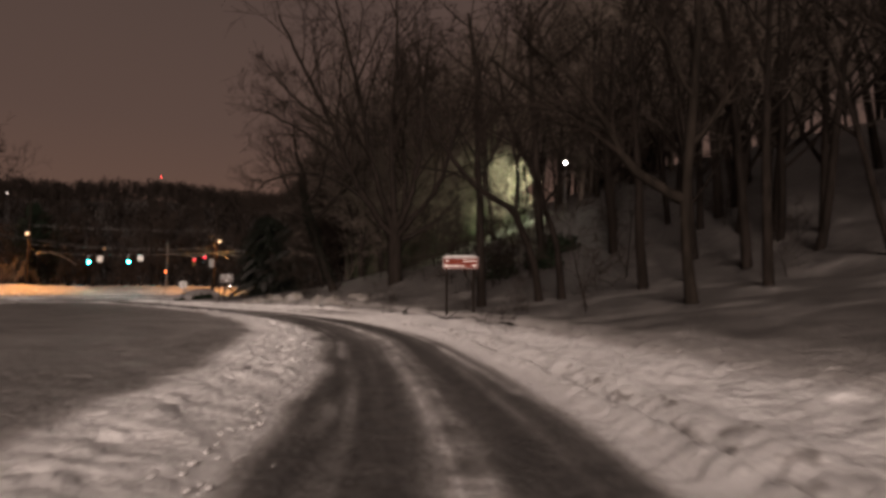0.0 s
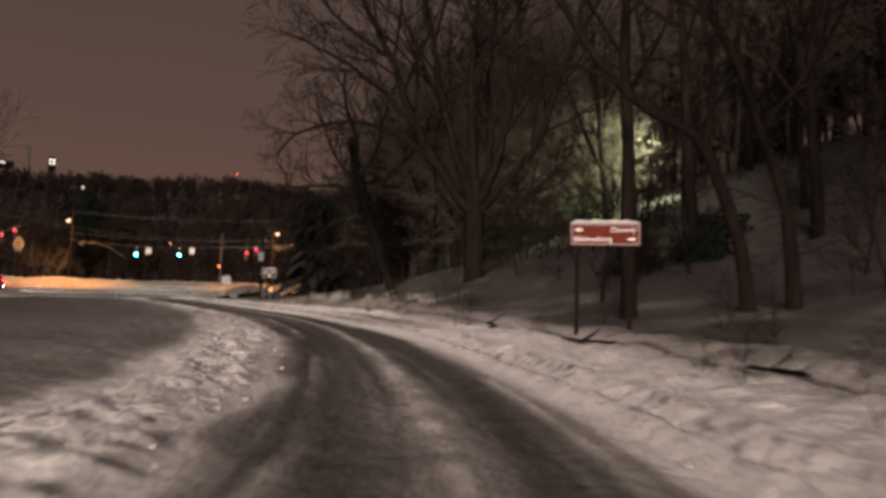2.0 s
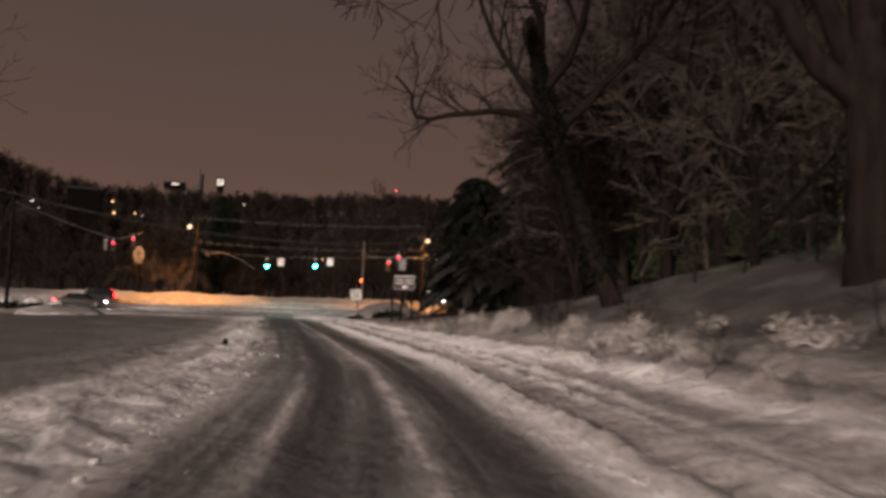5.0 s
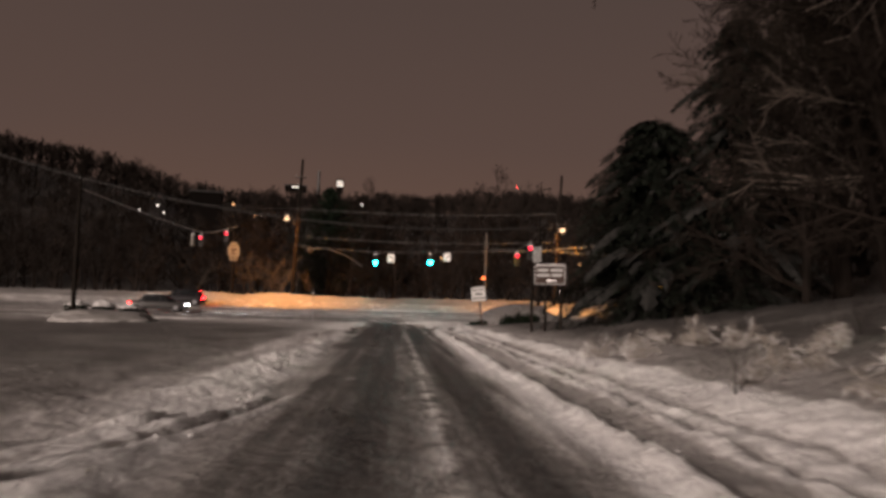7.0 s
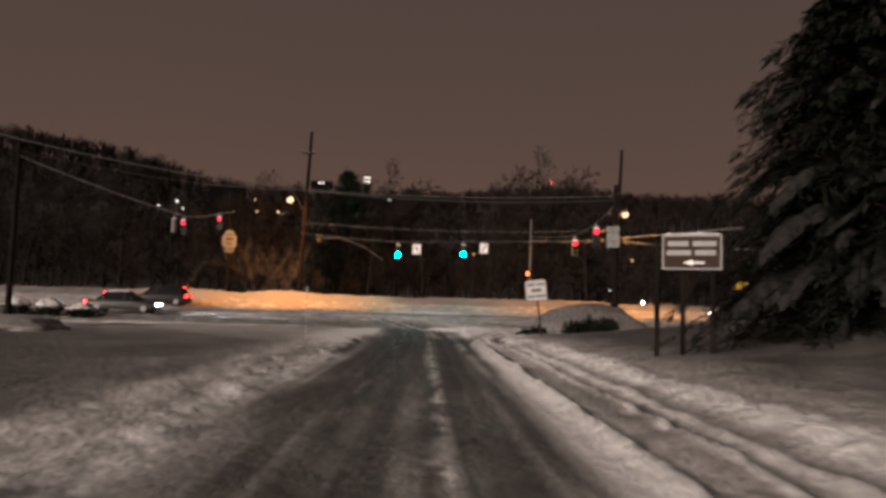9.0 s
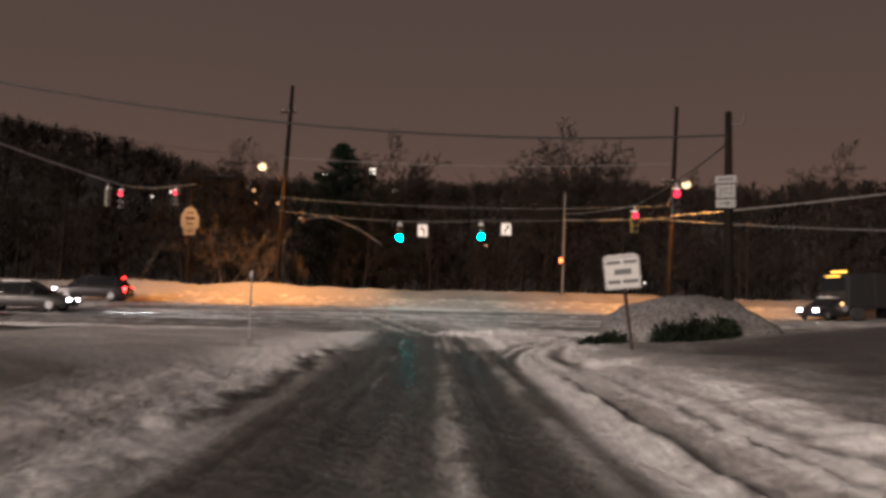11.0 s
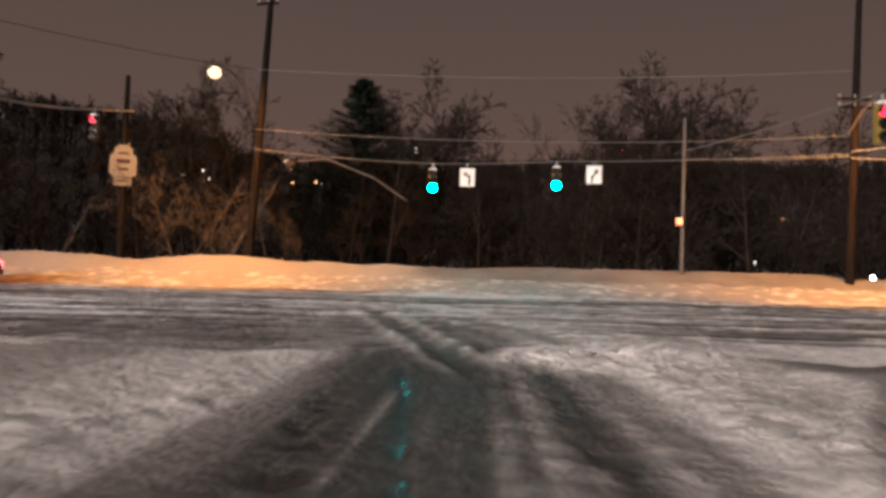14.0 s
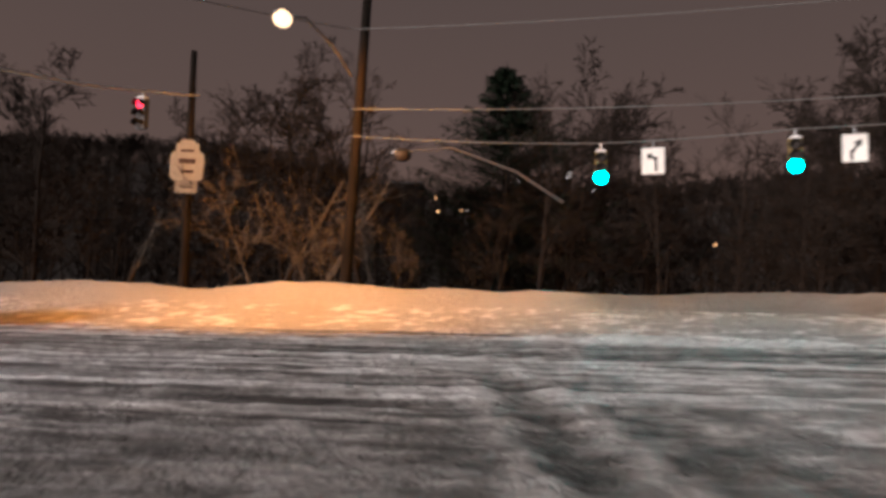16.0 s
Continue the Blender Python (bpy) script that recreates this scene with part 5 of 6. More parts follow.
def leafy_clump(name, at, rx, ry, rz, count, seed, material, label, category, cap=True, size=0.09):
    """An evergreen bush of many small leaves with a snow cap in lumps on top."""
    rng = random.Random(seed)
    x, y = at
    z = gz(x, y)
    ob = empty(name, (x, y, z - 0.05))
    vs, fs = [], []
    for i in range(count):
        w, v = rng.uniform(0, 6.283), rng.uniform(-0.1, 1)
        k = rng.uniform(0.7, 1.0) * (0.80 + 0.24 * math.sin(3 * w + seed) * math.cos(5 * v + seed) + 0.22 * math.sin(7 * w - 11 * v + seed))
        q = math.sqrt(max(0, 1 - max(v, 0) ** 2))
        leaf(rng, Vector((rx * k * q * math.cos(w), ry * k * q * math.sin(w), max(0.02, rz * k * v))), size * rng.uniform(0.7, 1.4), vs, fs)
    part_of("leaves", mesh_of("leaves", vs, fs, material), ob)
    for i in range(5):
        va, fa = [], []
        w = rng.uniform(0, 6.283)
        tube([(0, 0, 0), (0.25 * rx * math.cos(w), 0.25 * ry * math.sin(w), rz * 0.4), (0.5 * rx * math.cos(w), 0.5 * ry * math.sin(w), rz * 0.85)], [0.02 * rz + 0.02, 0.015 * rz + 0.01, 0.01], 5, va, fa)
        part_of("stem", mesh_of("stem", va, fa, BARK), ob)
    if cap:
        bm = bmesh.new()
        bmesh.ops.create_icosphere(bm, subdivisions=4, radius=1.0)
        for v in bm.verts:
            c = v.co.copy()
            nn = noise.noise(c * 2.6 + Vector((seed, 0, 0))) * 0.22 + noise.noise(c * 6 + Vector((0, seed, 0))) * 0.07
            low = -0.10 + 0.30 * noise.noise(Vector((c.x * 3, c.y * 3, seed * 1.7)))
            v.co = Vector((c.x * rx * 0.84 * (1 + nn), c.y * ry * 0.84 * (1 + nn), rz * (max(c.z, low * 0.5 + 0.60) * (0.98 + nn) + 0.08)))
        part("snow_cap", bm, SNOW_DIRTY, ob, "thick rounded cap of snow", True)
    return tagged(ob, label, category)


hero_trees()
edge_wood()
woods()
far_crowns()
far_woods()
shrubs()
frosted_brush()
conifer((-19.9, 88.3), 9.2, 4.6, 4, "broad dark spruce with snow-laden drooping boughs", 0.50, 1.7, power=0.40, loaded=True)
conifer((-16.2, 86.9), 12.6, 4.4, 5, "tall dark spruce with snow-laden drooping boughs", 0.55, 1.3, power=0.52, loaded=True)
conifer((-75.6, 143.4), 17.0, 10.5, 8, "dark broad pine standing above the far wood", -0.18, 1.7, DARK_NEEDLE, 0.92)
conifer((-80.0, 151.0), 12.0, 5.0, 9, "dark broad pine in the far wood", -0.1, 1.0, DARK_NEEDLE, 0.8)
for i, (x, y, a, b, c) in enumerate(((1.5, 71.0, 2.6, 2.2, 12.0), (5.0, 72.0, 2.6, 2.4, 12.0), (-2.0, 71.5, 2.4, 2.2, 11.0), (2.6, 68.6, 1.6, 1.6, 5.0), (-0.5, 69.0, 1.7, 1.6, 5.0), (-3.6, 70.0, 1.8, 1.7, 5.5), (-4.8, 73.0, 2.4, 2.0, 11.0), (-7.2, 74.0, 1.8, 1.8, 9.0))):
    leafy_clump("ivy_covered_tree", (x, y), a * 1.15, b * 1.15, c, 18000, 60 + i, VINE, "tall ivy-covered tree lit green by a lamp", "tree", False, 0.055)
rng = random.Random(91)
for i in range(5):
    leafy_clump("evergreen_bush", (rng.uniform(3, 9), rng.uniform(47, 54)), rng.uniform(0.9, 1.6), rng.uniform(0.9, 1.5), rng.uniform(0.9, 1.8), 700, 100 + i, LEAF, "leafy evergreen bush on the wooded slope", "bush", False, 0.12)


# ---- poles, lamps, wires, signals, signs ----
def facing(at, target):
    """The turn about z that makes a thing's front (its -y side) look at target."""
    return math.degrees(math.atan2(target[1] - at[1], target[0] - at[0])) + 90


def utility_pole(at, top, label, r=0.15, arms=(), lean=(0, 0), base=None):
    x, y = at
    z = gz(x, y) if base is None else base
    h = top - z
    ob = empty("utility_pole", (x, y, z - 0.3))
    vs, fs = [], []
    tube([(0, 0, 0), (lean[0] * 0.5, lean[1] * 0.5, h * 0.5), (lean[0], lean[1], h + 0.3)], [r * 1.15, r, r * 0.72], 12, vs, fs)
    k = len(vs)
    fs.append(tuple(range(k - 12, k)))
    part_of("shaft", mesh_of("shaft", vs, fs, POLEWOOD, True), ob)
    for zz, half, turn in arms:
        part("crossarm", box(2 * half, 0.1, 0.12, (lean[0] * zz / h, lean[1] * zz / h - 0.18, zz + 0.3), 0.012, (0, 0, turn)), POLEWOOD, ob)
        for q in (-0.85, 0.0, 0.85):
            c, s_ = math.cos(radians(turn)), math.sin(radians(turn))
            part("insulator", rod((lean[0] * zz / h + q * half * c, lean[1] * zz / h - 0.18 + q * half * s_, zz + 0.36), (lean[0] * zz / h + q * half * c, lean[1] * zz / h - 0.18 + q * half * s_, zz + 0.54), 0.045, 0.03, 8), CONCRETE, ob)
    return tagged(ob, label, "utility pole")


def street_lamp(pole_at, pole_z, head, label, glow, lit=True):
    """A cobra-head lamp: bracket arm, head, lens."""
    p, q = Vector((*pole_at, pole_z)), Vector(head)
    ob = empty("street_lamp", tuple(p))
    d = q - p
    vs, fs = [], []
    pts = [Vector((0, 0, 0)), d * 0.3 + Vector((0, 0, 0.10 * d.length)), d * 0.7 + Vector((0, 0, 0.13 * d.length)), d + Vector((0, 0, 0.12))]
    tube(pts, [0.05, 0.045, 0.04, 0.035], 8, vs, fs)
    part_of("arm", mesh_of("arm", vs, fs, STEEL, True), ob)
    yaw = math.degrees(math.atan2(d.y, d.x))
    bm = bmesh.new()
    bmesh.ops.create_uvsphere(bm, u_segments=16, v_segments=8, radius=1)
    for v in bm.verts:
        v.co = Vector((v.co.x * 0.40, v.co.y * 0.17, v.co.z * (0.16 if v.co.z > 0 else 0.06)))
    bm.transform(Matrix.Translation(d) @ pose(0, 0, 0.08, 0, 0, yaw))
    part("lamp_head", bm, STEEL, ob, smooth=True)
    bm = bmesh.new()
    bmesh.ops.create_uvsphere(bm, u_segments=16, v_segments=8, radius=1)
    for v in bm.verts:
        v.co = Vector((v.co.x * 0.34, v.co.y * 0.28, v.co.z * 0.26))
    bm.transform(Matrix.Translation(d) @ pose(0.08, 0, 0.0, 0, 0, yaw))
    part("lens", bm, glow, ob, "glowing refractor lens" if lit else "unlit lens", True)
    return tagged(ob, label, "street lamp")


def cable(p, q, sag, r, material, label, name="overhead_cable"):
    p, q = Vector(p), Vector(q)
    pts = [p.lerp(q, i / 20) - Vector((0, 0, 4 * sag * (i / 20) * (1 - i / 20))) for i in range(21)]
    vs, fs = [], []
    tube(pts, [r] * 21, 5, vs, fs)
    tagged(new(name, mesh_of(name, vs, fs, material, True)), label, "cable", "overhead cables")


def traffic_signal(at, turn, lit, label, housing=BLACK, back_plate=False):
    """A hung head of three lenses; lit is 0 for red, 2 for green."""
    ob = empty("traffic_signal", m=pose(*at, 0, 0, turn))
    part("housing", box(0.40, 0.24, 1.08, (0, 0, 0), 0.03), housing, ob)
    part("hanger", rod((0, 0, 0.54), (0, 0, 0.86), 0.03), STEEL, ob)
    part("snow_cap", box(0.38, 0.30, 0.09, (0, -0.02, 0.575), 0.04), SNOW, ob, "cap of snow")
    for i in range(3):
        z = 0.35 - 0.35 * i
        bm = bmesh.new()
        bmesh.ops.create_uvsphere(bm, u_segments=16, v_segments=8, radius=0.20 if lit == 2 else 0.165)
        for v in bm.verts:
            v.co = Vector((v.co.x, v.co.y * 0.3 - 0.13, v.co.z + z))
        mats = (G_RED, LENS_OFF, G_GREEN)
        lens = part("lens", bm, mats[i] if i == lit else LENS_OFF, ob, ("lit red lens", "", "lit green lens")[i] if i == lit else "unlit lens", True)
        # a visor: an open half tube over the lens
        bm = bmesh.new()
        rim = []
        for k in range(13):
            w = radians(-20 + 220 * k / 12)
            a = bm.verts.new((0.17 * math.cos(w), -0.11, z + 0.17 * math.sin(w)))
            b = bm.verts.new((0.17 * math.cos(w), -0.36, z + 0.165 * math.sin(w) - 0.02))
            rim.append((a, b))
        for (a, b), (c, d) in zip(rim, rim[1:]):
            bm.faces.new((a, b, d, c))
        bmesh.ops.solidify(bm, geom=bm.faces[:], thickness=0.008)
        part("visor", bm, BLACK, ob)
    return tagged(ob, label, "traffic signal", "traffic signals over the crossing")


def plate(w, h, t=0.012, bevel=0.03, at=(0, 0, 0)):
    """A flat sign blank with rounded corners, upright in the xz plane."""
    bm = bmesh.new()
    pts = []
    for cx, cz, a0 in ((w / 2 - bevel, h / 2 - bevel, 0), (-w / 2 + bevel, h / 2 - bevel, 90), (-w / 2 + bevel, -h / 2 + bevel, 180), (w / 2 - bevel, -h / 2 + bevel, 270)):
        for k in range(4):
            g = radians(a0 + 30 * k)
            pts.append((cx + bevel * math.cos(g), cz + bevel * math.sin(g)))
    front = [bm.verts.new((at[0] + x, at[1] - t / 2, at[2] + z)) for x, z in pts]
    back = [bm.verts.new((at[0] + x, at[1] + t / 2, at[2] + z)) for x, z in pts]
    bm.faces.new(front)
    bm.faces.new(back[::-1])
    for i in range(len(pts)):
        j = (i + 1) % len(pts)
        bm.faces.new((front[j], front[i], back[i], back[j]))
    bmesh.ops.recalc_face_normals(bm, faces=bm.faces[:])
    return bm


def border(w, h, t, at, band=0.025):
    bm = bmesh.new()
    for sx, sz, x, z in ((w, band, 0, h / 2 - band / 2), (w, band, 0, -h / 2 + band / 2), (band, h - 2 * band, w / 2 - band / 2, 0), (band, h - 2 * band, -w / 2 + band / 2, 0)):
        bmesh.ops.create_cube(bm, size=1, matrix=pose(at[0] + x, at[1], at[2] + z) @ Matrix.Diagonal((sx, t, sz, 1)))
    return bm


def arrow(length, thick, turn, at, t=0.004):
    """A plain arrow in the xz plane, pointing along +x before its turn."""
    s = [(-0.5, 0.16), (0.05, 0.16), (0.05, 0.5), (0.5, 0), (0.05, -0.5), (0.05, -0.16), (-0.5, -0.16)]
    bm = bmesh.new()
    g = radians(turn)
    q = []
    for x, z in s:
        x, z = x * length, z * thick
        q.append((x * math.cos(g) - z * math.sin(g), x * math.sin(g) + z * math.cos(g)))
    f = [bm.verts.new((at[0] + x, at[1], at[2] + z)) for x, z in q]
    b = [bm.verts.new((at[0] + x, at[1] + t, at[2] + z)) for x, z in q]
    bm.faces.new(f)
    bm.faces.new(b[::-1])
    for i in range(len(q)):
        j = (i + 1) % len(q)
        bm.faces.new((f[j], f[i], b[i], b[j]))
    bmesh.ops.recalc_face_normals(bm, faces=bm.faces[:])
    return bm


def lettering(words, size, at, parent, material, align="CENTER", name="lettering", wide=1.0):
    cu = bpy.data.curves.new(name, "FONT")
    cu.body, cu.size, cu.align_x, cu.align_y, cu.extrude = words, size, align, "CENTER", 0.002
    tmp = bpy.data.objects.new(name, cu)
    scene.collection.objects.link(tmp)
    me = bpy.data.meshes.new_from_object(tmp.evaluated_get(bpy.context.evaluated_depsgraph_get()))
    bpy.data.objects.remove(tmp)
    me.transform(pose(*at, 90, 0, 0) @ Matrix.Diagonal((wide, 1, 1, 1)))
    me.materials.clear()
    me.materials.append(material)
    return part_of(name, me, parent)


def bars(parent, rows, material, y, name="text_bar"):
    """Writing that cannot be read: a bar a word. rows: x, z, width, height."""
    for x, z, w, h in rows:
        part(name, box(w, 0.004, h, (x, y, z), 0), material, parent)


def ragged_cap(w, d, h, at, seed):
    """A strip of settled snow of uneven height on a thin edge."""
    bm = bmesh.new()
    rings = []
    for i in range(41):
        u = i / 40
        top = h * (0.25 + 1.1 * abs(noise.noise(Vector((u * 4.0, seed, 0.3)))) + 0.5 * noise.noise(Vector((u * 13, seed, 1.7))) + 0.5) * min(1, 9 * u + 0.1, 9 * (1 - u) + 0.1)
        x = at[0] + (u - 0.5) * w
        rings.append([bm.verts.new((x, at[1] + y * d, at[2] + z * top)) for y, z in ((-0.5, 0.0), (-0.56, 0.45), (-0.25, 0.95), (0.2, 1.0), (0.5, 0.5), (0.45, 0.0))])
    for a, b in zip(rings, rings[1:]):
        for k in range(6):
            bm.faces.new((a[k], a[(k + 1) % 6], b[(k + 1) % 6], b[k]))
    bm.faces.new(rings[0][::-1])
    bm.faces.new(rings[-1])
    bmesh.ops.recalc_face_normals(bm, faces=bm.faces[:])
    return bm


def guide_sign():
    x, y, z = 0.77, 34.0, 2.63
    turn = facing((x, y), (-1.5, 12))
    ob = empty("guide_sign", m=pose(x, y, gz(x, y) - 0.3, 0, 0, turn))
    zz = z - gz(x, y) + 0.3
    for px in (-0.62, 0.55):
        part("post", box(0.10, 0.10, zz + 0.18, (px, 0.08, (zz + 0.18) / 2), 0.008), POLEWOOD, ob, "dark square post")
    board = part("board", plate(1.56, 0.51, 0.02, 0.06, (0, 0, zz)), BROWN, ob, "reflective brown board")
    part("border", border(1.51, 0.46, 0.004, (0, -0.0125, zz), 0.024), GREY_SIGN, board)
    lettering("Cheverly", 0.155, (0.68, -0.0135, zz + 0.105), board, WHITE, "RIGHT")
    lettering("Bladensburg", 0.155, (-0.70, -0.0135, zz - 0.105), board, WHITE, "LEFT", wide=1.12)
    part("arrow_mark", arrow(0.18, 0.10, 180, (-0.58, -0.0145, zz + 0.105)), WHITE, board)
    part("arrow_mark", arrow(0.18, 0.10, 0, (0.58, -0.0145, zz - 0.105)), WHITE, board)
    part("snow_cap", ragged_cap(1.56, 0.10, 0.09, (0, 0.02, zz + 0.25), 4), SNOW_DIRTY, ob, "snow lying along the top edge", True)
    tagged(ob, "brown guide sign with white border on two dark posts", "road sign")


def hospital_sign():
    x, y, z = -23.43, 84.1, 2.83
    ob = empty("direction_sign", m=pose(x, y, gz(x, y) - 0.3, 0, 0, facing((x, y), (-23.5, 64)) + 6))
    zz = z - gz(x, y) + 0.3
    for px in (-0.78, -0.2, 0.46):
        part("post", box(0.11, 0.11, zz + (0.25 if px < -0.7 else -0.2), (px, 0.09, (zz + (0.25 if px < -0.7 else -0.2)) / 2), 0.01), POLEWOOD, ob, "dark wooden post")
    board = part("board", plate(1.34, 0.82, 0.02, 0.04, (0, 0, zz)), BROWN_DULL, ob, "dark brown board")
    part("border", border(1.32, 0.80, 0.004, (0, -0.0125, zz), 0.035), GREY_SIGN, board)
    bars(board, ((-0.30, zz + 0.20, 0.46, 0.12), (0.28, zz + 0.20, 0.52, 0.12), (-0.28, zz - 0.01, 0.54, 0.12), (0.30, zz - 0.01, 0.46, 0.12)), GREY_SIGN, -0.0125)
    part("arrow_mark", arrow(0.46, 0.14, 180, (0.05, -0.0145, zz - 0.24)), WHITE, board)
    part("snow_cap", ragged_cap(1.32, 0.09, 0.05, (0, 0.02, zz + 0.405), 5), SNOW_DIRTY, ob, "", True)
    tagged(ob, "dark brown direction sign on rough wooden posts in snow", "road sign")


def lane_rule_sign():
    x, y, z = -32.5, 98.0, 2.3
    ob = empty("white_sign", m=pose(x, y, gz(x, y) - 0.2, 0, -6, facing((x, y), (-27.5, 79))))
    zz = z - gz(x, y) + 0.2
    part("post", rod((0.06, 0.05, 0), (0.0, 0.05, zz + 0.3), 0.045), mat_plain("rusted_post", (0.035, 0.016, 0.011), 0.8), ob, "rusted brown post")
    board = part("board", plate(0.93, 0.86, 0.014, 0.02, (0, 0, zz)), mat_plain("reflective_white", (0.40, 0.39, 0.37), 0.45, var=0.15), ob, "white reflective board")
    part("border", border(0.89, 0.82, 0.004, (0, -0.0095, zz), 0.014), INK, board)
    bars(board, ((-0.20, zz + 0.27, 0.36, 0.09), (0.23, zz + 0.27, 0.34, 0.09), (0.02, zz + 0.02, 0.44, 0.15), (-0.22, zz - 0.24, 0.32, 0.10), (0.20, zz - 0.24, 0.40, 0.10)), mat_plain("faded_sign_ink", (0.09, 0.088, 0.085), 0.6), -0.0095)
    part("snow_cap", ragged_cap(0.88, 0.07, 0.06, (0, 0.01, zz + 0.425), 6), SNOW_DIRTY, ob, "", True)
    tagged(ob, "white traffic sign with dark lettering above a snowy hedge", "road sign")


def shield_sign(at, turn, label):
    """A tall sheet with cut-in shoulders over a small plate, hung high on a pole."""
    ob = empty("route_marker", m=pose(*at, 0, 0, turn))
    bm = bmesh.new()
    half = [(0.22, 1.05), (0.30, 0.92), (0.42, 0.90), (0.44, 0.62), (0.60, 0.52), (0.64, 0.30), (0.64, -0.30), (0.60, -0.45), (0.44, -0.55)]
    pts = half + [(-x, z) for x, z in half[::-1]]
    f = [bm.verts.new((x, -0.008, z)) for x, z in pts]
    b = [bm.verts.new((x, 0.008, z)) for x, z in pts]
    bm.faces.new(f)
    bm.faces.new(b[::-1])
    for i in range(len(pts)):
        j = (i + 1) % len(pts)
        bm.faces.new((f[j], f[i], b[i], b[j]))
    bmesh.ops.recalc_face_normals(bm, faces=bm.faces[:])
    part("shield", bm, CREAM, ob)
    low = part("arrow_plate", plate(0.84, 0.42, 0.016, 0.03, (0, 0, -0.80)), CREAM, ob)
    bars(low, ((0.02, -0.78, 0.46, 0.07),), BROWN_DULL, -0.0105)
    bars(ob, ((0, 0.62, 0.5, 0.10), (0, 0.22, 0.62, 0.20), (0, -0.18, 0.5, 0.12)), BROWN_DULL, -0.0105)
    part("bracket", box(0.06, 0.22, 1.6, (0, 0.12, -0.1), 0.005), STEEL, ob)
    return tagged(ob, label, "road sign")


def lane_sign(at, turn, kind, label):
    ob = empty("lane_sign", m=pose(*at, 0, 0, turn))
    board = part("board", plate(0.76, 0.92, 0.012, 0.04), WHITE, ob)
    part("border", border(0.72, 0.88, 0.004, (0, -0.0085, 0), 0.012), INK, board)
    if kind == "left":
        part("arrow_mark", arrow(0.34, 0.30, 150, (-0.06, -0.0105, 0.14)), INK, board)
        part("arrow_stem", box(0.09, 0.004, 0.50, (0.10, -0.0085, -0.10), 0), INK, board)
    else:
        part("arrow_mark", arrow(0.52, 0.30, 58, (0.06, -0.0105, 0.08)), INK, board)
        part("arrow_stem", box(0.09, 0.004, 0.34, (-0.10, -0.0085, -0.22), 0), INK, board)
    part("hanger", rod((0, 0.02, 0.4), (0, 0.02, 0.72), 0.02), STEEL, ob)
    return tagged(ob, label, "road sign")


guide_sign()
hospital_sign()
lane_rule_sign()

POLE_L, POLE_R, POLE_N, POLE_3, POLE_2, POLE_P = (-65.45, 121.95), (-40.4, 136.6), (-66.3, 95.1), (-31.15, 104.8), (-71.15, 118.75), (-47.4, 133.2)
utility_pole(POLE_L, 17.6, "tall dark wooden utility pole in the far snow bank", 0.19, ((12.9, 0.6, 20),), (0.1, 0.85))
utility_pole(POLE_R, 16.9, "tall wooden utility pole with a transformer platform", 0.19, ((9.0, 0.9, 35), (8.6, 0.9, 35)), (0.4, 1.0))
utility_pole(POLE_2, 11.6, "wooden utility pole behind the cross road", 0.16)
utility_pole(POLE_N, 11.4, "wooden utility pole on a snowy mound", 0.17)
utility_pole((-62.6, 84.4), 11.6, "wooden utility pole beside the open snow")
utility_pole(POLE_3, 8.0, "stout wooden pole carrying signal cables and route signs", 0.15)

street_lamp(POLE_L, 10.2, (-63.0, 117.2, 10.3), "lit orange sodium street lamp on a curved arm", G_SODIUM)
street_lamp(POLE_R, 9.3, (-38.3, 132.5, 10.05), "lit orange sodium street lamp on a curved arm", G_SODIUM)
street_lamp((-61.0, 129.0), 6.0, (-64.6, 123.75, 7.45), "unlit street lamp arm with snow along it", LENS_OFF, False)

# the lamp in the wood
post = empty("wood_lamp", (10.0, 63.3, gz(10.0, 63.3) - 0.2))
hz = 12.0 - gz(10.0, 63.3) + 0.2
part("post", rod((0, 0, 0), (0, 0, hz), 0.10, 0.07, 12), DARKMETAL, post)
part("lamp_head", box(0.5, 0.5, 0.16, (0, -0.3, hz + 0.12), 0.04), DARKMETAL, post)
bm = bmesh.new()
bmesh.ops.create_uvsphere(bm, u_segments=16, v_segments=10, radius=0.11, matrix=Matrix.Translation((0, -0.4, hz - 0.12)))
part("globe", bm, G_WHITE, post, "bright greenish white globe", True)
tagged(post, "tall lit mercury lamp among bare trees", "street lamp")

# pedestrian signal and its thin pole
pole = empty("signal_pole", (*POLE_P, gz(*POLE_P) - 0.2))
part("shaft", rod((0, 0, 0), (0.1, 0, 7.9), 0.10, 0.075), mat_plain("weathered_pole", (0.10, 0.09, 0.08), 0.8), pole)
head = part("pedestrian_head", box(0.42, 0.25, 0.44, (-0.02, -0.22, 2.75), 0.03), BLACK, pole, "black signal box with a lit orange symbol")
part("stop_symbol", box(0.26, 0.01, 0.28, (-0.02, -0.352, 2.75), 0.004), G_STOP, head)
tagged(pole, "thin weathered pole with a lit pedestrian signal", "traffic signal")

VIEW = (-33, 88)
traffic_signal((-57.9, 126.8, 6.62), facing((-57.9, 126.8), VIEW), 2, "hung traffic signal showing green", YELLOWHOUSE)
traffic_signal((-52.5, 129.6, 6.80), facing((-52.5, 129.6), VIEW), 2, "hung traffic signal showing green", YELLOWHOUSE)
lane_sign((-56.5, 127.8, 6.85), facing((-56.5, 127.8), VIEW), "left", "white lane sign with a black left-turn arrow")
lane_sign((-51.2, 131.2, 7.15), facing((-51.2, 131.2), VIEW), "ahead", "white lane sign with a black slanting arrow")
traffic_signal((-67.1, 109.5, 7.25), facing((-67.1, 109.5), (-50, 92)) - 18, 0, "hung traffic signal showing red")
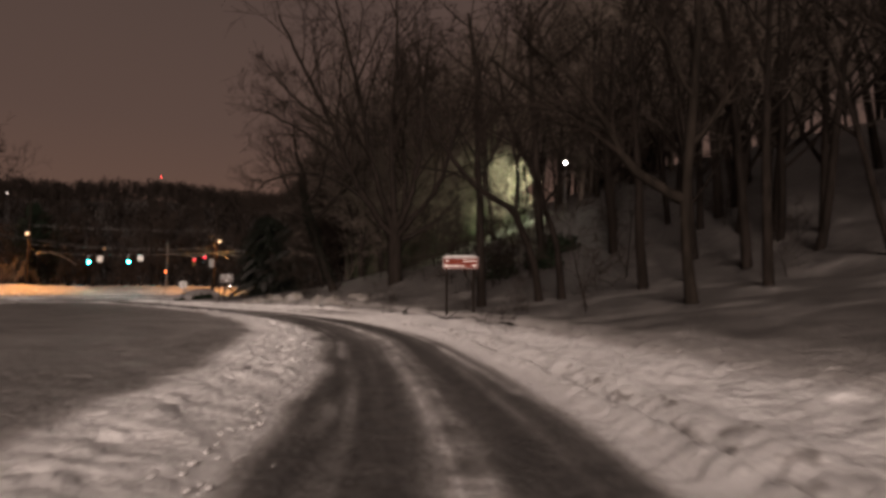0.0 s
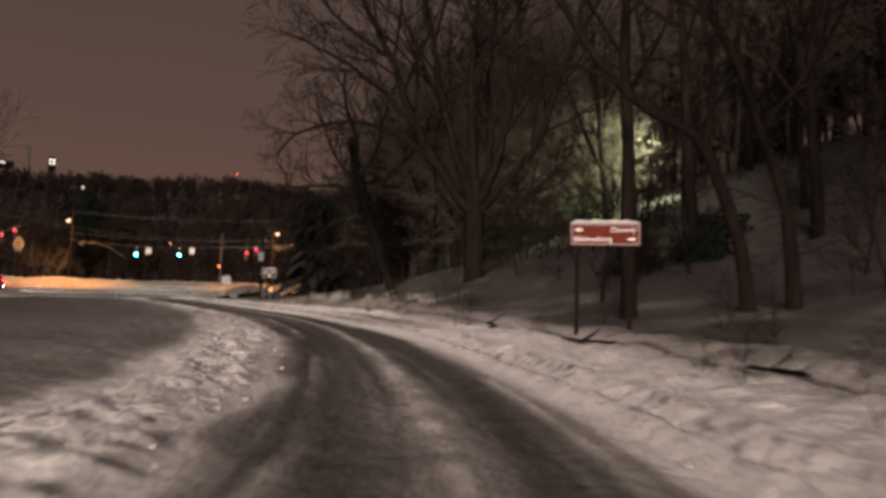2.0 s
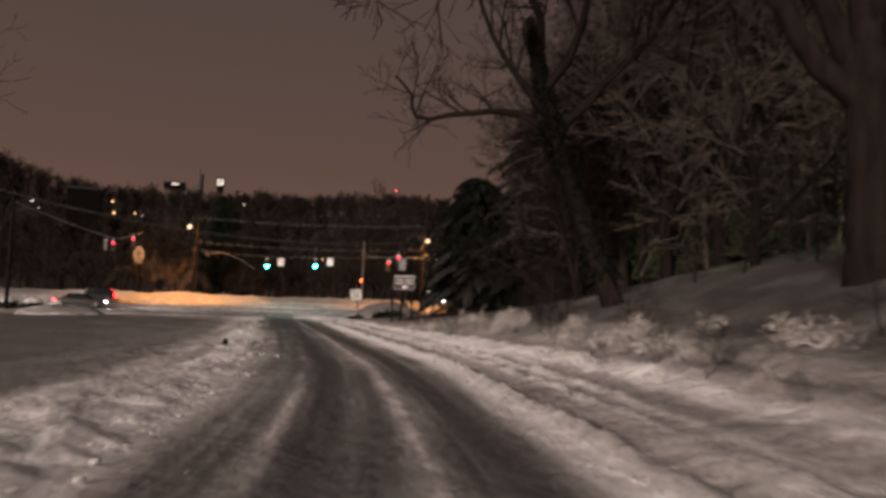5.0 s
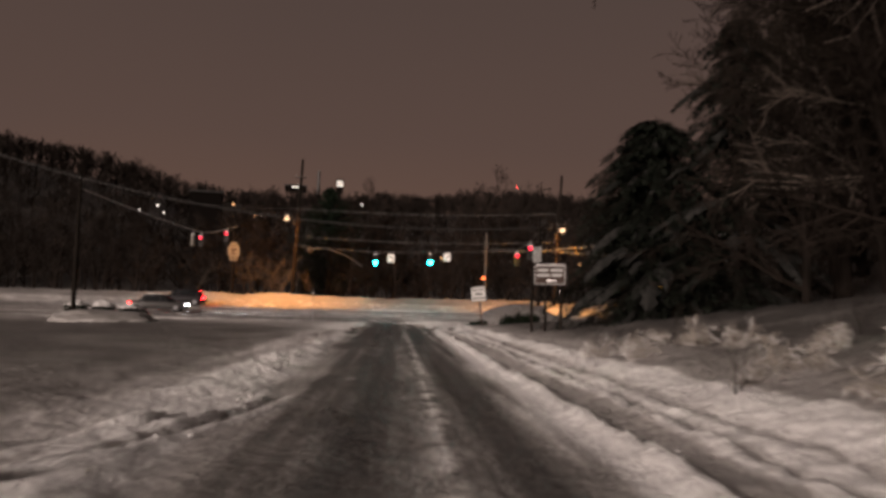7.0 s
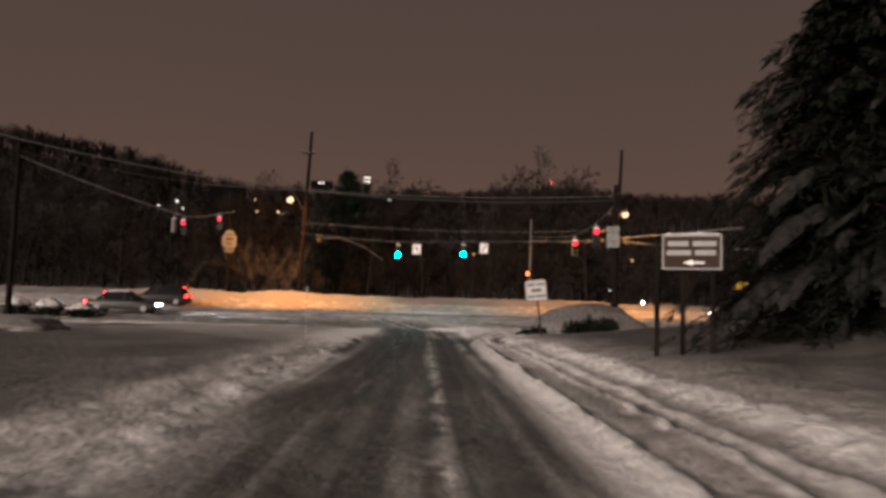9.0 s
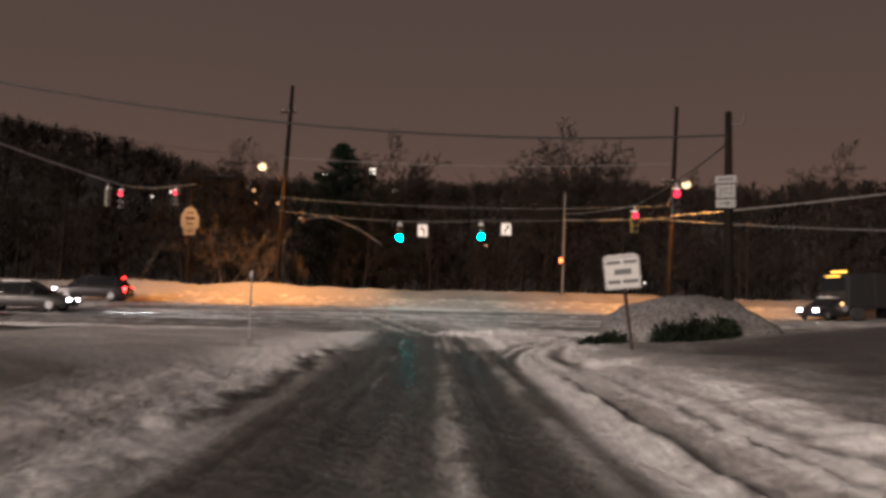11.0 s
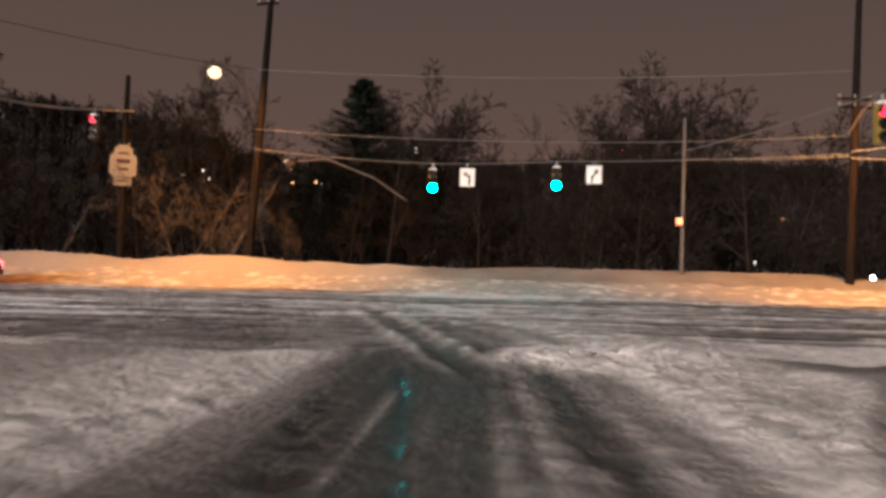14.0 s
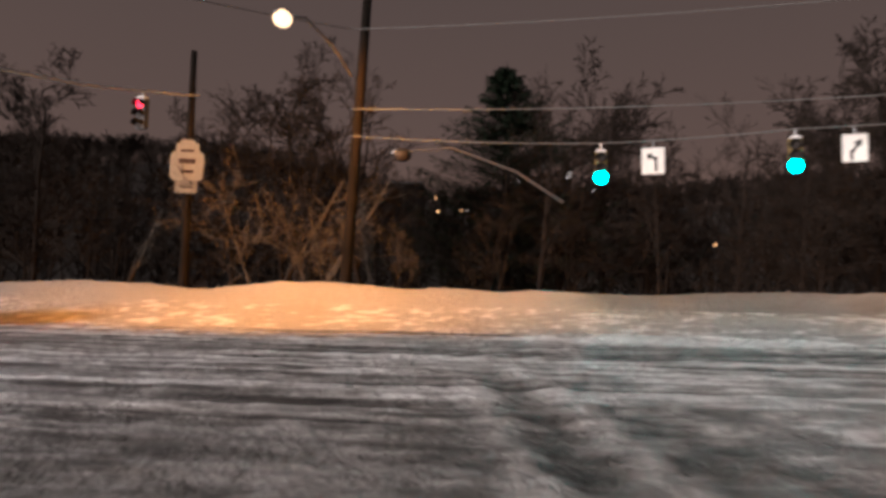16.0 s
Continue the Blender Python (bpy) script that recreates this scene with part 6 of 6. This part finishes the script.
traffic_signal((-67.5, 108.85, 7.3), facing((-67.5, 108.85), (-50, 92)) + 120, 0, "hung pale traffic signal turned to the cross road", CREAM)
traffic_signal((-70.0, 116.3, 8.40), facing((-70.0, 116.3), (-50, 92)) - 18, 0, "hung traffic signal showing red")
traffic_signal((-38.0, 118.5, 5.95), facing((-38, 118.5), (-32, 88)) + 20, 0, "hung traffic signal showing red", YELLOWHOUSE)
traffic_signal((-34.45, 112.1, 6.05), facing((-34.4, 112), (-32, 88)) + 20, 0, "hung traffic signal showing red")
shield_sign((-71.0, 118.6, 7.0), facing((-71, 118.6), (-45, 95)), "pale shield-shaped route marker over a small plate")

# route signs on the stout pole
rs = empty("route_sign", m=pose(-31.2, 104.55, 5.25, 0, 0, facing(POLE_3, (-29.0, 84))))
rs.scale = (0.78, 1, 0.85)
for k, (w, h, z, words) in enumerate(((0.86, 0.30, 0.52, ""), (0.78, 0.52, 0.06, "202"), (0.80, 0.34, -0.42, ""))):
    b = part("plate", plate(w, h, 0.014, 0.03, (0, 0, z)), mat_plain("dull_route_plate", (0.15, 0.147, 0.14), 0.6), rs)
    if words:
        lettering(words, 0.42, (0, -0.0095, z - 0.01), b, INK, wide=1.0)
    elif k == 2:
        part("arrow_mark", arrow(0.52, 0.18, 0, (0, -0.0115, z)), INK, b)
    else:
        bars(b, ((0, z, 0.6, 0.14),), INK, -0.0095)
tagged(rs, "white route signs stacked on a wooden pole", "road sign")
bk = empty("cable_bracket", (-31.1, 104.7, 7.5))
part("arm", rod((0, -0.1, 0), (0.42, -0.1, 0.03), 0.018), DARKMETAL, bk)
part("tip", rod((0.42, -0.1, 0.03), (0.48, -0.1, 0.34), 0.022), DARKMETAL, bk)
tagged(bk, "steel bracket on a wooden pole", "bracket")

cable((-31.2, 104.7, 7.2), (-62.6, 84.4, 11.0), 1.75, 0.035, CABLE, "thick black cable slung over the road")
cable((-31.2, 104.7, 6.9), (-34.45, 112.1, 6.95), 0.05, 0.035, CABLE, "black signal span cable overhead")
cable((-34.45, 112.1, 6.93), (-38.0, 118.5, 6.83), 0.05, 0.03, CABLE, "black signal span cable overhead")
cable((-38.0, 118.5, 6.83), (-47.3, 133.2, 8.4), 0.1, 0.020, CABLE_SNOW, "signal span cable with snow on it")
cable((-66.3, 95.1, 10.2), (-67.1, 109.5, 8.12), 0.15, 0.06, CABLE_LIT, "signal span cable with snow on it")
cable((-67.1, 109.5, 8.12), (-70.0, 116.3, 9.24), 0.15, 0.05, CABLE_LIT, "signal span cable with snow on it")
cable((-70.0, 116.3, 9.24), (-70.8, 118.9, 9.8), 0.02, 0.034, CABLE_LIT, "signal span cable with snow on it")
cable((-66.3, 95.1, 10.5), (-65.5, 122.0, 12.0), 0.6, 0.020, CABLE_SNOW, "overhead cable with snow on it")
cable((-65.5, 122.0, 12.0), (-40.3, 136.8, 12.4), 0.4, 0.020, CABLE_SNOW, "overhead cable with snow on it")
cable((-65.5, 122.0, 8.0), (-57.9, 126.8, 7.48), 0.1, 0.020, CABLE_SNOW, "signal span cable with snow on it")
cable((-57.9, 126.8, 7.48), (-52.5, 129.6, 7.66), 0.05, 0.020, CABLE_SNOW, "signal span cable with snow on it")
cable((-52.5, 129.6, 7.66), (-40.3, 136.7, 8.3), 0.1, 0.020, CABLE_SNOW, "signal span cable with snow on it")
cable((-65.5, 122.0, 9.0), (-40.3, 136.7, 9.2), 0.5, 0.018, CABLE_SNOW, "overhead cable with snow on it")
cable((-40.3, 136.7, 8.2), (-47.3, 133.2, 8.0), 0.1, 0.020, CABLE_SNOW, "overhead cable with snow on it")
cable((-40.3, 136.7, 8.1), (-4, 150, 8.0), 0.6, 0.04, CABLE_SNOW, "overhead cable with snow on it")
cable((-40.3, 136.7, 8.4), (-8, 130, 10.5), 0.3, 0.05, CABLE_SNOW, "lamp-lit cable with snow on it")


# ---- vehicles ----
def car(name, m, paint, label, length=4.6, width=1.80, height=1.45, suv=False, front=G_HEAD, rear=G_TAIL, rear_left=None, snow=True):
    """A car along +y: body, cabin, glass, wheels with tyre and rim, lights, bumpers, mirrors."""
    ob = empty(name, m=m)
    h2, w2 = length / 2, width / 2
    belt = height * 0.60

    def loft(rows, cols):
        bm = bmesh.new()
        rings = []
        for y, prof in rows:
            rings.append([bm.verts.new((x, y, z)) for x, z in prof])
        for a, b in zip(rings, rings[1:]):
            for i in range(len(a)):
                j = (i + 1) % len(a)
                bm.faces.new((a[i], a[j], b[j], b[i]))
        bm.faces.new(rings[0][::-1])
        bm.faces.new(rings[-1])
        bmesh.ops.recalc_face_normals(bm, faces=bm.faces[:])
        return bm

    def ring(w, lo, hi, crown=0.04):
        return [(-w * 0.92, lo), (w * 0.92, lo), (w, lo + 0.14), (w * 1.0, hi - 0.16), (w * 0.93, hi - 0.02), (w * 0.5, hi + crown), (-w * 0.5, hi + crown), (-w * 0.93, hi - 0.02), (-w, hi - 0.16), (-w, lo + 0.14)]
    hood, boot = (belt - 0.02, belt - 0.02)
    rows = [(-h2, ring(w2 * 0.86, 0.34, boot - 0.14)), (-h2 + 0.10, ring(w2 * 0.95, 0.25, boot - 0.02)), (-h2 + 0.6, ring(w2, 0.22, boot)), (-0.6, ring(w2, 0.21, belt)), (0.6, ring(w2, 0.21, belt)),
            (h2 - 1.0, ring(w2, 0.22, hood - 0.04)), (h2 - 0.35, ring(w2 * 0.96, 0.22, hood - 0.12)), (h2 - 0.06, ring(w2 * 0.86, 0.26, hood - 0.22)), (h2, ring(w2 * 0.78, 0.36, hood - 0.30))]
    part("body", loft(rows, 10), paint, ob, smooth=True)
    back = -h2 + (0.25 if suv else 0.75)

    def cab(w, lo, hi):
        return [(-w, lo), (w, lo), (w * 0.97, lo + 0.1), (w * 0.82, hi - 0.06), (w * 0.70, hi), (-w * 0.70, hi), (-w * 0.82, hi - 0.06), (-w * 0.97, lo + 0.1)]
    rows = [(back - 0.02, cab(w2 * 0.88, belt - 0.05, belt + 0.05)), (back + (0.22 if suv else 0.55), cab(w2 * 0.92, belt - 0.05, height - 0.06)), (-0.1, cab(w2 * 0.94, belt - 0.05, height)),
            (0.45, cab(w2 * 0.94, belt - 0.05, height - 0.03)), (1.25, cab(w2 * 0.90, belt - 0.05, belt + 0.08))]
    part("cabin_glass", loft(rows, 8), GLASS, ob, "dark windows", True)
    rows = [(back + (0.20 if suv else 0.55), [(-w2 * 0.72, height - 0.10), (w2 * 0.72, height - 0.10), (w2 * 0.66, height - 0.02), (-w2 * 0.66, height - 0.02)]), (-0.1, [(-w2 * 0.75, height - 0.05), (w2 * 0.75, height - 0.05), (w2 * 0.66, height + 0.03), (-w2 * 0.66, height + 0.03)]),
            (0.5, [(-w2 * 0.72, height - 0.10), (w2 * 0.72, height - 0.10), (w2 * 0.64, height - 0.0), (-w2 * 0.64, height - 0.0)])]
    part("roof", loft(rows, 4), paint, ob, smooth=True)
    for sx in (-1, 1):
        for y0, y1 in ((back + 0.5, back + 0.30), (0.25, 0.10)):
            part("pillar", rod((sx * w2 * 0.925, y0 - 0.05, belt), (sx * w2 * 0.74, y1 + 0.12, height - 0.06), 0.045, 0.04, 6), paint, ob)
        part("mirror", box(0.20, 0.10, 0.14, (sx * (w2 + 0.08), 0.75, belt + 0.06), 0.03), paint, ob)
        for y in (-h2 + 0.85, h2 - 0.85):
            w = part("wheel", rod((sx * (w2 - 0.20), y, 0.32), (sx * (w2 + 0.01), y, 0.32), 0.20, 0.20, 20), RIM, ob)
            bm = bmesh.new()
            vs, fs = [], []
            tube([(sx * (w2 - 0.1), y + 0.26 * math.cos(g), 0.32 + 0.26 * math.sin(g)) for g in [2 * math.pi * k / 20 for k in range(21)]], [0.085] * 21, 8, vs, fs)
            bm.free()
            part_of("tyre", mesh_of("tyre", vs, fs, TYRE, True), w)
        part("headlight", box(0.36, 0.10, 0.15, (sx * w2 * 0.62, h2 - 0.05, belt - 0.27), 0.03), front or LENS_OFF, ob, "lit headlight" if front else "unlit headlight")
        glow = rear_left if (sx < 0 and rear_left) else rear
        part("tail_light", box(0.30, 0.10, 0.24, (sx * w2 * 0.83, -h2 + 0.09, belt - 0.18), 0.03), glow or LENS_OFF, ob, "glowing rear light" if glow else "unlit rear light")
    part("number_plate", box(0.32, 0.02, 0.14, (0, -h2 - 0.005, belt - 0.34), 0.004), WHITE, ob)
    part("rear_bumper", box(width * 0.94, 0.16, 0.2, (0, -h2 + 0.03, 0.42), 0.05), BLACK, ob)
    if rear:
        part("brake_light", box(0.30, 0.03, 0.04, (0, back + 0.26 - (0.1 if suv else 0.0), height - 0.07), 0.008), rear, ob)
    if snow:
        bm = box(width * 0.62, 1.3, 0.06, (0, -0.25, height + 0.035), 0.025)
        part("snow_cover", bm, SNOW, ob, "thin snow on the roof")
    return tagged(ob, label, "car")


car("dark_car", pose(-68.9, 109.3, gz(-68.9, 109.3) + 0.02, 0, 0, 124.4), PAINT_DARK, "dark hatchback with red rear lights on the cross road", 4.3, 1.78, 1.52, True, snow=False)
car("silver_sedan", pose(-64.0, 101.75, gz(-64, 101.75) + 0.02, 0, 0, -55.6), PAINT_SILVER, "silver sedan waiting with its lights on", 4.7, 1.82, 1.42)
car("parked_car", pose(-29.6, 135.4, gz(-29.6, 135.4) + 0.02, 0, 0, 150), PAINT_DARK, "dark car with one bright headlight behind the sign", rear=None)
for i, (x, y, c) in enumerate(((-65.4, 97.2, 1.0), (-63.2, 98.0, 0.85), (-67.4, 96.4, 1.05))):
    leafy_clump("roadside_bush", (x, y), 1.3, 1.0, c, 900, 130 + i, LEAF, "dark bush bowed under snow beside a pole", "bush", True, 0.08)


def headlight_beam(at, turn, watts):
    ob = new("headlight_beam", bpy.data.lights.new("headlight_beam", "SPOT"))
    ob.data.energy, ob.data.color, ob.data.spot_size, ob.data.spot_blend, ob.data.shadow_soft_size = watts, (0.86, 0.93, 1.0), radians(62), 0.7, 0.08
    ob.matrix_world = pose(*at, 85, 0, turn)


headlight_beam((-61.9, 103.3, gz(-61.9, 103.3) + 0.75), -55.6, 1700)
headlight_beam((-70.9, 107.9, gz(-70.9, 107.9) + 0.75), 124.4, 500)


def truck(m):
    ob = empty("truck", m=m)
    part("cab", box(2.4, 2.2, 2.4, (0, 0, 1.9), 0.16), BLACK, ob, "dark cab")
    part("load_box", box(2.45, 4.6, 2.3, (0, 3.5, 2.0), 0.06), DARKMETAL, ob)
    part("windscreen", box(2.0, 0.06, 0.9, (0, -1.10, 2.35), 0.05), GLASS, ob)
    part("bumper", box(2.4, 0.25, 0.4, (0, -1.15, 0.75), 0.06), STEEL, ob)
    part("light_bar", box(1.3, 0.18, 0.14, (0, -0.6, 3.2), 0.04), G_AMBER, ob, "glowing amber light bar")
    part("light_bar", box(1.2, 0.06, 0.10, (0, -1.14, 2.88), 0.03), G_AMBER, ob, "glowing amber light bar")
    for sx in (-1, 1):
        part("headlight", box(0.26, 0.08, 0.2, (sx * 0.85, -1.26, 1.05), 0.03), G_WINO, ob, "warm lit headlight")
        for y in (-0.2, 4.4):
            part("wheel", rod((sx * 0.85, y, 0.5), (sx * 1.2, y, 0.5), 0.5, 0.5, 20), TYRE, ob)
    tagged(ob, "dark plough truck with amber lights on the cross road", "truck")


truck(pose(-28.6, 136.6, gz(-28.6, 136.6) + 0.02, 0, 0, -42))

mp = empty("marker_post", (-44.8, 97.1, gz(-44.8, 97.1) - 0.2))
part("post", rod((0, 0, 0), (0.02, 0, 2.4), 0.025), STEEL, mp)
part("plate", plate(0.14, 0.2, 0.01, 0.02, (0.02, -0.035, 2.28)), GREY_SIGN, mp, "small white reflector plate")
tagged(mp, "thin steel marker post on the snowy traffic island", "post")

ub = empty("utility_cabinet", m=pose(-20.2, 106.6, gz(-20.2, 106.6) - 0.05, 0, 0, 20))
part("body", box(1.3, 0.7, 1.25, (0, 0, 0.62), 0.03), mat_plain("cabinet_green", (0.030, 0.045, 0.030), 0.5), ub)
part("lid", box(1.36, 0.76, 0.08, (0, 0, 1.29), 0.02), DARKMETAL, ub)
part("snow_cap", box(1.30, 0.70, 0.14, (0, 0, 1.39), 0.06), SNOW, ub, "cap of snow")
tagged(ub, "dark green utility cabinet capped with snow", "utility cabinet")

# ---- snow mounds, hedge, stump ----
def mound(name, at, rx, ry, rz, seed, label, material=SNOW_DIRTY, rough=1.0):
    x, y = at
    bm = bmesh.new()
    bmesh.ops.create_icosphere(bm, subdivisions=5, radius=1.0)
    for v in bm.verts:
        c = v.co.copy()
        n1 = noise.noise(c * 1.7 + Vector((seed, 2, 0))) * 0.22 + noise.noise(c * 4.5 + Vector((0, seed, 1))) * 0.10 + noise.noise(c * 11 + Vector((1, 0, seed))) * 0.035
        n1 *= rough
        v.co = Vector((c.x * rx * (1 + n1), c.y * ry * (1 + n1), c.z * rz * (1 + n1)))
    me = bpy.data.meshes.new(name)
    bm.to_mesh(me)
    bm.free()
    me.materials.append(material)
    me.polygons.foreach_set("use_smooth", [True] * len(me.polygons))
    ob = new(name, me)
    ob.location = (x, y, gz(x, y) - 0.1)
    tagged(ob, label, "snow")


mound("snow_mound", (-32.5, 104.8), 3.0, 1.7, 1.62, 3, "big rounded snow-covered hedge mound", SNOW_SHADED, 0.4)
for i, (x, y, a, b, c) in enumerate(((-34.7, 101.6, 0.5, 0.4, 0.42), (-34.0, 101.5, 0.55, 0.4, 0.5), (-32.6, 102.7, 0.65, 0.5, 0.75), (-31.7, 102.8, 0.7, 0.5, 0.85), (-31.0, 103.1, 0.5, 0.45, 0.75))):
    leafy_clump("evergreen_shrub", (x, y), a, b, c, 900, 80 + i, LEAF, "low dark evergreen shrub at the foot of a snow mound", "shrub", False, 0.07)
# this mound's snow is darkened for lying outside the headlights
mound("snow_mound", (-48.6, 83.0), 3.2, 2.6, 0.75, 5, "low ploughed snow mound", mat_snow("shaded_mound_snow", 0.48), 0.7)

st = empty("stump", (-17.9, 55.9, gz(-17.9, 55.9) - 0.1))
vs, fs = [], []
tube([(0, 0, 0), (0.05, 0, 0.2), (0.12, 0.03, 0.42)], [0.13, 0.09, 0.05], 8, vs, fs)
tube([(0.02, 0, 0.1), (-0.15, 0.1, 0.26)], [0.05, 0.03], 6, vs, fs)
part_of("wood", mesh_of("wood", vs, fs, BARK, True), st)
tagged(st, "broken dark stub sticking out of the snow", "stump")


def clods():
    """Ploughed lumps of snow along the road's edges."""
    rng = random.Random(77)
    vs, fs = [], []
    for i in range(1500):
        s = 2 + 64 * rng.random() ** 1.3
        left = rng.random() < 0.5
        d = float(np.interp(s, [0, 30, 50, 80, 120], [-1.85, -1.9, -2.15, -2.6, -2.7])) + rng.gauss(0, 0.25) if left else float(np.interp(s, [0, 30, 45, 92, 120], [2.4, 2.45, 2.2, 2.4, 2.8])) + rng.gauss(0, 0.20)
        j = int(np.argmin(np.abs(ARC - S0 - s)))
        x, y = AXIS[j, 0] + d * TAN[j, 1] + rng.uniform(-0.3, 0.3) * TAN[j, 0], AXIS[j, 1] - d * TAN[j, 0] + rng.uniform(-0.3, 0.3) * TAN[j, 1]
        z = 0.06
        r = 0.010 + 0.034 * rng.random() ** 2.5
        k = len(vs)
        for a in (-1, 1):
            for w in range(5):
                g = 1.2566 * w + 0.5 * a
                rr = r * rng.uniform(0.6, 1.1)
                vs.append(Vector((x + rr * math.cos(g), y + rr * math.sin(g), z - 0.02 + r * (0.3 * a + 0.1))))
        vs.append(Vector((x, y, z - 0.02 + r * 0.55)))
        vs.append(Vector((x, y, z - r)))
        for w in range(5):
            w2 = (w + 1) % 5
            fs.append((k + w, k + w2, k + 5 + w2, k + 5 + w))
            fs.append((k + 5 + w, k + 5 + w2, k + 10))
            fs.append((k + w2, k + w, k + 11))
    tagged(new("snow_clods", mesh_of("snow_clods", vs, fs, SNOW_DIRTY, True)), "ploughed lumps of snow along the road edge", "snow", kind="stuff")


clods()

# ---- far lights and buildings ----
def far_building(at, size, turn, label, rows, cols, glow, lit=0.5, seed=1, sink=6):
    rng = random.Random(seed)
    w, d, h = size
    ob = empty("far_building", m=pose(*at, 0, 0, turn))
    part("wall", box(w, d, h + sink, (0, 0, (h - sink) / 2), 0.05), BRICKWALL, ob)
    part("roof", box(w + 0.6, d + 0.6, 0.5, (0, 0, h + 0.25), 0.05), DARKMETAL, ob)
    me = mesh_of("window", *[[(-0.5, 0, -0.5), (0.5, 0, -0.5), (0.5, 0, 0.5), (-0.5, 0, 0.5)], [(0, 1, 2, 3)]], glow)
    dark = mesh_of("window", *[[(-0.5, 0, -0.5), (0.5, 0, -0.5), (0.5, 0, 0.5), (-0.5, 0, 0.5)], [(0, 1, 2, 3)]], BRICKWALL)
    for i in range(rows):
        for j in range(cols):
            sc = Matrix.Diagonal((w / cols * 0.55, 1, h / rows * 0.45, 1))
            part_of("window", me if rng.random() < lit else dark, ob, m=Matrix.Translation((w * ((j + 0.5) / cols - 0.5), -d / 2 - 0.06, h * (i + 0.5) / rows)) @ sc)
    tagged(ob, label, "building")


far_building((-246, 359.5, 58.3), (10, 8, 1.3), 33, "low building with a few lit windows on the far ridge", 1, 6, G_WIN, 0.6, 2, 1.0)
far_building((-228, 371, 60.0), (3.2, 3.2, 3.4), 33, "brightly lit block on the far ridge", 2, 2, G_WIN, 1.0, 3, 3)
far_building((-208, 259, 29.8), (11, 10, 10), 40, "dark block of flats without lights on the hill", 5, 5, G_WIN, 0.0, 4, 20)
tw = empty("radio_mast", (-236.5, 365, 50))
part("shaft", rod((0, 0, 0), (0, 0, 18), 0.9, 0.7, 8), DARKMETAL, tw)
tagged(tw, "dark chimney-like mast on the far ridge", "mast")


def far_lamp(at, r, glow, label):
    ob = empty("distant_lamp", at)
    g = gz(at[0], at[1]) - at[2]
    part("post", rod((0, 0, min(g, -1.0) - 0.5), (0, 0, 0), 0.12, 0.08, 6), DARKMETAL, ob)
    bm = bmesh.new()
    bmesh.ops.create_uvsphere(bm, u_segments=10, v_segments=6, radius=r)
    part("globe", bm, glow, ob, "", True)
    tagged(ob, label, "street lamp", "distant lamps")


for at, r, glow in (((-222, 250, 35), 0.55, G_WIN), ((-219, 250, 32.4), 0.4, G_WIN), ((-226, 246, 33.2), 0.4, G_WIN), ((-186, 262, 31.0), 0.4, G_WIN), ((-203, 267, 37), 0.5, G_WINO), ((-203, 268, 33), 0.6, G_WINO), ((-198, 273, 33.4), 0.5, G_WINO), ((-166, 294, 39), 0.45, G_WIN),
                    ((-150, 411, 62.8), 0.5, G_FARRED), ((-96.6, 221, 13.7), 0.28, G_WINO), ((-50, 179.5, 9.3), 0.22, G_WINO), ((-51.8, 174.3, 4.7), 0.18, G_WIN), ((-40, 146, 2.6), 0.18, G_HEAD),
                    ((21, 76, 10.5), 0.20, G_WHITE), ((-12, 110, 3.0), 0.14, G_WIN)):
    far_lamp(at, r * 0.7, glow, "small distant lamp in the dark")
